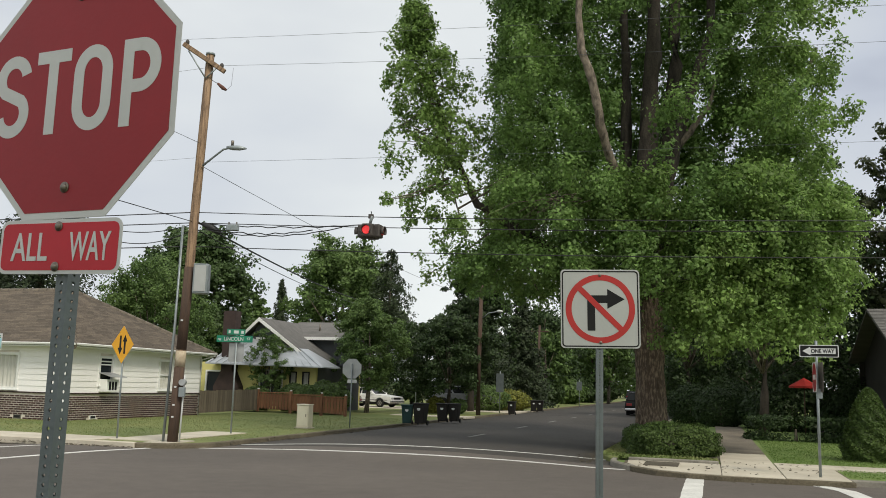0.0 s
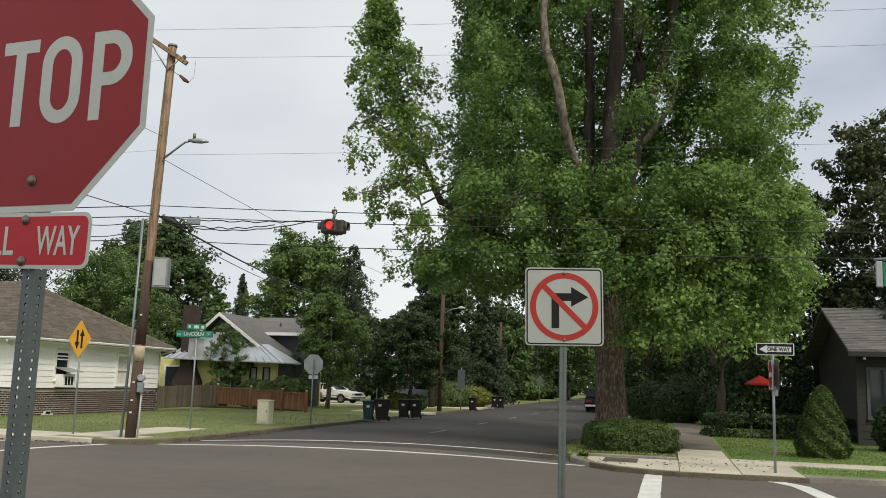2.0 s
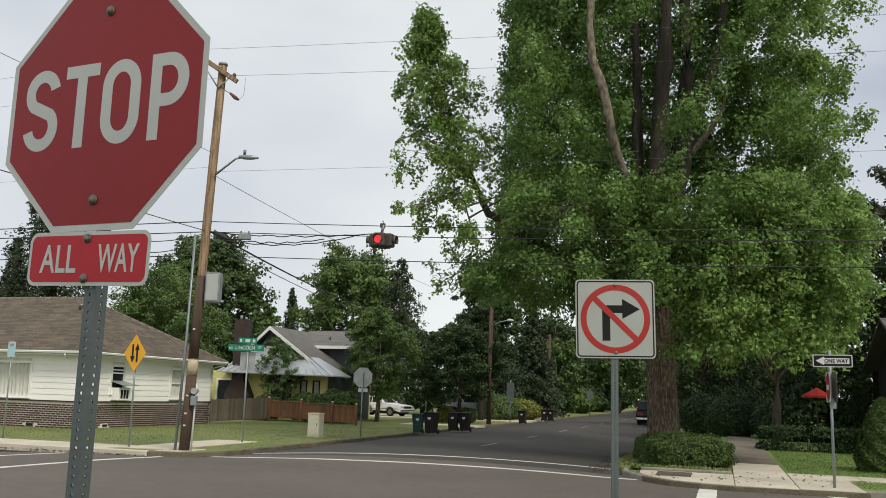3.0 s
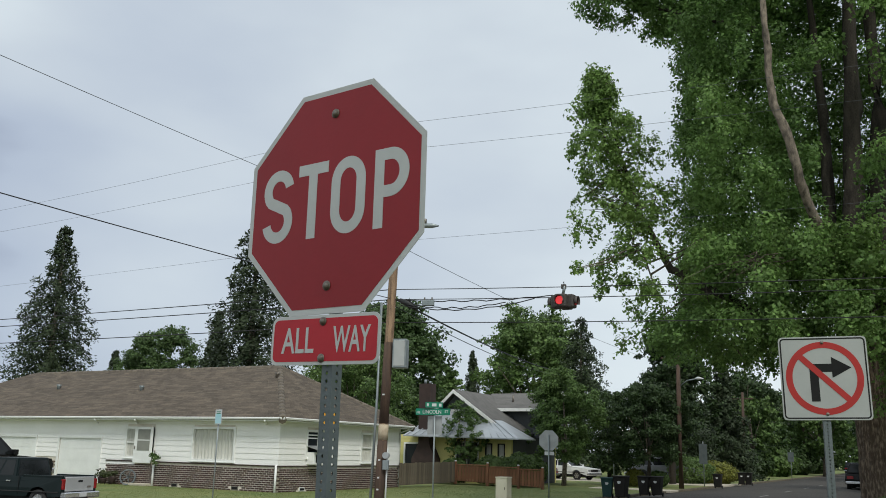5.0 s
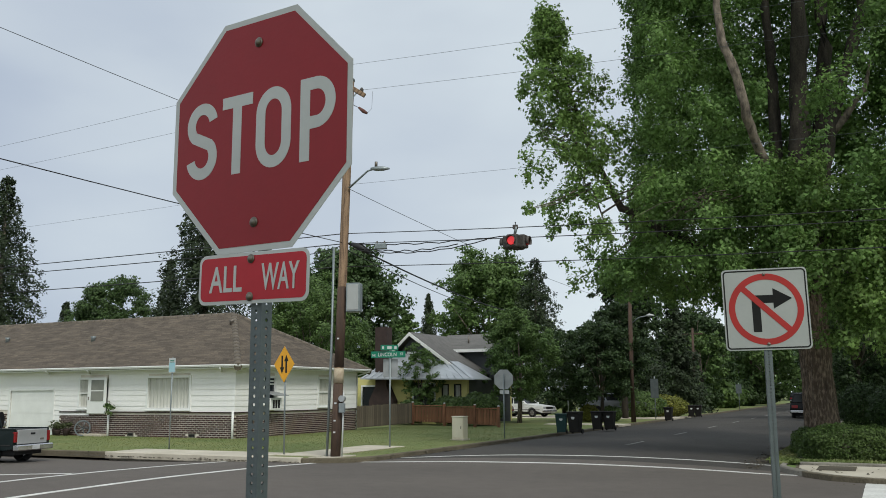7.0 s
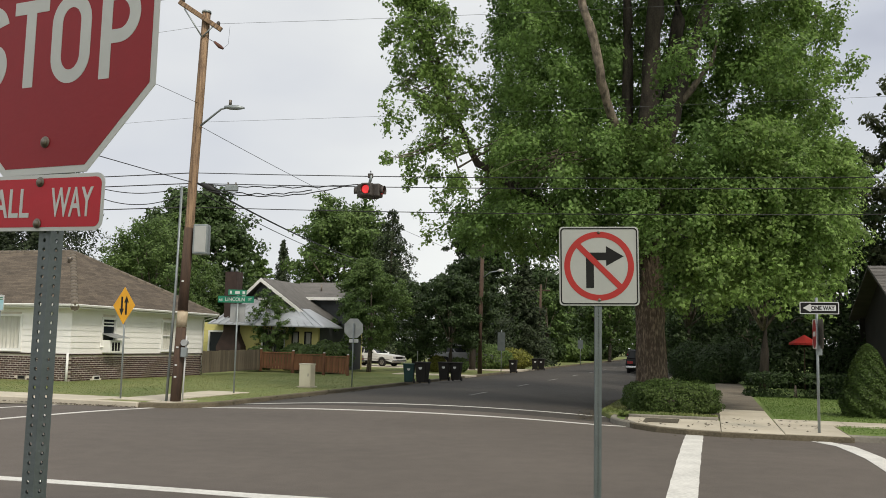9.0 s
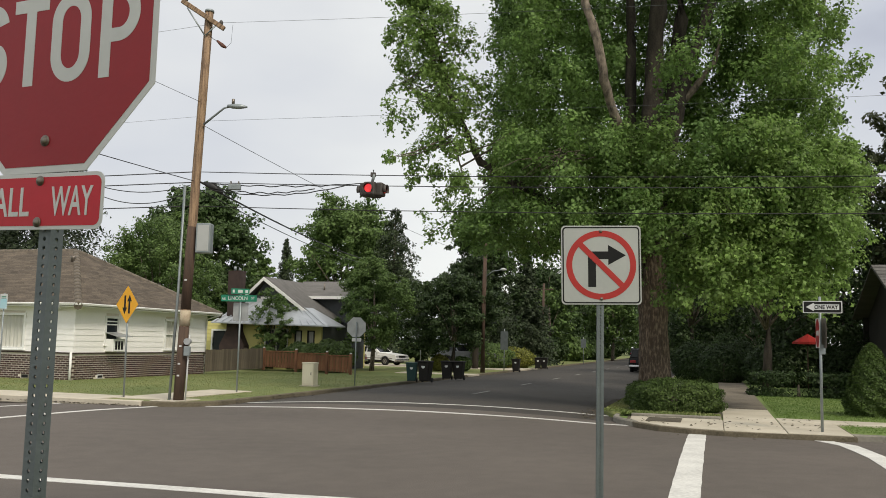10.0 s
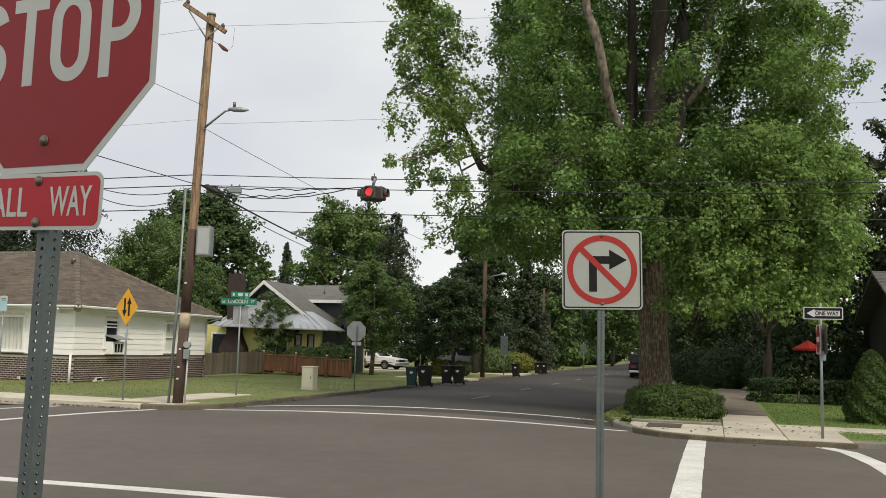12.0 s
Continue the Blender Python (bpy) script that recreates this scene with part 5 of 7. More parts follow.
part("box_lid", box(gb.x - 0.15, gb.x + 0.15, gb.y - 0.175, gb.y - 0.155, 3.95, 4.63, 0.008), SIGN_DULL, pole)
part("conduit", pipe([on_pole(0.0) + Vector((-0.22, -0.05, 0)), on_pole(3) + Vector((-0.22, -0.03, 0)), on_pole(5.7) + Vector((-0.28, 0, 0))], [0.035] * 3, 8), STEEL, pole, "grey conduit")
part("ground_conduit", pipe([on_pole(0.0) + Vector((0.2, -0.08, 0)), on_pole(1.8) + Vector((0.18, -0.08, 0))], [0.022] * 2, 8), SIGN_WHITE, pole, "white plastic conduit")
part("meter", tube(on_pole(1.62) + Vector((0.16, -0.22, 0)), on_pole(1.62) + Vector((0.16, -0.06, 0)), 0.085), SIGN_BACK, pole, "round grey meter")
mb = on_pole(1.38) + Vector((0.17, -0.16, 0))
part("meter_box", box(mb.x - 0.08, mb.x + 0.08, mb.y - 0.05, mb.y + 0.06, 1.25, 1.5, 0.015), STEEL, pole)
for z in (0.75, 1.05, 1.5, 3.2):
    q = on_pole(z) + Vector((-0.02, -0.172, 0))
    part("tag", box(q.x - 0.03, q.x + 0.03, q.y + 0.03, q.y + 0.045, z - 0.02, z + 0.02), SIGN_WHITE, pole)
part("splice_case", pipe([on_pole(5.75) + Vector((0.25, -0.1, 0)), on_pole(5.65) + Vector((0.5, -0.1, 0)), on_pole(5.5) + Vector((0.75, -0.1, 0))], [0.05, 0.1, 0.06], 8), WIRE, pole, "black cable splice case")


def cable(name, a, b, sag, r, material=WIRE, label="thin dark overhead cable", n=24, wave=0.0):
    a, b = Vector(a), Vector(b)
    pts = []
    for k in range(n + 1):
        s = k / n
        p = a.lerp(b, s)
        p.z -= sag * 4 * s * (1 - s) - wave * math.sin(s * 40) * s * (1 - s)
        pts.append(p)
    return tagged(part(name, pipe(pts, [r] * (n + 1), 5), material), label, "cable")


def far_right(z, s=70):
    return Vector((PX + CA * s, PY - SA * s, z))


def far_left(z, s=70):
    return Vector((PX - CA * s, PY + SA * s, z))


TOP_L, TOP_R = Vector((-7.05, PY - 0.16, 10.78)), Vector((-6.08, PY - 0.16, 10.06))
for p, zr, zl in ((TOP_L, 10.9, 11.2), (TOP_R, 10.0, 10.4)):
    cable("power_line", p, far_right(zr), 1.0, 0.0042, WIRE_GREY, "thin grey overhead power line")
    cable("power_line", p, far_left(zl), 1.0, 0.0042, WIRE_GREY, "thin grey overhead power line")
cable("power_line", on_pole(7.42), far_right(7.7), 0.5, 0.0036, WIRE_GREY, "thin grey overhead line")
cable("power_line", on_pole(7.55), far_left(8.0), 0.5, 0.0036, WIRE_GREY, "thin grey overhead line")
for z, dz, zl in ((6.06, 5.52, 7.0), (5.78, 5.44, 6.8), (5.15, 5.05, 6.25)):
    cable("span_cable", on_pole(z), far_right(dz + 0.9, 60), 0.95, 0.011, WIRE, "dark overhead span cable above the intersection")
    cable("span_cable", on_pole(z), far_left(zl, 60), 0.35, 0.014, WIRE, "dark overhead cable along the cross street")
cable("service_cable", on_pole(7.92), W(-13.1, -22, 8.78), 0.35, 0.0065, WIRE_GREY, "dark overhead cable over the near street")
cable("service_cable", on_pole(5.8), W(-13.1, -22, 6.4), 0.4, 0.011, WIRE, "thick dark overhead cable over the near street")
cable("guy_cable", on_pole(7.35), W(-12.5, 50, 6.6), 0.3, 0.008, WIRE_GREY, "dark overhead cable to the next pole")
cable("service_cable", on_pole(5.85), W(-23, 60, 7.4), 0.3, 0.028, WIRE, "thick black service cable to the houses")
cable("service_cable", on_pole(5.65), W(-23, 60, 7.2), 0.4, 0.014, WIRE, "thin black service cable to the houses")
for k, (za, zb, s, sag, wave) in enumerate(((5.75, 5.6, 4.9, 0.08, 0.09), (5.66, 5.5, 3.6, 0.14, 0.1), (5.6, 5.55, 4.4, 0.2, 0.06))):
    cable("looped_cable", on_pole(za) + Vector((0.3, -0.1, 0)), far_right(zb, s), sag, 0.014, WIRE, "loosely looped black cable on the span", wave=wave)
for za, zb, s, sag in ((5.75, 6.5, 4.5, 0.5), (5.6, 5.6, 3.0, 0.35)):
    cable("looped_cable", on_pole(za), far_left(zb, s), sag, 0.012, WIRE, "loosely looped black cable on the span")
sb = far_right(5.62, 1.35) + Vector((0, -0.05, 0))
t = thing("cable_amplifier", Matrix.Translation(sb), "small grey amplifier box hung on a cable", "cable box")
part("case", box(-0.16, 0.16, -0.06, 0.06, -0.1, 0.06, 0.02), STEEL, t)
for x in (-0.1, 0.1):
    part("clamp", box(x - 0.015, x + 0.015, -0.02, 0.02, 0.05, 0.13), BOLT, t)


def beacon():
    """A four-way flashing beacon hung from the span cable."""
    p = Vector((-1.62, 20.0, 5.11))
    t = thing("flashing_beacon", Matrix.Translation(p), "dark four-way flashing beacon with a lit red lens", "traffic signal")
    part("hanger", pipe([(0, 0, 0.46), (0.02, 0, 0.34), (-0.02, 0, 0.16)], [0.018, 0.04, 0.03], 8), STEEL, t)
    part("hanger_clamp", box(-0.06, 0.06, -0.03, 0.03, 0.3, 0.4, 0.01), SIGNAL, t)
    part("hub", box(-0.1, 0.1, -0.1, 0.1, -0.15, 0.17, 0.03), SIGNAL, t)
    for k in range(4):
        h = part("signal_head", box(-0.135, 0.135, -0.27, -0.1, -0.15, 0.15, 0.035, seg=2), SIGNAL, t, m=pose(0.0, 0, 0, 0, 0, -16 + 90 * k))
        part("lens", tube((0, -0.287, 0), (0, -0.268, 0), 0.088, 0.096, 24), LENS_LIT if k == 0 else LENS, h, "glowing red lens" if k == 0 else "dull red lens")
        bm, n, rows = bmesh.new(), 18, []
        for y, r in ((-0.262, 0.108), (-0.35, 0.112)):
            rows.append([bm.verts.new((r * math.cos(radians(-40 + 260 * j / n)), y, r * math.sin(radians(-40 + 260 * j / n)))) for j in range(n + 1)])
        for j in range(n):
            bm.faces.new((rows[0][j], rows[0][j + 1], rows[1][j + 1], rows[1][j])).smooth = True
        v = part("visor", bm, SIGNAL, h)
        so = v.modifiers.new("wall", "SOLIDIFY")
        so.thickness = 0.006


beacon()


def far_pole(u, v, h, lamp):
    t = thing("utility_pole", S(u, v, 0.1), "brown wooden utility pole along the street", "utility pole", "far poles")
    part("shaft", pipe([(0, 0, -0.2), (0, 0, h / 2), (0.05, 0, h)], [0.15, 0.13, 0.1], 10), WOOD_DARK, t)
    part("crossarm", box(-0.9, 0.9, -0.05, 0.05, h - 0.6, h - 0.48, 0.01), WOOD_DARK, t)
    if lamp:
        part("lamp_arm", pipe([(0, 0, h - 2.2), (0.5, 0, h - 1.8), (1.1, 0, h - 1.7)], [0.03] * 3, 6), STEEL, t)
        part("lamp_head", pipe([(0.95, 0, h - 1.7), (1.1, 0, h - 1.69), (1.4, 0, h - 1.72)], [0.03, 0.09, 0.03], 8), SIGN_WHITE, t)


far_pole(-12.5, 50, 7.6, True)
far_pole(-14.6, 80, 7.2, False)
far_pole(-13.8, 112, 8.5, False)


# ---- walls, windows, roofs ----
def openings_wall(bm, x0, x1, z0, z1, y0, y1, holes):
    """Boxes that fill a wall round its openings (x0, x1, z0, z1)."""
    xs = sorted({x0, x1, *[min(max(h[i], x0), x1) for h in holes for i in (0, 1)]})
    for a, b in zip(xs, xs[1:]):
        if b - a < 1e-4:
            continue
        zs = [z0]
        for h in sorted(holes, key=lambda h: h[2]):
            if h[0] <= a + 1e-4 and h[1] >= b - 1e-4 and h[3] > z0 and h[2] < z1:
                zs += [max(h[2], z0), min(h[3], z1)]
        zs.append(z1)
        for c, d in zip(zs[::2], zs[1::2]):
            if d - c > 1e-4:
                box(a, b, y0, y1, c, d, 0, bm)
    bmesh.ops.remove_doubles(bm, verts=bm.verts[:], dist=0.0005)
    return bm


def lap_siding(parent, x0, x1, z0, z1, holes, m, material, rise=0.2):
    """Lapped boards, each leaning out at its foot, cut at the openings."""
    n = max(1, round((z1 - z0) / rise))
    for k in range(n):
        a, b = z0 + (z1 - z0) * k / n, z0 + (z1 - z0) * (k + 1) / n
        cuts = [(h[0], h[1]) for h in holes if h[2] < b - 0.02 and h[3] > a + 0.02]
        edges, x = [], x0
        for c, d in sorted(cuts):
            if c > x:
                edges.append((x, c))
            x = max(x, d)
        if x < x1:
            edges.append((x, x1))
        for c, d in edges:
            bm = bmesh.new()
            q = [(c, -0.024, a), (d, -0.024, a), (d, -0.006, b + 0.01), (c, -0.006, b + 0.01), (c, 0.0, a), (d, 0.0, a), (d, 0.0, b + 0.01), (c, 0.0, b + 0.01)]
            v = [bm.verts.new(p) for p in q]
            for f in ((0, 1, 2, 3), (0, 4, 5, 1), (0, 3, 7, 4), (1, 5, 6, 2), (3, 2, 6, 7)):
                bm.faces.new([v[i] for i in f])
            part("board", bm, material, parent, "", m)


def window(parent, x0, x1, z0, z1, m, cover=None, split="", frame_mat=None, w=0.07):
    """A window in an opening: frame, sill, panes and what hangs behind them."""
    fm = frame_mat or TRIM
    bm = bmesh.new()
    for a, b, c, d in ((x0 - w, x0 + 0.02, z0 - w, z1 + w), (x1 - 0.02, x1 + w, z0 - w, z1 + w), (x0 + 0.02, x1 - 0.02, z1 - 0.02, z1 + w), (x0 + 0.02, x1 - 0.02, z0 - w, z0 + 0.02)):
        box(a, b, -0.05, 0.06, c, d, 0, bm)
    win = part("window", bm, fm, parent, "", m)
    part("sill", box(x0 - w - 0.03, x1 + w + 0.03, -0.09, 0.0, z0 - w - 0.03, z0 - w + 0.012, 0.006), fm, win)
    if split == "h":
        part("mullion", box(x0, x1, -0.01, 0.04, (z0 + z1) / 2 - 0.025, (z0 + z1) / 2 + 0.025), fm, win)
    if split == "v":
        part("mullion", box((x0 + x1) / 2 - 0.025, (x0 + x1) / 2 + 0.025, -0.01, 0.04, z0, z1), fm, win)
    if cover is CURTAIN:
        bm, n = bmesh.new(), 60
        lo = [bm.verts.new((x0 + (x1 - x0) * k / n, 0.06 + 0.03 * math.sin(k * 1.3) + 0.012 * math.sin(k * 0.7), z0)) for k in range(n + 1)]
        hi = [bm.verts.new((v.co.x, v.co.y, z1)) for v in lo]
        for k in range(n):
            bm.faces.new((lo[k], lo[k + 1], hi[k + 1], hi[k])).smooth = True
        part("curtain", bm, cover, win, "pale pleated curtain")
    elif cover:
        part("blind", box(x0, x1, 0.07, 0.08, z0, z1), cover, win)
    if not cover or cover is BLIND:
        part("pane", box(x0, x1, 0.03, 0.045, z0, z1), GLASS, win, "dark reflecting pane")
    return win


def bricks(parent, x0, x1, z0, z1, m, holes=(), limit=300, flip=False):
    """Bricks proud of their mortar: the first `limit` as objects of their own, the rest joined."""
    bw, bh, j = 0.186, 0.05, 0.029
    box_bm = box(-bw / 2, bw / 2, -0.02, 0.01, -bh / 2, bh / 2, 0.004)
    me = bpy.data.meshes.new("brick")
    box_bm.to_mesh(me)
    box_bm.free()
    me.materials.append(BRICK)
    rest, made = bmesh.new(), 0
    rows = int((z1 - z0) / (bh + j))
    spots = []
    for r in range(rows):
        z = z0 + (r + 0.5) * (bh + j)
        x = x0 + bw / 2 + (0.5 * (bw + j) if r % 2 else 0)
        while x + bw / 2 <= x1 + 0.02:
            if not any(h[0] < x + bw / 2 and h[1] > x - bw / 2 and h[2] < z + bh / 2 and h[3] > z - bh / 2 for h in holes):
                spots.append((x, z))
            x += bw + j
    spots.sort(key=lambda s: -s[0] if not flip else s[0])
    for x, z in spots:
        off = 0.004 * noise.noise((x * 9, z * 9, 0))
        if made < limit:
            part_mesh("brick", me, BRICK, parent, "", m @ Matrix.Translation((x, off, z)))
            made += 1
        else:
            box(x - bw / 2, x + bw / 2, -0.02 + off, 0.005, z - bh / 2, z + bh / 2, 0, rest)
    if rest.verts:
        r = part("brick_rest", rest, BRICK, parent, "", m)
        r["kind"] = "stuff"
    else:
        rest.free()


def roof_plane(bm, pts, thick=0.09):
    """A sloping slab from a flat outline, thickened downwards."""
    top = [bm.verts.new(p) for p in pts]
    low = [bm.verts.new((p[0], p[1], p[2] - thick)) for p in pts]
    bm.faces.new(top)
    bm.faces.new(low[::-1])
    n = len(pts)
    for k in range(n):
        bm.faces.new((top[k], low[k], low[(k + 1) % n], top[(k + 1) % n]))


def shingle_courses(bm, e0, e1, r0, r1, step=0.16, rise=0.012):
    """Overlapping shingle courses on a slope, from its eave e0-e1 to its ridge r0-r1; tabs of uneven length."""
    e0, e1, r0, r1 = map(Vector, (e0, e1, r0, r1))
    n = max(2, int(((r0 + r1) / 2 - (e0 + e1) / 2).length / step))
    nor = (e1 - e0).cross(r0 - e0).normalized()
    if nor.z < 0:
        nor = -nor
    for k in range(n):
        a0, a1 = e0.lerp(r0, k / n), e1.lerp(r1, k / n)
        b0, b1 = e0.lerp(r0, (k + 1.1) / n), e1.lerp(r1, (k + 1.1) / n)
        length = (a1 - a0).length
        s = 0.0
        while s < 1 - 1e-4:
            w = random.uniform(0.25, 0.5) / max(length, 0.3)
            q = min(1.0, s + w)
            h = rise * random.uniform(0.6, 1.4)
            p = [a0.lerp(a1, s) + nor * h, a0.lerp(a1, q - 0.01 * w) + nor * h, b0.lerp(b1, q - 0.01 * w) + nor * 0.002, b0.lerp(b1, s) + nor * 0.002, a0.lerp(a1, s), a0.lerp(a1, q - 0.01 * w)]
            v = [bm.verts.new(c) for c in p]
            bm.faces.new((v[0], v[1], v[2], v[3]))
            bm.faces.new((v[4], v[5], v[1], v[0]))
            s = q


def gutter(parent, a, b, m=None):
    a, b = Vector(a), Vector(b)
    d = (b - a).normalized()
    side = Vector((d.y, -d.x, 0))
    bm = bmesh.new()
    prof = [(0, 0.0), (0.08, 0.0), (0.1, -0.02), (0.08, -0.08), (0, -0.085)]
    rows = [[bm.verts.new(p + side * x + Vector((0, 0, z))) for x, z in prof] for p in (a, b)]
    for k in range(5):
        bm.faces.new((rows[0][k], rows[1][k], rows[1][(k + 1) % 5], rows[0][(k + 1) % 5]))
    bm.faces.new(rows[0][::-1])
    bm.faces.new(rows[1])
    return part("gutter", bm, TRIM, parent, "white gutter", m)


def white_house():
    h = thing("white_house", S(-21.9, 27.3, 0.0), "long white single-storey house with dark brick base and brown hip roof", "house")
    ident, side = Matrix.Identity(4), pose(0, 0, 0, 0, 0, 90)
    top, depth, left = 2.78, 8.75, -24.5
    front = [(-4.35, -2.2, 1.22, 2.42), (-8.1, -7.5, 1.25, 2.4), (-7.5, -6.5, 1.08, 2.44), (-12.25, -9.65, -0.1, 1.95), (-16.45, -13.85, -0.1, 1.95), (-19.55, -18.0, 1.15, 2.4), (-22.7, -21.65, 0.05, 2.3)]
    bm = bmesh.new()
    openings_wall(bm, left, 0, -0.1, top, 0.0, 0.2, front)
    part("front_wall", bm, MORTAR, h)
    sideh = [(1.7, 2.45, 1.42, 2.4), (5.55, 6.4, 1.25, 2.4)]
    bm = bmesh.new()
    openings_wall(bm, 0, depth, -0.1, top, 0.0, 0.2, sideh)
    part("side_wall", bm, MORTAR, h, m=side)
    part("back_wall", box(left, 0.0, depth - 0.2, depth, -0.1, top), SIDING, h)
    part("end_wall", box(left, left + 0.2, 0.2, depth - 0.2, -0.1, top), SIDING, h)
    part("inner_floor", box(left + 0.2, -0.2, 0.2, depth - 0.2, -0.1, 0.02), WOOD_DARK, h)
    part("ceiling", box(left, 0.0, 0.0, depth, top, top + 0.04), TRIM, h)
    lap_siding(h, -9.2, 0.02, 1.09, top, front, ident, SIDING)
    lap_siding(h, left, -9.2, 0.1, top, front + [(-13.85, -12.25, 0.0, 1.07)], ident, SIDING)
    lap_siding(h, -0.02, depth, 1.09, top, sideh, side, SIDING)
    cap = bmesh.new()
    for a, b in ((-9.2, -7.6), (-6.45, 0.03)):
        box(a, b, -0.05, 0.0, 1.04, 1.085, 0, cap)
    part("brick_cap", cap, CHIMNEY, h, "dark brick ledge")
    part("brick_cap", box(-0.03, depth, -0.05, 0.0, 1.04, 1.085), CHIMNEY, h, "dark brick ledge", side)
    vents_f, vents_s = [(-5.35, -5.0, 0.12, 0.27), (-2.2, -1.85, 0.12, 0.27)], [(1.35, 1.7, 0.12, 0.27)]
    bricks(h, -9.2, 0.0, 0.02, 1.04, ident, vents_f, 150)
    bricks(h, -13.75, -12.35, 0.02, 1.04, ident, (), 0)
    bricks(h, 0.0, depth, 0.02, 1.04, side, vents_s, 150, True)
    for x0, x1, z0, z1 in vents_f:
        part("vent", box(x0, x1, -0.022, 0.0, z0, z1, 0.006), KERB, h, "small foundation vent")
        part("vent_grille", box(x0 + 0.04, x1 - 0.04, -0.028, -0.02, z0 + 0.03, z1 - 0.03), SIGN_BLACK, h)
    for x0, x1, z0, z1 in vents_s:
        part("vent", box(x0, x1, -0.022, 0.0, z0, z1, 0.006), TRIM, h, "small white foundation vent", side)
        part("vent_grille", box(x0 + 0.04, x1 - 0.04, -0.028, -0.02, z0 + 0.03, z1 - 0.03), SIGN_BLACK, h, "", side)
    window(h, -4.35, -2.2, 1.22, 2.42, ident, CURTAIN)
    window(h, -8.1, -7.56, 1.25, 2.4, ident, CURTAIN, "h")
    window(h, -19.55, -18.0, 1.15, 2.4, ident, BLIND)
    window(h, 1.7, 2.45, 1.42, 2.4, side, None)
    for z in (2.12, 2.24):
        part("blind_slat", box(1.72, 2.43, -0.005, 0.02, z, z + 0.05), TRIM, h, "raised white blind", side)
    window(h, 5.55, 6.4, 1.25, 2.4, side, CURTAIN, "h")
    # front door with storm door
    dr = part("storm_door", box(-7.52, -6.48, -0.14, -0.1, 1.0, 2.46, 0.008), TRIM, h, "white storm door with a glazed upper half")
    part("pane", box(-7.32, -6.62, -0.15, -0.135, 1.5, 2.36), BLIND, dr)
    part("door_rail", box(-7.32, -6.62, -0.156, -0.148, 1.9, 1.94), TRIM, dr)
    part("door_handle", box(-7.46, -7.42, -0.17, -0.14, 1.55, 1.68, 0.006), BOLT, dr)
    part("stoop", box(-7.7, -6.4, -0.4, 0.0, -0.1, 0.2, 0.02), CONCRETE, h, "concrete door step")
    for x0, x1 in ((-12.25, -9.65), (-16.45, -13.85)):
        gd = part("garage_door", box(x0, x1, 0.03, 0.08, -0.05, 1.95), TRIM, h, "plain white garage door")
        for k in range(1, 4):
            part("door_panel", box(x0 + 0.02, x1 - 0.02, 0.02, 0.032, -0.05 + 0.52 * (k - 1) + 0.008, -0.05 + 0.52 * k - 0.008), TRIM, gd)
        part("door_panel", box(x0 + 0.02, x1 - 0.02, 0.02, 0.032, 1.52, 1.94), TRIM, gd)
        for a, b, c, d in ((x0 - 0.1, x0, -0.05, 2.05), (x1, x1 + 0.1, -0.05, 2.05), (x0, x1, 1.95, 2.05)):
            part("door_trim", box(a, b, -0.045, 0.02, c, d), TRIM, h)
    ed = part("entry_door", box(-22.7, -21.65, 0.04, 0.09, 0.05, 2.3), GLASS, h, "dark glazed entry door")
    for a, b, c, d in ((-22.7, -22.6, 0.05, 2.3), (-21.75, -21.65, 0.05, 2.3), (-22.6, -21.75, 1.45, 1.55), (-22.6, -21.75, 2.2, 2.3), (-22.6, -21.75, 0.05, 0.4)):
        part("door_frame", box(a, b, 0.0, 0.04, c, d), TRIM, ed)
    part("porch_hood", box(-23.3, -20.4, -0.7, 0.0, 2.5, 2.66, 0.02), TRIM, h, "white hood over the entry door")
    part("wall_lamp", pipe([(-20.3, -0.02, 2.1), (-20.3, -0.1, 2.1), (-20.3, -0.12, 2.0)], [0.05, 0.06, 0.05], 8), BOLT, h)
    # roof
    ov, ez, rz, ry = 0.45, 2.86, 5.3, depth / 2
    e = [(ov, -ov, ez), (left - ov, -ov, ez), (left - ov, depth + ov, ez), (ov, depth + ov, ez)]
    ra, rb = (-3.75, ry, rz), (left + 4.0, ry, rz)
    bm = bmesh.new()
    roof_plane(bm, [e[1], e[0], ra, rb])
    roof_plane(bm, [e[0], e[3], ra])
    roof_plane(bm, [e[3], e[2], rb, ra])
    roof_plane(bm, [e[2], e[1], rb])
    rf = part("roof", bm, ROOF, h, "weathered brown shingle hip roof")
    bm = bmesh.new()
    shingle_courses(bm, e[1], e[0], rb, ra, 0.14, 0.005)
    shingle_courses(bm, e[0], e[3], ra, ra, 0.14, 0.005)
    part("shingles", bm, ROOF, rf)["kind"] = "stuff"
    for a, b in ((ra, rb), (e[0], ra), (e[3], ra)):
        a, b = Vector(a) - Vector((0, 0, 0.1)), Vector(b) - Vector((0, 0, 0.1))
        for k in range(int((b - a).length / 0.4)):
            q = 0.4 / (b - a).length
            part("ridge_cap", pipe([a.lerp(b, q * k), a.lerp(b, min(1, q * (k + 1.05)))], [0.155, 0.145], 8), ROOF_CAP, rf)
    for x, y in ((-9.8, 2.1), (-15.8, 2.4), (-2.9, 3.2)):
        z = ez + (rz - ez) * (y + ov) / (ry + ov)
        part("roof_vent", pipe([(x, y, z - 0.05), (x, y, z + 0.12), (x, y, z + 0.2)], [0.09, 0.09, 0.12], 8), STEEL if x < -5 else BOLT, rf, "small metal roof vent")
    part("soffit_board", box(left - ov + 0.02, ov - 0.02, -ov + 0.02, depth + ov - 0.02, ez - 0.14, ez - 0.1), TRIM, h)
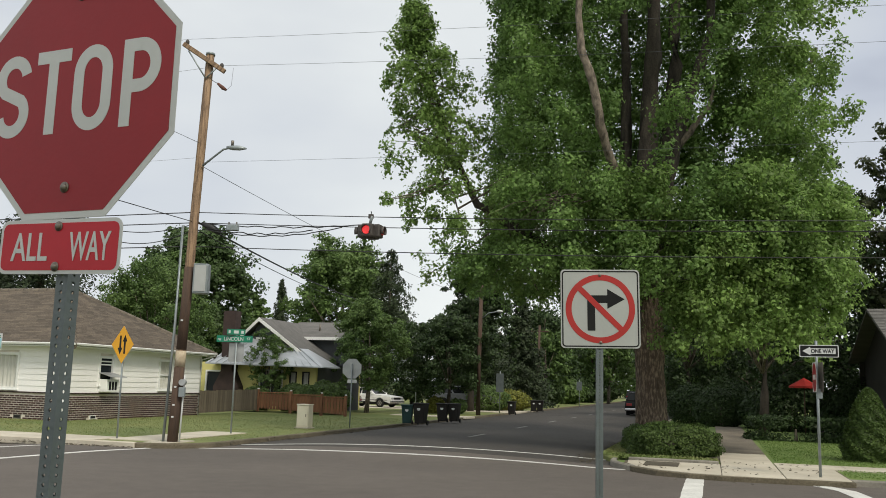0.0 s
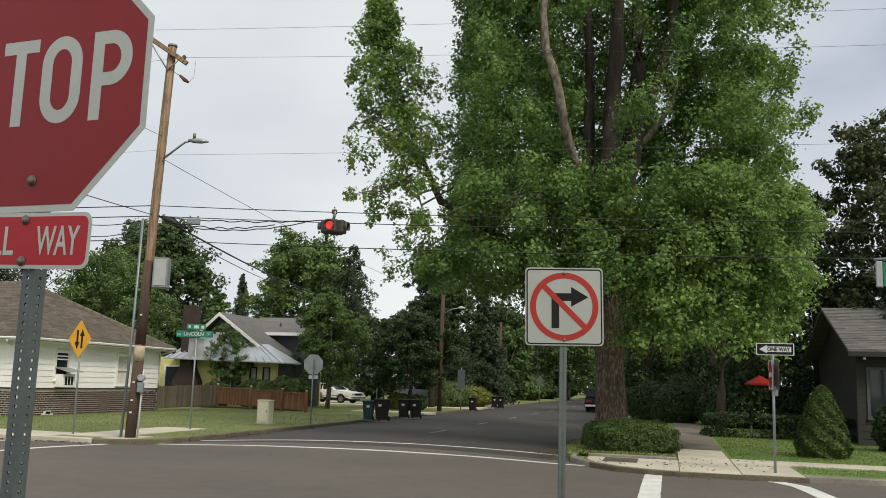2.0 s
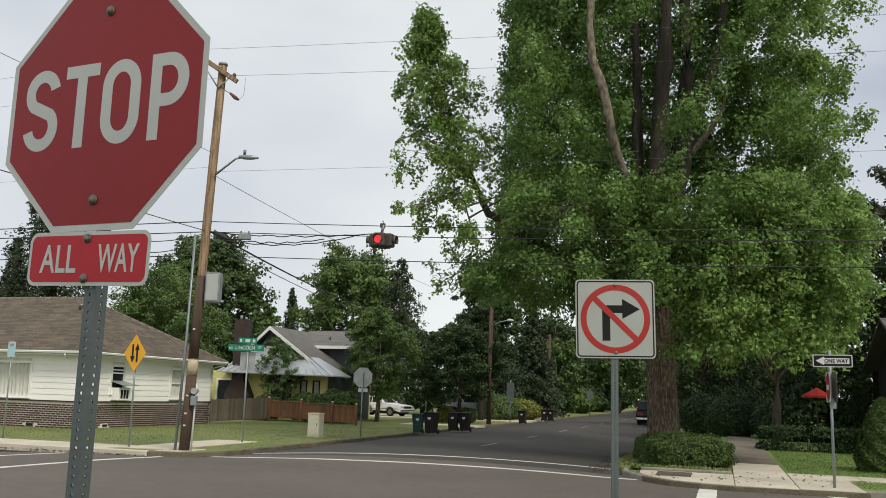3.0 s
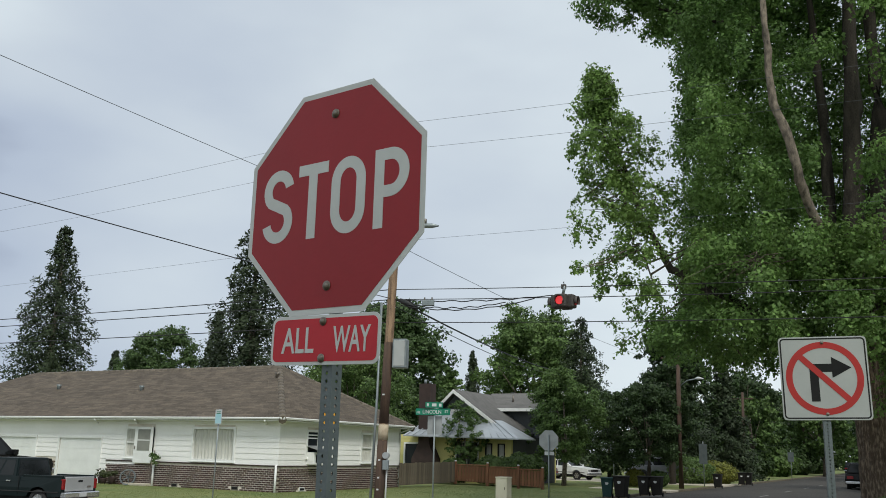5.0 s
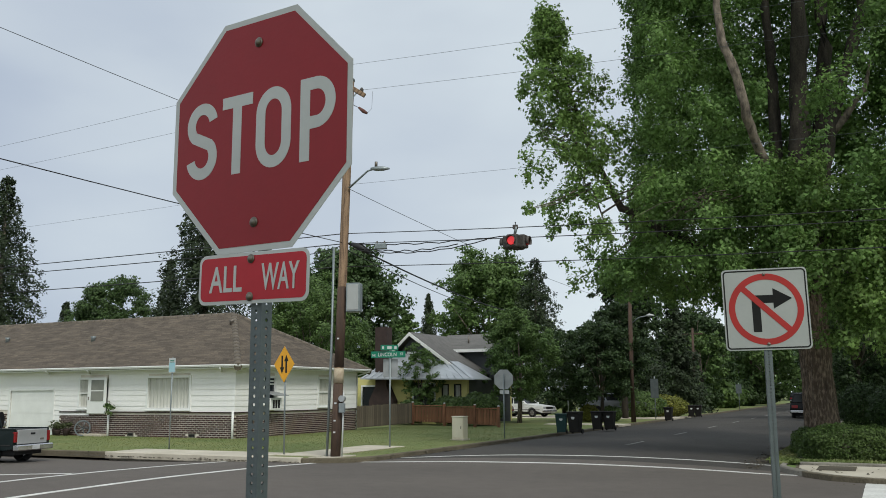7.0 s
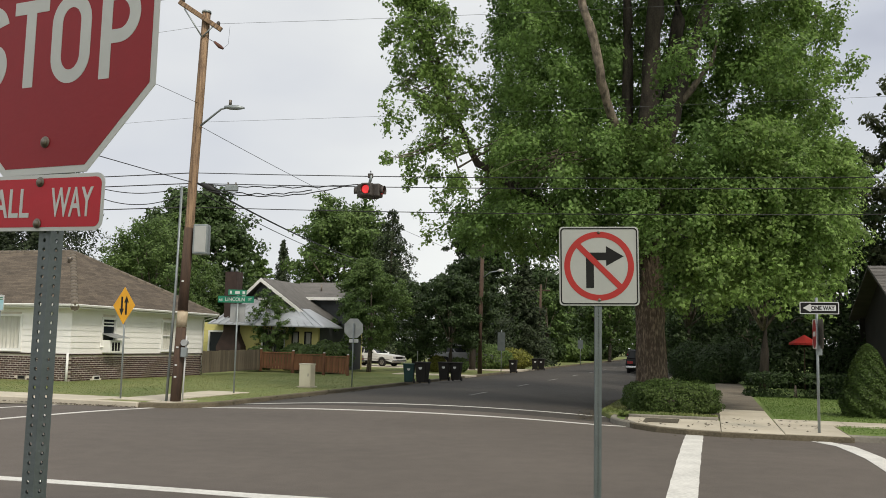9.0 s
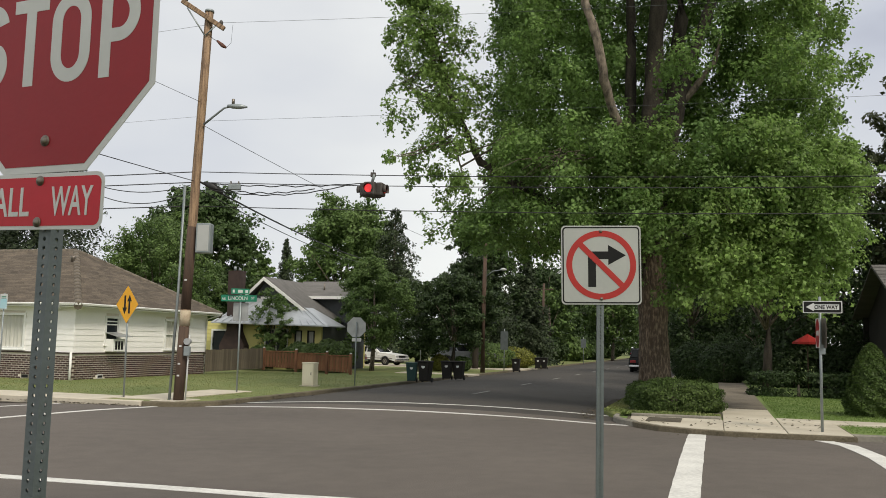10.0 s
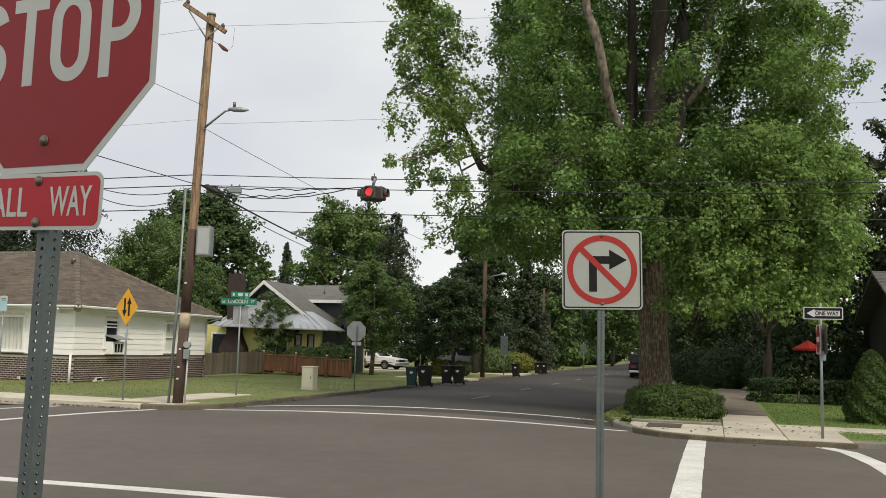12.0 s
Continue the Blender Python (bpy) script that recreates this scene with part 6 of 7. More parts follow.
    gutter(h, (left - ov, -ov, ez - 0.0), (ov, -ov, ez - 0.0))
    gutter(h, (ov, -ov, ez - 0.0), (ov, depth + ov, ez - 0.0))
    for x in (-0.35, -7.2, -9.6, -16.9, -21.5):
        part("downspout", pipe([(x, -0.5, 2.74), (x - 0.1, -0.35, 2.68), (x - 0.3, -0.06, 2.62)], [0.04] * 3, 6), TRIM, h)
    part("downspout", pipe([(-0.03, -0.07, 1.1), (-0.03, -0.07, 0.02)], [0.045] * 2, 8), TRIM, h, "white downspout")
    part("downspout", pipe([(-6.35, -0.07, 0.98), (-6.35, -0.07, 0.0)], [0.045] * 2, 8), TRIM, h, "white downspout")
    part("downspout", pipe([(0.5, depth + 0.3, 2.76), (0.06, depth - 0.1, 2.55), (0.06, depth - 0.1, 0.0)], [0.04] * 3, 8), TRIM, h, "white downspout")
    # air conditioner in the side window
    ac = part("air_conditioner", box(1.72, 2.45, -0.36, 0.04, 1.12, 1.6, 0.02), TRIM, h, "white window air conditioner", side)
    for k in range(3):
        part("ac_grille", box(1.86 + 0.17 * k, 1.98 + 0.17 * k, -0.367, -0.357, 1.2, 1.52), SIGN_BLACK, ac)
    bm = bmesh.new()
    v = [bm.verts.new(p) for p in ((1.65, 0.0, 1.86), (2.5, 0.0, 1.86), (2.6, -0.6, 1.7), (1.65, -0.6, 1.7), (1.65, 0.0, 1.84), (2.5, 0.0, 1.84), (2.6, -0.6, 1.68), (1.65, -0.6, 1.68))]
    for f in ((0, 1, 2, 3), (7, 6, 5, 4), (0, 4, 5, 1), (1, 5, 6, 2), (2, 6, 7, 3), (3, 7, 4, 0)):
        bm.faces.new([v[i] for i in f])
    part("ac_awning", bm, SIGN_BACK, ac, "sloping white cover over the air conditioner")


white_house()

# the wing further along, and a darker roof behind it
w = thing("house_wing", S(-46.6, 27.0, 0.0), "white house wing with a brown roof", "house")
part("wall", box(-14, 0, 0.0, 8.0, -0.1, 2.8), SIDING, w)
bm = bmesh.new()
roof_plane(bm, [(-14.5, -0.5, 2.87), (0.5, -0.5, 2.87), (3.3, 4, 4.75), (-11, 4, 4.75)])
roof_plane(bm, [(0.5, 8.5, 2.87), (-14.5, 8.5, 2.87), (-11, 4, 4.75), (3.3, 4, 4.75)])
part("roof", bm, ROOF, w)
part("chimney", box(-9.1, -8.68, 5.0, 5.45, 4.0, 6.55, 0.02), CHIMNEY_RED, w, "red brick chimney")
gutter(w, (-14.5, -0.5, 2.86), (0.5, -0.5, 2.86))

# pots and a hanging plant by the door
for u, v, r, hh in ((-30.2, 26.9, 0.16, 0.3), (-30.6, 26.8, 0.13, 0.25), (-30.9, 26.95, 0.15, 0.3)):
    t = thing("flower_pot", S(u, v, 0.1), "dark flower pot with red and green plants", "flower pot", "pots by the garage")
    part("pot", pipe([(0, 0, 0), (0, 0, hh * 0.8), (0, 0, hh)], [r * 0.7, r, r * 1.08], 12), CHIMNEY, t)
    rg = np.random.default_rng(int(hh * 1000 + r * 100))
    pp, nn = clumps([(0, 0, hh + 0.15)], [0.28], 1600, rg)
    leaves("plant", pp, nn, 0.09, LEAF_OLIVE, t, rg)["kind"] = "stuff"
t = thing("wagon_wheel_ornament", S(-29.35, 26.95, 0.42), "weathered grey wagon wheel leaning on the brick wall", "garden ornament")
part("rim", ring(0.27, 0.32, 0.05, 28), POST, t, m=pose(0, 0, 0, 80, 0, 35))
for k in range(5):
    part("spoke", tube((0, 0, 0), (0.29 * math.cos(k * 1.257), 0.29 * math.sin(k * 1.257), 0), 0.02), POST, t, m=pose(0, 0, 0, 80, 0, 35))
t = thing("hanging_plant", S(-28.0, 27.0, 1.2), "grey-green hanging plant on a bracket", "plant")
part("bracket", pipe([(-0.25, 0.28, 0.1), (-0.15, 0.1, 0.3), (0, 0, 0.28)], [0.015] * 3, 6), BOLT, t)
rg = np.random.default_rng(5)
pp, nn = clumps([(0, 0, 0.1), (0, 0, -0.15)], [0.24, 0.18], 2200, rg)
leaves("foliage", pp, nn, 0.08, LEAF_MID, t, rg)


# ---- the yellow house ----
def yellow_house():
    h = thing("yellow_house", S(-24.6, 44.5, 0.1), "small yellow house with a grey gable and pale metal porch roof", "house")
    ident = Matrix.Identity(4)
    x0, x1, top = -3.5, 4.5, 2.55
    holes = [(-2.1, -1.2, 0.75, 2.05), (1.2, 2.5, 0.85, 2.15), (3.0, 3.35, 1.2, 2.1), (3.75, 4.1, 1.2, 2.1)]
    bm = bmesh.new()
    openings_wall(bm, x0, x1, -0.1, top, 0, 0.2, holes)
    part("front_wall", bm, YELLOW, h)
    lap_siding(h, x0, x1, 0.1, top, holes, ident, YELLOW, 0.22)
    part("end_wall", box(x1 - 0.2, x1, 0.2, 6.2, -0.1, top), GREY_SHAKE, h, "dark shingled end wall")
    part("end_wall", box(x0, x0 + 0.2, 0.2, 6.2, -0.1, top), YELLOW, h)
    part("back_wall", box(x0, x1, 6.2, 6.4, -0.1, top), YELLOW, h)
    window(h, -2.1, -1.2, 0.75, 2.05, ident)
    window(h, 1.2, 2.5, 0.85, 2.15, ident, None, "v")
    for x in (3.0, 3.75):
        window(h, x, x + 0.35, 1.2, 2.1, ident, CURTAIN, frame_mat=SIGN_BLACK, w=0.04)
    bm = bmesh.new()
    roof_plane(bm, [(-1.6, -1.1, 2.5), (5.4, -1.1, 2.4), (3.2, 0.7, 3.4), (0.0, 0.7, 3.95)], 0.06)
    roof_plane(bm, [(5.4, -1.1, 2.4), (5.4, 1.2, 2.4), (3.4, 1.2, 3.4), (3.2, 0.7, 3.4)], 0.06)
    roof_plane(bm, [(-1.6, 6, 2.5), (-1.6, -1.1, 2.5), (0.0, 0.7, 3.95), (0.0, 6, 3.95)], 0.06)
    pr = part("porch_roof", bm, METAL_ROOF, h, "pale grey standing-seam metal roof")
    for k in range(16):
        q = (k + 0.5) / 16
        a, b = Vector((-1.6, -1.1, 2.52)).lerp(Vector((5.4, -1.1, 2.42)), q), Vector((0.0, 0.7, 3.97)).lerp(Vector((3.2, 0.7, 3.42)), q)
        part("seam", tube(a, b, 0.018, 0.018, 5), METAL_ROOF, pr)
    gx0, gx1, gy, ax, az = -0.9, 3.6, 1.0, 0.72, 4.98
    part("gable", prism([(gx0, 3.0), (gx1, 2.6), (ax, az)], 0.15), GREY_SHAKE, h, "dark grey shingled gable", pose(0, gy, 0, 90))
    part("gable_window", box(0.35, 1.1, gy - 0.19, gy - 0.14, 3.3, 4.0), TRIM, h, "small white gable window")
    bm = bmesh.new()
    roof_plane(bm, [(gx0 - 0.6, gy - 0.6, 3.1), (ax, gy - 0.6, az + 0.12), (ax, gy + 7, az + 0.12), (gx0 - 0.6, gy + 7, 3.1)])
    roof_plane(bm, [(ax, gy - 0.6, az + 0.12), (gx1 + 0.5, gy - 0.6, 2.75), (gx1 + 0.5, gy + 7, 2.75), (ax, gy + 7, az + 0.12)])
    part("roof", bm, ROOF_GREY, h, "grey shingle gable roof")
    for a, b in (((gx0 - 0.65, gy - 0.66, 3.02), (ax, gy - 0.66, az + 0.1)), ((ax, gy - 0.66, az + 0.1), (gx1 + 0.55, gy - 0.66, 2.7))):
        a, b = Vector(a), Vector(b)
        up, bk = Vector((0, 0, 0.2)), Vector((0, 0.06, 0))
        bm = bmesh.new()
        v = [bm.verts.new(p) for p in (a, b, b - up, a - up, a + bk, b + bk, b - up + bk, a - up + bk)]
        for f in ((3, 2, 1, 0), (4, 5, 6, 7), (0, 1, 5, 4), (2, 3, 7, 6)):
            bm.faces.new([v[i] for i in f])
        part("bargeboard", bm, TRIM, h, "white bargeboard")
    part("upper_wall", box(1.6, 4.7, 4.0, 7.4, 2.5, 4.3), GREY_SHAKE, h, "dark grey shingled upper wall")
    bm = bmesh.new()
    roof_plane(bm, [(0.6, 3.5, 4.2), (5.2, 3.5, 4.2), (5.2, 5.7, 5.2), (0.6, 5.7, 5.2)])
    roof_plane(bm, [(5.2, 7.9, 4.2), (0.6, 7.9, 4.2), (0.6, 5.7, 5.2), (5.2, 5.7, 5.2)])
    part("upper_roof", bm, ROOF_GREY, h, "grey shingle roof of the cross wing")
    part("upper_fascia", box(1.4, 5.2, 3.44, 3.5, 4.02, 4.2), TRIM, h)
    for a, b in (((5.23, 3.4, 4.16), (5.23, 5.7, 5.2)), ((5.23, 5.7, 5.2), (5.23, 8.0, 4.16))):
        part("bargeboard", tube(a, b, 0.08, 0.08, 4), TRIM, h, "white bargeboard")
    part("roof_vent", tube((2.6, 4.4, 4.55), (2.6, 4.4, 5.0), 0.05), BOLT, h)
    prof = [(-0.75, -0.1), (0.75, -0.1), (0.75, 1.25), (0.42, 1.9), (0.34, 2.1), (0.38, 5.35), (-0.38, 5.35), (-0.34, 2.1), (-0.42, 1.9), (-0.75, 1.25)]
    part("chimney", prism(prof, 0.6), CHIMNEY, h, "dark brick chimney with a broad foot", pose(-0.55, -0.02, 0, 90))
    part("chimney_pot", tube((-0.7, -0.3, 5.35), (-0.7, -0.3, 5.6), 0.08), STEEL, h)
    part("chimney_pot", tube((-0.4, -0.3, 5.35), (-0.4, -0.3, 5.5), 0.07), STEEL, h)


yellow_house()


# ---- fences ----
def picket_run(t, a, b, h, material, w=0.14, z=0.1, uneven=0.02):
    a, b = Vector(a), Vector(b)
    n = max(1, int((b - a).length / (w + 0.008)))
    ang = math.degrees(math.atan2(b.y - a.y, b.x - a.x))
    for k in range(n):
        p = a.lerp(b, (k + 0.5) / n)
        hh = h + random.uniform(-uneven, uneven)
        part("picket", box(-w / 2, w / 2, -0.01, 0.01, 0, hh, 0.003), material, t, "", pose(p.x, p.y, p.z + z, 0, 0, ang))
    for q in (0.25, 0.8):
        mid = (a + b) / 2
        part("rail", box(-(b - a).length / 2, (b - a).length / 2, 0.012, 0.05, h * q - 0.04, h * q + 0.04), material, t, "", pose(mid.x, mid.y, mid.z + z, 0, 0, ang))


grey_fence = thing("grey_wooden_fence", S(0, 0, 0.1), "weathered grey-brown board fence beside the house", "fence")
picket_run(grey_fence, (-21.8, 35.9, 0.0), (-21.0, 39.9, 0.1), 0.98, FENCE_GREY)
red_fence = thing("cedar_fence", S(0, 0, 0.1), "new reddish cedar board fence with capped posts", "fence")
RF = [(-21.0, 39.9, 0.18), (-19.4, 40.2, 0.12), (-17.9, 40.5, 0.05), (-16.75, 40.75, -0.02)]
for a, b in zip(RF, RF[1:]):
    picket_run(red_fence, a, b, 0.76, FENCE_RED, 0.13, uneven=0.0)
    mid = (Vector(a) + Vector(b)) / 2
    ln, ang = (Vector(b) - Vector(a)).length, math.degrees(math.atan2(b[1] - a[1], b[0] - a[0]))
    part("top_rail", box(-ln / 2, ln / 2, -0.05, 0.05, 0.77, 0.82, 0.005), FENCE_RED, red_fence, "", pose(mid.x, mid.y, mid.z + 0.1, 0, 0, ang))
for a in RF:
    po = part("fence_post", box(-0.06, 0.06, -0.06, 0.06, -0.1, 0.96, 0.006), FENCE_RED, red_fence, "", pose(a[0], a[1] - 0.02, a[2] + 0.05))
    part("post_cap", box(-0.05, 0.05, -0.05, 0.05, 0.96, 1.02, 0.02), SIGN_WHITE, po, "pale post cap")

# ---- street furniture on the verge ----
t = thing("utility_cabinet", S(-13.55, 29.4, 0.1), "cream metal utility cabinet on a concrete pad", "utility cabinet")
part("pad", box(-0.27, 0.27, -0.27, 0.27, -0.1, 0.05, 0.01), CONCRETE, t)
part("body", box(-0.22, 0.22, -0.2, 0.2, 0.05, 0.8, 0.015), CABINET, t)
part("door", box(-0.19, 0.19, -0.213, -0.201, 0.1, 0.72, 0.005), CABINET, t)
part("lid", box(-0.235, 0.235, -0.22, 0.22, 0.8, 0.84, 0.01), CABINET, t)
part("handle", box(0.12, 0.15, -0.228, -0.213, 0.4, 0.5, 0.004), BOLT, t)


def wheelie_bin(u, v, material, rz, label, k=1.0):
    t = thing("wheelie_bin", S(u, v, 0.1, rz), label, "bin", "bins at the kerb")
    bm = bmesh.new()
    lo, hi = [(-0.2, -0.22), (0.2, -0.22), (0.2, 0.2), (-0.2, 0.2)], [(-0.27, -0.3), (0.27, -0.3), (0.27, 0.27), (-0.27, 0.27)]
    a, b = [bm.verts.new((x, y, 0.06)) for x, y in lo], [bm.verts.new((x, y, 0.86)) for x, y in hi]
    bm.faces.new(a[::-1]), bm.faces.new(b)
    for i in range(4):
        bm.faces.new((a[i], a[(i + 1) % 4], b[(i + 1) % 4], b[i]))
    bmesh.ops.bevel(bm, geom=bm.edges[:], offset=0.03, segments=2, affect="EDGES", profile=0.5)
    part("body", bm, material, t)
    part("lid", box(-0.29, 0.29, -0.34, 0.3, 0.86, 0.93, 0.03, seg=2), material, t)
    part("handle", tube((-0.22, 0.34, 0.86), (0.22, 0.34, 0.86), 0.018), material, t)
    for x in (-0.22, 0.22):
        part("wheel", tube((x - 0.03, 0.24, 0.09), (x + 0.03, 0.24, 0.09), 0.1, 0.1, 14), TYRE, t)
    part("badge", tube((0, -0.285, 0.68), (0, -0.272, 0.68), 0.08, 0.08, 16), SIGN_WHITE, t, "pale round badge", pose(0, 0.0, 0))
    t.scale = (k, k, k)


wheelie_bin(-11.85, 35.6, PLASTIC_GREEN, 12, "dark green wheelie bin at the kerb", 0.86)
wheelie_bin(-11.3, 35.7, PLASTIC, -4, "black wheelie bin at the kerb", 0.95)
wheelie_bin(-11.35, 39.0, PLASTIC, 8, "black wheelie bin further along the kerb", 0.9)
wheelie_bin(-10.85, 39.2, PLASTIC, 0, "black wheelie bin further along the kerb", 0.9)
wheelie_bin(-11.2, 53.0, PLASTIC, 0, "black wheelie bin far along the kerb", 0.85)
wheelie_bin(-11.4, 61.0, PLASTIC, 10, "dark bin far along the kerb", 0.85)
wheelie_bin(-11.0, 61.2, PLASTIC, 4, "dark bin far along the kerb", 0.85)

# ---- shrubs and hedges ----
shrub(-0.8, 23.9, 0.1, 1.12, 0.85, 0.85, LEAF_HEDGE, 81, "rounded green hedge at the corner bed", "hedge", 30000, 0.05, "dome", 8, "hedge")
shrub(-1.75, 26.0, 0.1, 0.5, 0.9, 0.7, LEAF_HEDGE, 82, "small green hedge beside the big tree trunk", "hedge", 10000, 0.05, "dome", 0, "hedge")
shrub(4.0, 25.6, 0.12, 0.8, 0.8, 1.84, LEAF_HEDGE, 83, "clipped cone-shaped evergreen shrub on the lawn", "shrub", 26000, 0.07, "cone", 0, "cone_shrub")
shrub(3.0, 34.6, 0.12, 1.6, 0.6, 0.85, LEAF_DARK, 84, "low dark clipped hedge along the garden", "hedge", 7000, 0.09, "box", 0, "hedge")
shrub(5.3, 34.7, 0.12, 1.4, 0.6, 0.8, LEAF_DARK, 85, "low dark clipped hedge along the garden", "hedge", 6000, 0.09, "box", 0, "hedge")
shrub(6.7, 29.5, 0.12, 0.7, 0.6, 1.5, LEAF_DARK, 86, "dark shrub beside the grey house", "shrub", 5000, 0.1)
for u, v, rx, hh, sd in ((-20.3, 42.6, 1.1, 1.35, 87), (-18.6, 42.6, 1.3, 1.5, 88), (-22.4, 42.2, 0.9, 1.1, 89)):
    shrub(u, v, 0.25, rx, 1.0, hh, LEAF_HEDGE, sd, "bushy green shrub behind the cedar fence", count=8000, size=0.12)
for u, v, rx, hh, mm, sd in ((-15.2, 50.5, 0.55, 0.9, LEAF_YELLOW, 90), (-14.2, 51.5, 0.6, 0.8, LEAF_MID, 91), (-13.2, 62, 1.4, 1.4, LEAF_YELLOW, 93), (-14.5, 60, 1.6, 1.7, LEAF_MID, 94)):
    shrub(u, v, 0.15, rx, rx, hh, mm, sd, "loose yellow-green shrub beside the driveway" if mm is LEAF_YELLOW else "loose green shrub beside the driveway", count=4500, size=0.13)

# Shrubs added to stand in for the dark shade deep in the garden.
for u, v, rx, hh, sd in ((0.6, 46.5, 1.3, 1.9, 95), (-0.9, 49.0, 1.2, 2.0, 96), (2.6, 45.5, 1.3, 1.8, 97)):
    shrub(u, v, 0.12, rx, 1.0, hh, LEAF_DARK, sd, "dark overgrown shrub added as shade deep in the garden", count=6000, size=0.11)

# More added shrubs, closing bright gaps where the garden lies in shade.
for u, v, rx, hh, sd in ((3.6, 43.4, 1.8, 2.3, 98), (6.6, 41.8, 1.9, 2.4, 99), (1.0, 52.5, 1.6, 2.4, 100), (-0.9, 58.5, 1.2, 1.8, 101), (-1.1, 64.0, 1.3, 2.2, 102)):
    shrub(u, v, 0.12, rx, 1.0, hh, LEAF_DARK, sd, "dark dense shrub added as shade behind the garden", count=7000, size=0.12)
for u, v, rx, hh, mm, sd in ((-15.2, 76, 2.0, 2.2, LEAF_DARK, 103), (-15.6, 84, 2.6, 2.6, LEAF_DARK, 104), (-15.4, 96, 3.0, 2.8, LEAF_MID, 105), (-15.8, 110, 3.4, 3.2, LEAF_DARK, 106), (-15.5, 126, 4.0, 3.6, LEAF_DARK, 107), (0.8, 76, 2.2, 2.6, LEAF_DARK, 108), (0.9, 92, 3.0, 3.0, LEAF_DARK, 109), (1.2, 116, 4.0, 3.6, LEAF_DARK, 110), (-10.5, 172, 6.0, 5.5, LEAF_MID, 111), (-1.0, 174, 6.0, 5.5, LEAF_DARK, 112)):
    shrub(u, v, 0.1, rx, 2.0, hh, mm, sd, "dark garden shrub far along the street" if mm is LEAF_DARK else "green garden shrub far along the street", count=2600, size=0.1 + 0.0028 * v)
rng = np.random.default_rng(79)
bm = prism([(-1.95, 22.3), (-2.3, 22.75), (-2.6, 23.8), (-2.62, 27.0), (-2.5, 40.0), (-2.05, 40.0), (-1.95, 27.0)], 0.2, bevel=0.04)
tagged(part("verge", bm, LAWN, None, "", S(0, 0, -0.06)), "narrow grass verge spilling over the kerb beside the hedge", "verge", kind="structure")
turf("grass", -2.58, -1.9, 22.9, 34.0, 5000, 80, z=0.135, size=0.05)
lu, lv = -2.62 - np.abs(rng.normal(0, 0.22, 900)), rng.uniform(21.6, 30.0, 900)
lp = np.stack([lu * CA + lv * SA, -lu * SA + lv * CA, np.array([road_z(a, b) for a, b in zip(lu, lv)]) + 0.012], 1)
tagged(leaves("leaf_litter", lp, np.tile([0, 0, 3.0], (900, 1)), 0.055, EARTH, None, rng), "brown leaf litter on the asphalt beside the verge", "leaf litter", kind="stuff")


# ---- the grey house across the lawn ----
def grey_house():
    h = thing("grey_house", S(6.18, 32.5, 0.1), "lap-sided house with walls darkened for tree shade and a grey shingle roof", "house")
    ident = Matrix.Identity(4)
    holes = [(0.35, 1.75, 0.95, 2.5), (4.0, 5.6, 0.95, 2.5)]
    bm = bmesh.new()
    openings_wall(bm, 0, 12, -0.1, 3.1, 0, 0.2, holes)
    part("front_wall", bm, WALL_SHADED, h)
    lap_siding(h, 0, 12, 0.0, 3.1, holes, ident, WALL_SHADED, 0.24)
    part("gable_wall", prism([(0, -0.1), (9, -0.1), (9, 3.1), (4.5, 4.82), (0, 3.1)], 0.2), WALL_SHADED, h, "", pose(0.2, 0, 0, 90, 0, 90) @ pose(0, 0, 0))
    part("end_wall", box(11.8, 12, 0.2, 9, -0.1, 3.1), WALL_SHADED, h)
    part("back_wall", box(0, 12, 9, 9.2, -0.1, 3.1), WALL_SHADED, h)
    part("corner_board", box(-0.03, 0.12, -0.04, 0.0, -0.1, 3.1), WALL_SHADED, h)
    window(h, 0.35, 1.75, 0.95, 2.5, ident, None, "v", frame_mat=GREY_SHAKE)
    window(h, 4.0, 5.6, 0.95, 2.5, ident, None, "v", frame_mat=GREY_SHAKE)
    bm = bmesh.new()
    e0, e1, r0, r1 = (-0.35, -0.55, 3.12), (12.4, -0.55, 3.12), (-0.35, 4.5, 4.92), (12.4, 4.5, 4.92)
    roof_plane(bm, [e0, e1, r1, r0])
    roof_plane(bm, [(12.4, 9.6, 3.12), (-0.35, 9.6, 3.12), r0, r1])
    rf = part("roof", bm, ROOF_GREY, h, "grey shingle gable roof")
    bm = bmesh.new()
    shingle_courses(bm, e0, e1, r0, r1, 0.2, 0.016)
    part("shingles", bm, ROOF_GREY, rf)["kind"] = "stuff"
    part("fascia", box(-0.35, 12.4, -0.6, -0.55, 2.9, 3.06), WALL_SHADED, h)
    part("lamp", pipe([(0.15, -0.5, 2.88), (0.15, -0.5, 2.8)], [0.04, 0.05], 8), SIGN_WHITE, h)


grey_house()

t = thing("garden_umbrella", S(3.85, 40.2, 0.1), "red garden umbrella under the dark trees", "umbrella")
part("pole", tube((0, 0, 0), (0, 0, 2.34), 0.025), WOOD_DARK, t)
bm, n = bmesh.new(), 8
apex = bm.verts.new((0, 0, 2.35))
rim = [bm.verts.new((0.6 * math.cos(2 * math.pi * k / n), 0.6 * math.sin(2 * math.pi * k / n), 2.0)) for k in range(n)]
low = [bm.verts.new((v.co.x, v.co.y, 1.92)) for v in rim]
for k in range(n):
    bm.faces.new((apex, rim[k], rim[(k + 1) % n]))
    bm.faces.new((rim[k], low[k], low[(k + 1) % n], rim[(k + 1) % n]))
cn = part("canopy", bm, UMBRELLA, t)
so = cn.modifiers.new("cloth", "SOLIDIFY")
so.thickness = 0.01


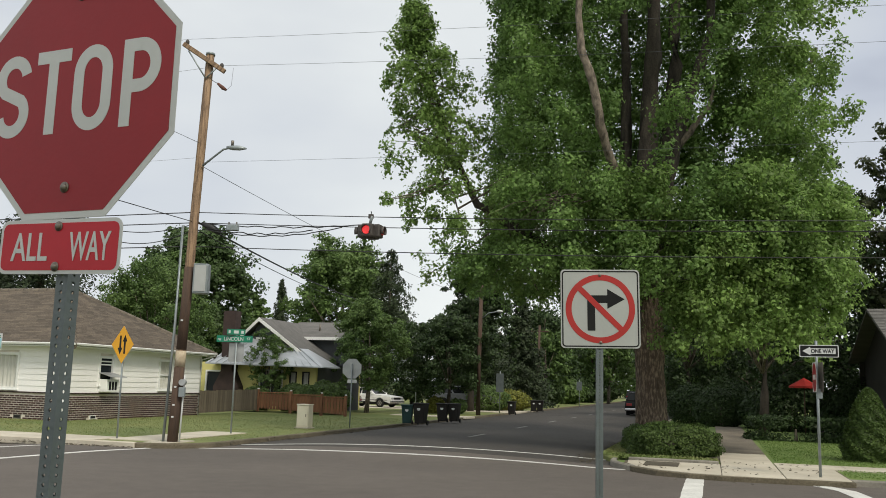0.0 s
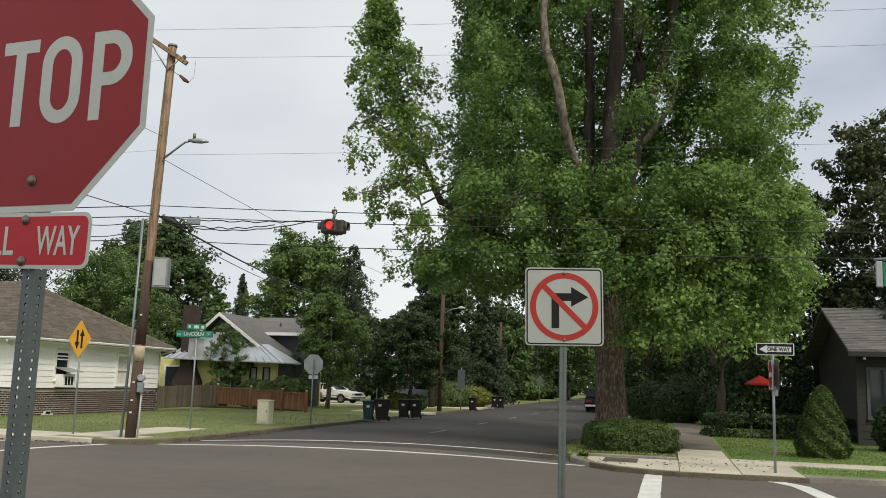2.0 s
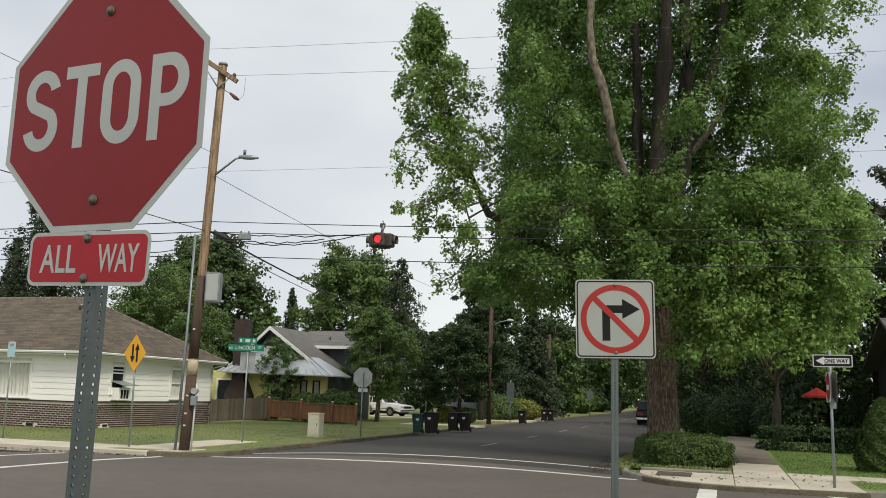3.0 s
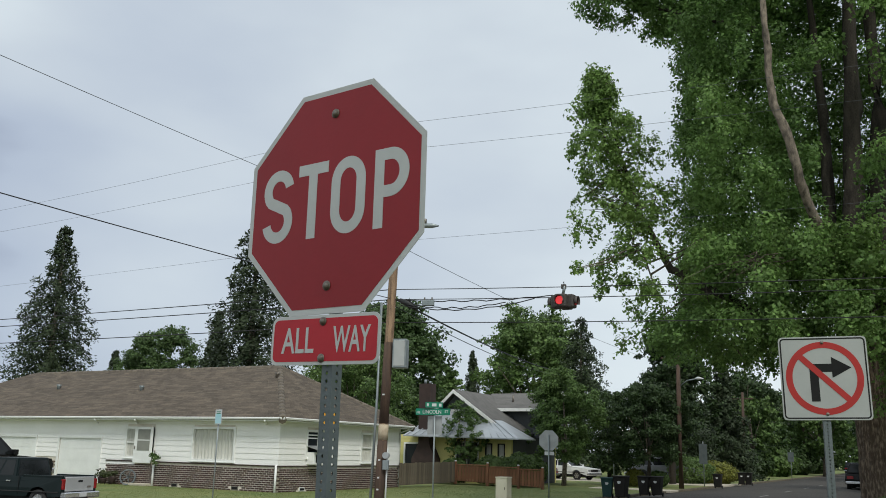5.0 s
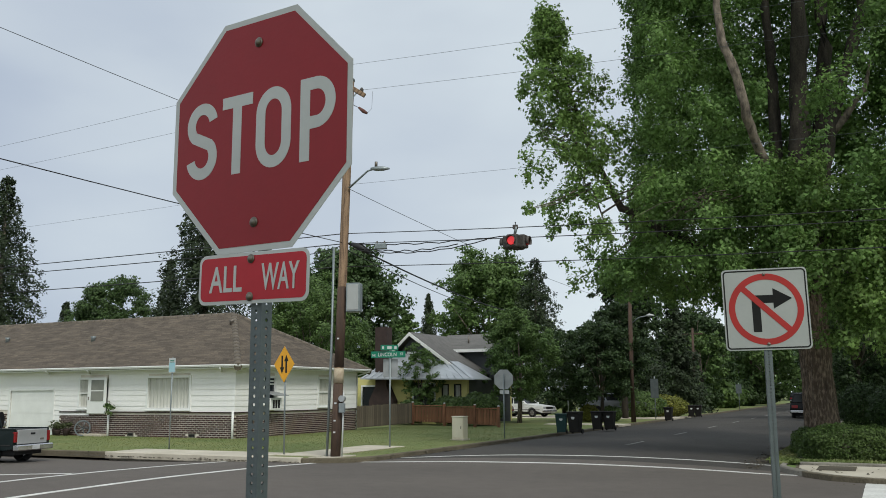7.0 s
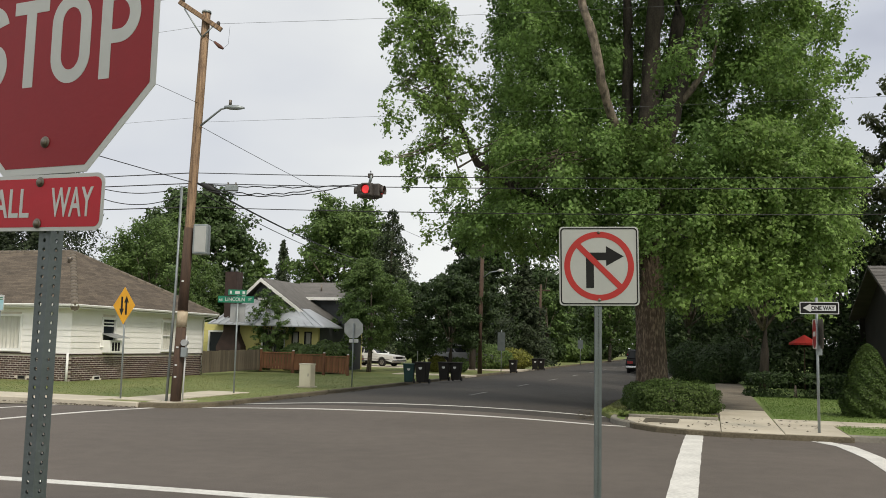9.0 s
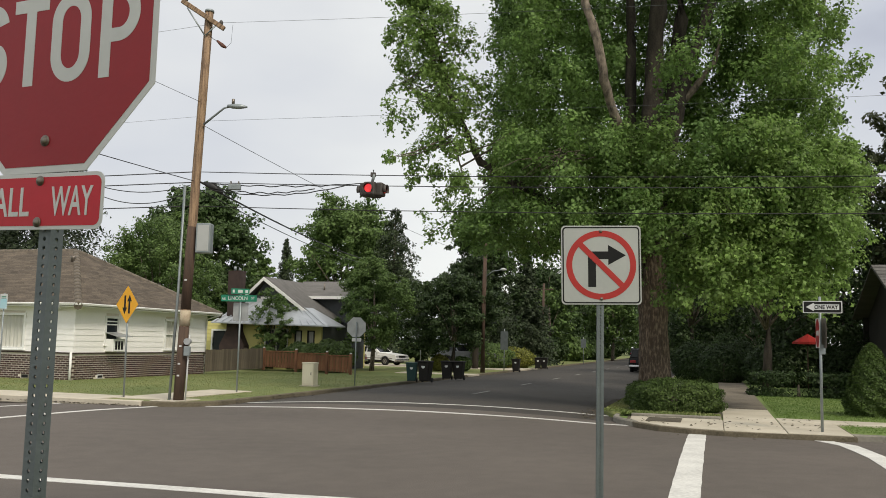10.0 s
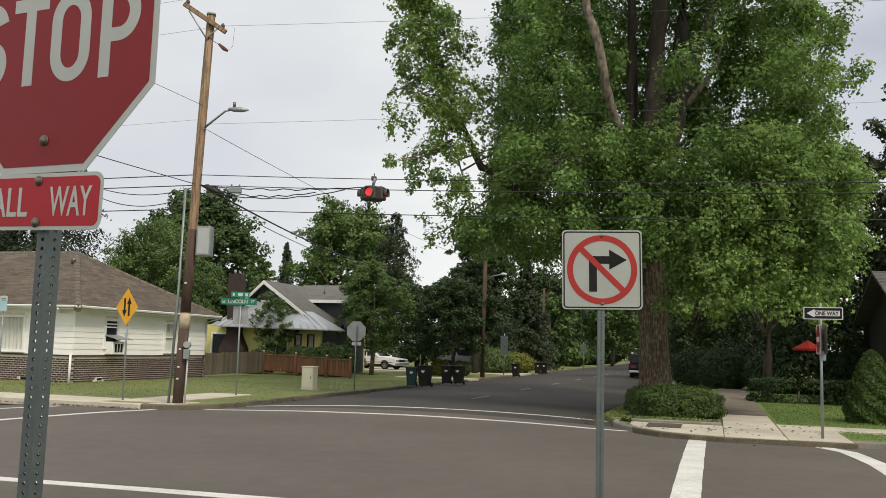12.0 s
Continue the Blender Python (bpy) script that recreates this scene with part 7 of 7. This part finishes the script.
# ---- vehicles: x ahead, y to the left ----
def wheel(parent, x, y, r, w, rim_mat, name="wheel"):
    s = 1 if y > 0 else -1
    pr = [(r * 0.62, -w / 2), (r * 0.93, -w / 2), (r, -w / 2 + 0.03), (r, w / 2 - 0.03), (r * 0.93, w / 2), (r * 0.62, w / 2)]
    bm, n = bmesh.new(), 28
    rows = [[bm.verts.new((a * math.cos(2 * math.pi * k / n), b, a * math.sin(2 * math.pi * k / n))) for k in range(n)] for a, b in pr]
    for a, b in zip(rows, rows[1:]):
        for k in range(n):
            bm.faces.new((a[k], b[k], b[(k + 1) % n], a[(k + 1) % n])).smooth = True
    bmesh.ops.recalc_face_normals(bm, faces=bm.faces)
    ty = part(name, bm, TYRE, parent, "black tyre on its rim", Matrix.Translation((x, y, r)))
    part("rim", tube((0, s * w * 0.3, 0), (0, s * w * 0.36, 0), r * 0.6, r * 0.58, 24), rim_mat, ty)
    for k in range(6):
        part("spoke", box(-0.025, 0.025, -0.012, 0.012, 0.05, r * 0.56), BOLT if rim_mat is RIM else RIM, ty, "", pose(0, s * w * 0.38, 0, 0, 60 * k, 0))
    part("hub", tube((0, s * w * 0.36, 0), (0, s * w * 0.46, 0), r * 0.16, r * 0.13, 12), rim_mat, ty)


def loft(sections, bm=None, bevel=0.0):
    """A closed body through outlines of equal count."""
    bm = bm or bmesh.new()
    rows = [[bm.verts.new(p) for p in s] for s in sections]
    n = len(rows[0])
    for a, b in zip(rows, rows[1:]):
        for k in range(n):
            bm.faces.new((a[k], a[(k + 1) % n], b[(k + 1) % n], b[k]))
    bm.faces.new(rows[0][::-1])
    bm.faces.new(rows[-1])
    bmesh.ops.recalc_face_normals(bm, faces=bm.faces)
    if bevel:
        bmesh.ops.bevel(bm, geom=bm.edges[:], offset=bevel, segments=2, affect="EDGES", profile=0.6, clamp_overlap=True)
    for f in bm.faces:
        f.smooth = False
    return bm


def side_body(prof, w, tuck=0.06, bevel=0.03):
    """A side outline (x, z) given width, its lower and upper edges drawn in a little."""
    zs = [z for _, z in prof]
    lo, hi = min(zs), max(zs)
    secs = [[(x, -w / 2 + tuck * (0.9 if z > (lo + hi) / 2 + 0.12 else 0.25), z) for x, z in prof], [(x, w / 2 - tuck * (0.9 if z > (lo + hi) / 2 + 0.12 else 0.25), z) for x, z in prof]]
    return loft(secs, bevel=bevel)


def cabin(base, roof, w0, w1, z0, z1):
    """A glasshouse from its base (front, back) to its roof (front, back)."""
    return loft([[(base[0], -w0 / 2, z0), (base[0], w0 / 2, z0), (base[1], w0 / 2, z0), (base[1], -w0 / 2, z0)], [(roof[0], -w1 / 2, z1), (roof[0], w1 / 2, z1), (roof[1], w1 / 2, z1), (roof[1], -w1 / 2, z1)]], bevel=0.03)


def side_glass(parent, base, roof, w0, w1, z0, z1, spans, label="dark side window"):
    """Panes on both flanks of a cabin; spans run from 0 at the front to 1 at the back."""
    for s in (-1, 1):
        for a, b in spans:
            bm = bmesh.new()
            q = []
            for f, t0 in ((a, 0.1), (b, 0.1), (b, 0.88), (a, 0.88)):
                x = (base[0] + (base[1] - base[0]) * f) * (1 - t0) + (roof[0] + (roof[1] - roof[0]) * f) * t0
                y = (w0 * (1 - t0) + w1 * t0) / 2
                q.append((x, s * (y + 0.006), z0 + (z1 - z0) * t0))
            v = [bm.verts.new(p) for p in q] + [bm.verts.new((p[0], p[1] - s * 0.02, p[2])) for p in q]
            for f in ((0, 1, 2, 3), (7, 6, 5, 4), (0, 4, 5, 1), (1, 5, 6, 2), (2, 6, 7, 3), (3, 7, 4, 0)):
                bm.faces.new([v[i] for i in f])
            bmesh.ops.recalc_face_normals(bm, faces=bm.faces)
            part("side_window", bm, GLASS_CAR, parent, label)


def end_glass(parent, xb, xr, w0, w1, z0, z1, s, name):
    bm = bmesh.new()
    q = []
    for y, t0 in ((-0.88, 0.1), (0.88, 0.1), (0.88, 0.88), (-0.88, 0.88)):
        q.append((xb * (1 - t0) + xr * t0 + s * 0.008, y * (w0 * (1 - t0) + w1 * t0) / 2, z0 + (z1 - z0) * t0))
    v = [bm.verts.new(p) for p in q] + [bm.verts.new((p[0] - s * 0.02, p[1], p[2])) for p in q]
    for f in ((0, 1, 2, 3), (7, 6, 5, 4), (0, 4, 5, 1), (1, 5, 6, 2), (2, 6, 7, 3), (3, 7, 4, 0)):
        bm.faces.new([v[i] for i in f])
    bmesh.ops.recalc_face_normals(bm, faces=bm.faces)
    part(name, bm, GLASS_CAR, parent)


def pickup(m, paint, gate, label, k=1.0, big=False):
    t = thing("pickup_truck", m, label, "pickup truck")
    L, w, r = 4.7, 1.72, 0.33
    sill, belt, top = 0.42, 1.03, 1.62
    arch = []
    prof = [(2.32, sill), (2.36, 0.72), (2.3, 0.93), (0.95, belt)]
    prof += [(-2.28, belt + 0.02), (-2.3, sill + 0.06)]
    for cx in (-1.42, 1.45):
        arch.append([(cx + (r + 0.09) * math.cos(radians(a)), r + (r + 0.09) * math.sin(radians(a))) for a in range(180 - 15, 10, -25)])
    lower = [(-2.0, sill + 0.02)] + [p for p in arch[0] if p[1] > sill - 0.05] + [p for p in arch[1] if p[1] > sill - 0.05]
    body = prof + lower
    part("body", side_body(body, w, 0.05, 0.0), paint, t)
    base, roof = ((0.95, -0.75), (0.3, -0.62)) if big else ((1.15, -0.52), (0.52, -0.42))
    part("cab", cabin(base, roof, w - 0.08, w - 0.34, belt - 0.02, top), paint, t)
    side_glass(t, base, roof, w - 0.08, w - 0.34, belt - 0.02, top, ((0.12, 0.55), (0.6, 0.93)))
    end_glass(t, base[0], roof[0], w - 0.08, w - 0.34, belt - 0.02, top, 1, "windscreen")
    end_glass(t, base[1], roof[1], w - 0.08, w - 0.34, belt - 0.02, top, -1, "rear_window")
    part("bed_floor", box(-2.2, -0.8, -w / 2 + 0.12, w / 2 - 0.12, belt + 0.0, belt + 0.025), TYRE, t, "dark load bed")
    for s in (-1, 1):
        part("bed_rail", box(-2.28, -0.78, s * (w / 2 - 0.09) - 0.05, s * (w / 2 - 0.09) + 0.05, belt, belt + 0.07, 0.012), paint, t)
        part("tail_lamp", box(-2.34, -2.24, s * (w / 2 - 0.1) - 0.06, s * (w / 2 - 0.1) + 0.06, 0.68, 1.0, 0.012), TAIL, t, "red tail lamp")
        part("head_lamp", box(2.3, 2.37, s * (w / 2 - 0.25) - 0.16, s * (w / 2 - 0.25) + 0.16, 0.68, 0.84, 0.012), SIGN_WHITE, t, "clear head lamp")
        part("mirror", box(0.62, 0.78, s * (w / 2 + 0.1) - 0.1, s * (w / 2 + 0.1) + 0.1, belt + 0.02, belt + 0.2, 0.02), CHROME if not big else paint, t, "door mirror")
        part("door_handle", box(-0.35, -0.18, s * (w / 2 - 0.01) - 0.015, s * (w / 2 - 0.01) + 0.015, 0.88, 0.92, 0.005), CHROME, t)
        part("side_moulding", box(-2.2, 2.2, s * (w / 2 - 0.005) - 0.012, s * (w / 2 - 0.005) + 0.012, 0.58, 0.61, 0.004), TYRE, t)
        part("door_gap", box(-0.68, -0.67, s * (w / 2 - 0.008) - 0.01, s * (w / 2 - 0.008) + 0.01, 0.5, belt), SIGN_BLACK, t)
        part("door_gap", box(0.74, 0.75, s * (w / 2 - 0.008) - 0.01, s * (w / 2 - 0.008) + 0.01, 0.5, belt), SIGN_BLACK, t)
        for x in (-1.42, 1.45):
            wheel(t, x, s * (w / 2 - 0.14), r, 0.22, CHROME if not big else RIM)
    g = part("tailgate", box(-2.33, -2.27, -w / 2 + 0.18, w / 2 - 0.18, 0.62, 1.06, 0.012), gate, t, "closed tailgate")
    part("gate_handle", box(-2.345, -2.325, -0.1, 0.1, 0.9, 0.96, 0.005), SIGN_BLACK, g)
    part("badge", box(-2.342, -2.328, -0.52, -0.36, 0.72, 0.78, 0.004), BOLT, g)
    part("rear_bumper", box(-2.48, -2.28, -w / 2 + 0.02, w / 2 - 0.02, 0.42, 0.6, 0.03), CHROME if not big else paint, t, "chrome step bumper")
    part("number_plate", box(-2.49, -2.475, -0.16, 0.16, 0.45, 0.58), SIGN_WHITE, t, "white number plate")
    part("front_bumper", box(2.3, 2.46, -w / 2 + 0.02, w / 2 - 0.02, 0.42, 0.6, 0.03), CHROME, t, "chrome front bumper")
    part("underbody", box(-2.2, 2.2, -w / 2 + 0.25, w / 2 - 0.25, 0.28, 0.62), TYRE, t)
    t.scale = (k, k, k)


def sedan(m, paint, label, k=1.0, wagon=False):
    t = thing("car", m, label, "car")
    w, r = 1.78, 0.32
    prof = [(2.3, 0.32), (2.38, 0.55), (2.32, 0.78), (0.95, 0.93), (-1.35, 0.95), (-2.25, 0.9), (-2.35, 0.6), (-2.28, 0.34)]
    low = []
    for cx in (-1.35, 1.4):
        low += [(cx + (r + 0.07) * math.cos(radians(a)), r + (r + 0.07) * math.sin(radians(a))) for a in range(170, 5, -25)]
    part("body", side_body(prof + low, w, 0.05, 0.0), paint, t)
    base, roof = (0.95, -2.1 if wagon else -1.35), (0.25, -1.95 if wagon else -0.85)
    part("cab", cabin(base, roof, w - 0.1, w - 0.45, 0.92, 1.42), paint, t)
    side_glass(t, base, roof, w - 0.1, w - 0.45, 0.92, 1.42, ((0.14, 0.5), (0.54, 0.9)))
    end_glass(t, base[0], roof[0], w - 0.1, w - 0.45, 0.92, 1.42, 1, "windscreen")
    end_glass(t, base[1], roof[1], w - 0.1, w - 0.45, 0.92, 1.42, -1, "rear_window")
    for s in (-1, 1):
        part("head_lamp", box(2.3, 2.39, s * 0.62 - 0.16, s * 0.62 + 0.16, 0.6, 0.74, 0.012), SIGN_BACK, t)
        part("tail_lamp", box(-2.37, -2.28, s * 0.62 - 0.16, s * 0.62 + 0.16, 0.62, 0.78, 0.012), TAIL, t)
        part("mirror", box(0.68, 0.8, s * (w / 2 + 0.07) - 0.07, s * (w / 2 + 0.07) + 0.07, 0.94, 1.06, 0.02), paint, t)
        part("side_moulding", box(-2.1, 2.1, s * (w / 2 - 0.004) - 0.01, s * (w / 2 - 0.004) + 0.01, 0.52, 0.55, 0.004), TYRE, t)
        for x in (-1.35, 1.4):
            wheel(t, x, s * (w / 2 - 0.12), r, 0.2, RIM)
    part("front_bumper", box(2.3, 2.48, -w / 2 + 0.03, w / 2 - 0.03, 0.36, 0.5, 0.03), CHROME, t)
    part("grille", box(2.34, 2.4, -0.42, 0.42, 0.58, 0.74, 0.01), SIGN_BLACK, t)
    part("rear_bumper", box(-2.46, -2.3, -w / 2 + 0.03, w / 2 - 0.03, 0.36, 0.5, 0.03), CHROME, t)
    part("underbody", box(-2.1, 2.1, -w / 2 + 0.25, w / 2 - 0.25, 0.2, 0.5), TYRE, t)
    t.scale = (k, k, k)


def facing(x, y, z, rz):
    return pose(x, y, z, 0, 0, rz)


gp = W(-23.2, 17.4, -0.1)
pickup(pose(gp.x, gp.y, -0.1, 0, 0, 180 - TURN + 12), CAR_GREEN, TAILGATE, "dark green older pickup truck with a silver tailgate at the kerb", 0.87)
bp = W(-31.3, 21.5, 0.1)
pickup(pose(bp.x, bp.y, 0.1, 0, 0, 90 - TURN), CAR_BLACK, CAR_BLACK, "large black crew-cab pickup truck parked in the driveway", 1.1, True)
wc = W(-22.5, 59.0, 0.12)
sedan(pose(wc.x, wc.y, 0.12, 0, 0, -TURN - 14), CAR_WHITE, "white older sedan parked on the driveway", 0.93)
rc = W(-23.5, 53.0, 0.12)
sedan(pose(rc.x, rc.y, 0.12, 0, 0, -TURN + 4), CAR_RED, "maroon car parked behind the cedar fence")
dc = W(-16.0, 60.0, 0.2)
sedan(pose(dc.x, dc.y, 0.2, 0, 0, -TURN + 8), CAR_GREY, "grey car parked in the shade of trees", 1.05, True)
kc = W(-4.2, 62.0, 0.05)
sedan(pose(kc.x, kc.y, 0.05, 0, 0, 90 - TURN), CAR_BLACK, "dark car parked along the far street", 1.1, True)
for uu, vv, mm in ((-4.0, 120, CAR_GREY), (-10.6, 135, CAR_BLACK), (-4.1, 140, CAR_WHITE)):
    q = W(uu, vv, 0.05)
    sedan(pose(q.x, q.y, 0.05, 0, 0, 90 - TURN), mm, "parked car far along the street", 1.1, True)
slab_row("driveway", -27, -11.8, 56.2, 63.0, 5, 0.13, "pale concrete driveway with parked cars")
slab_row("driveway", -16, -11.8, 45.0, 46.6, 2, 0.14, "pale concrete path to the street")
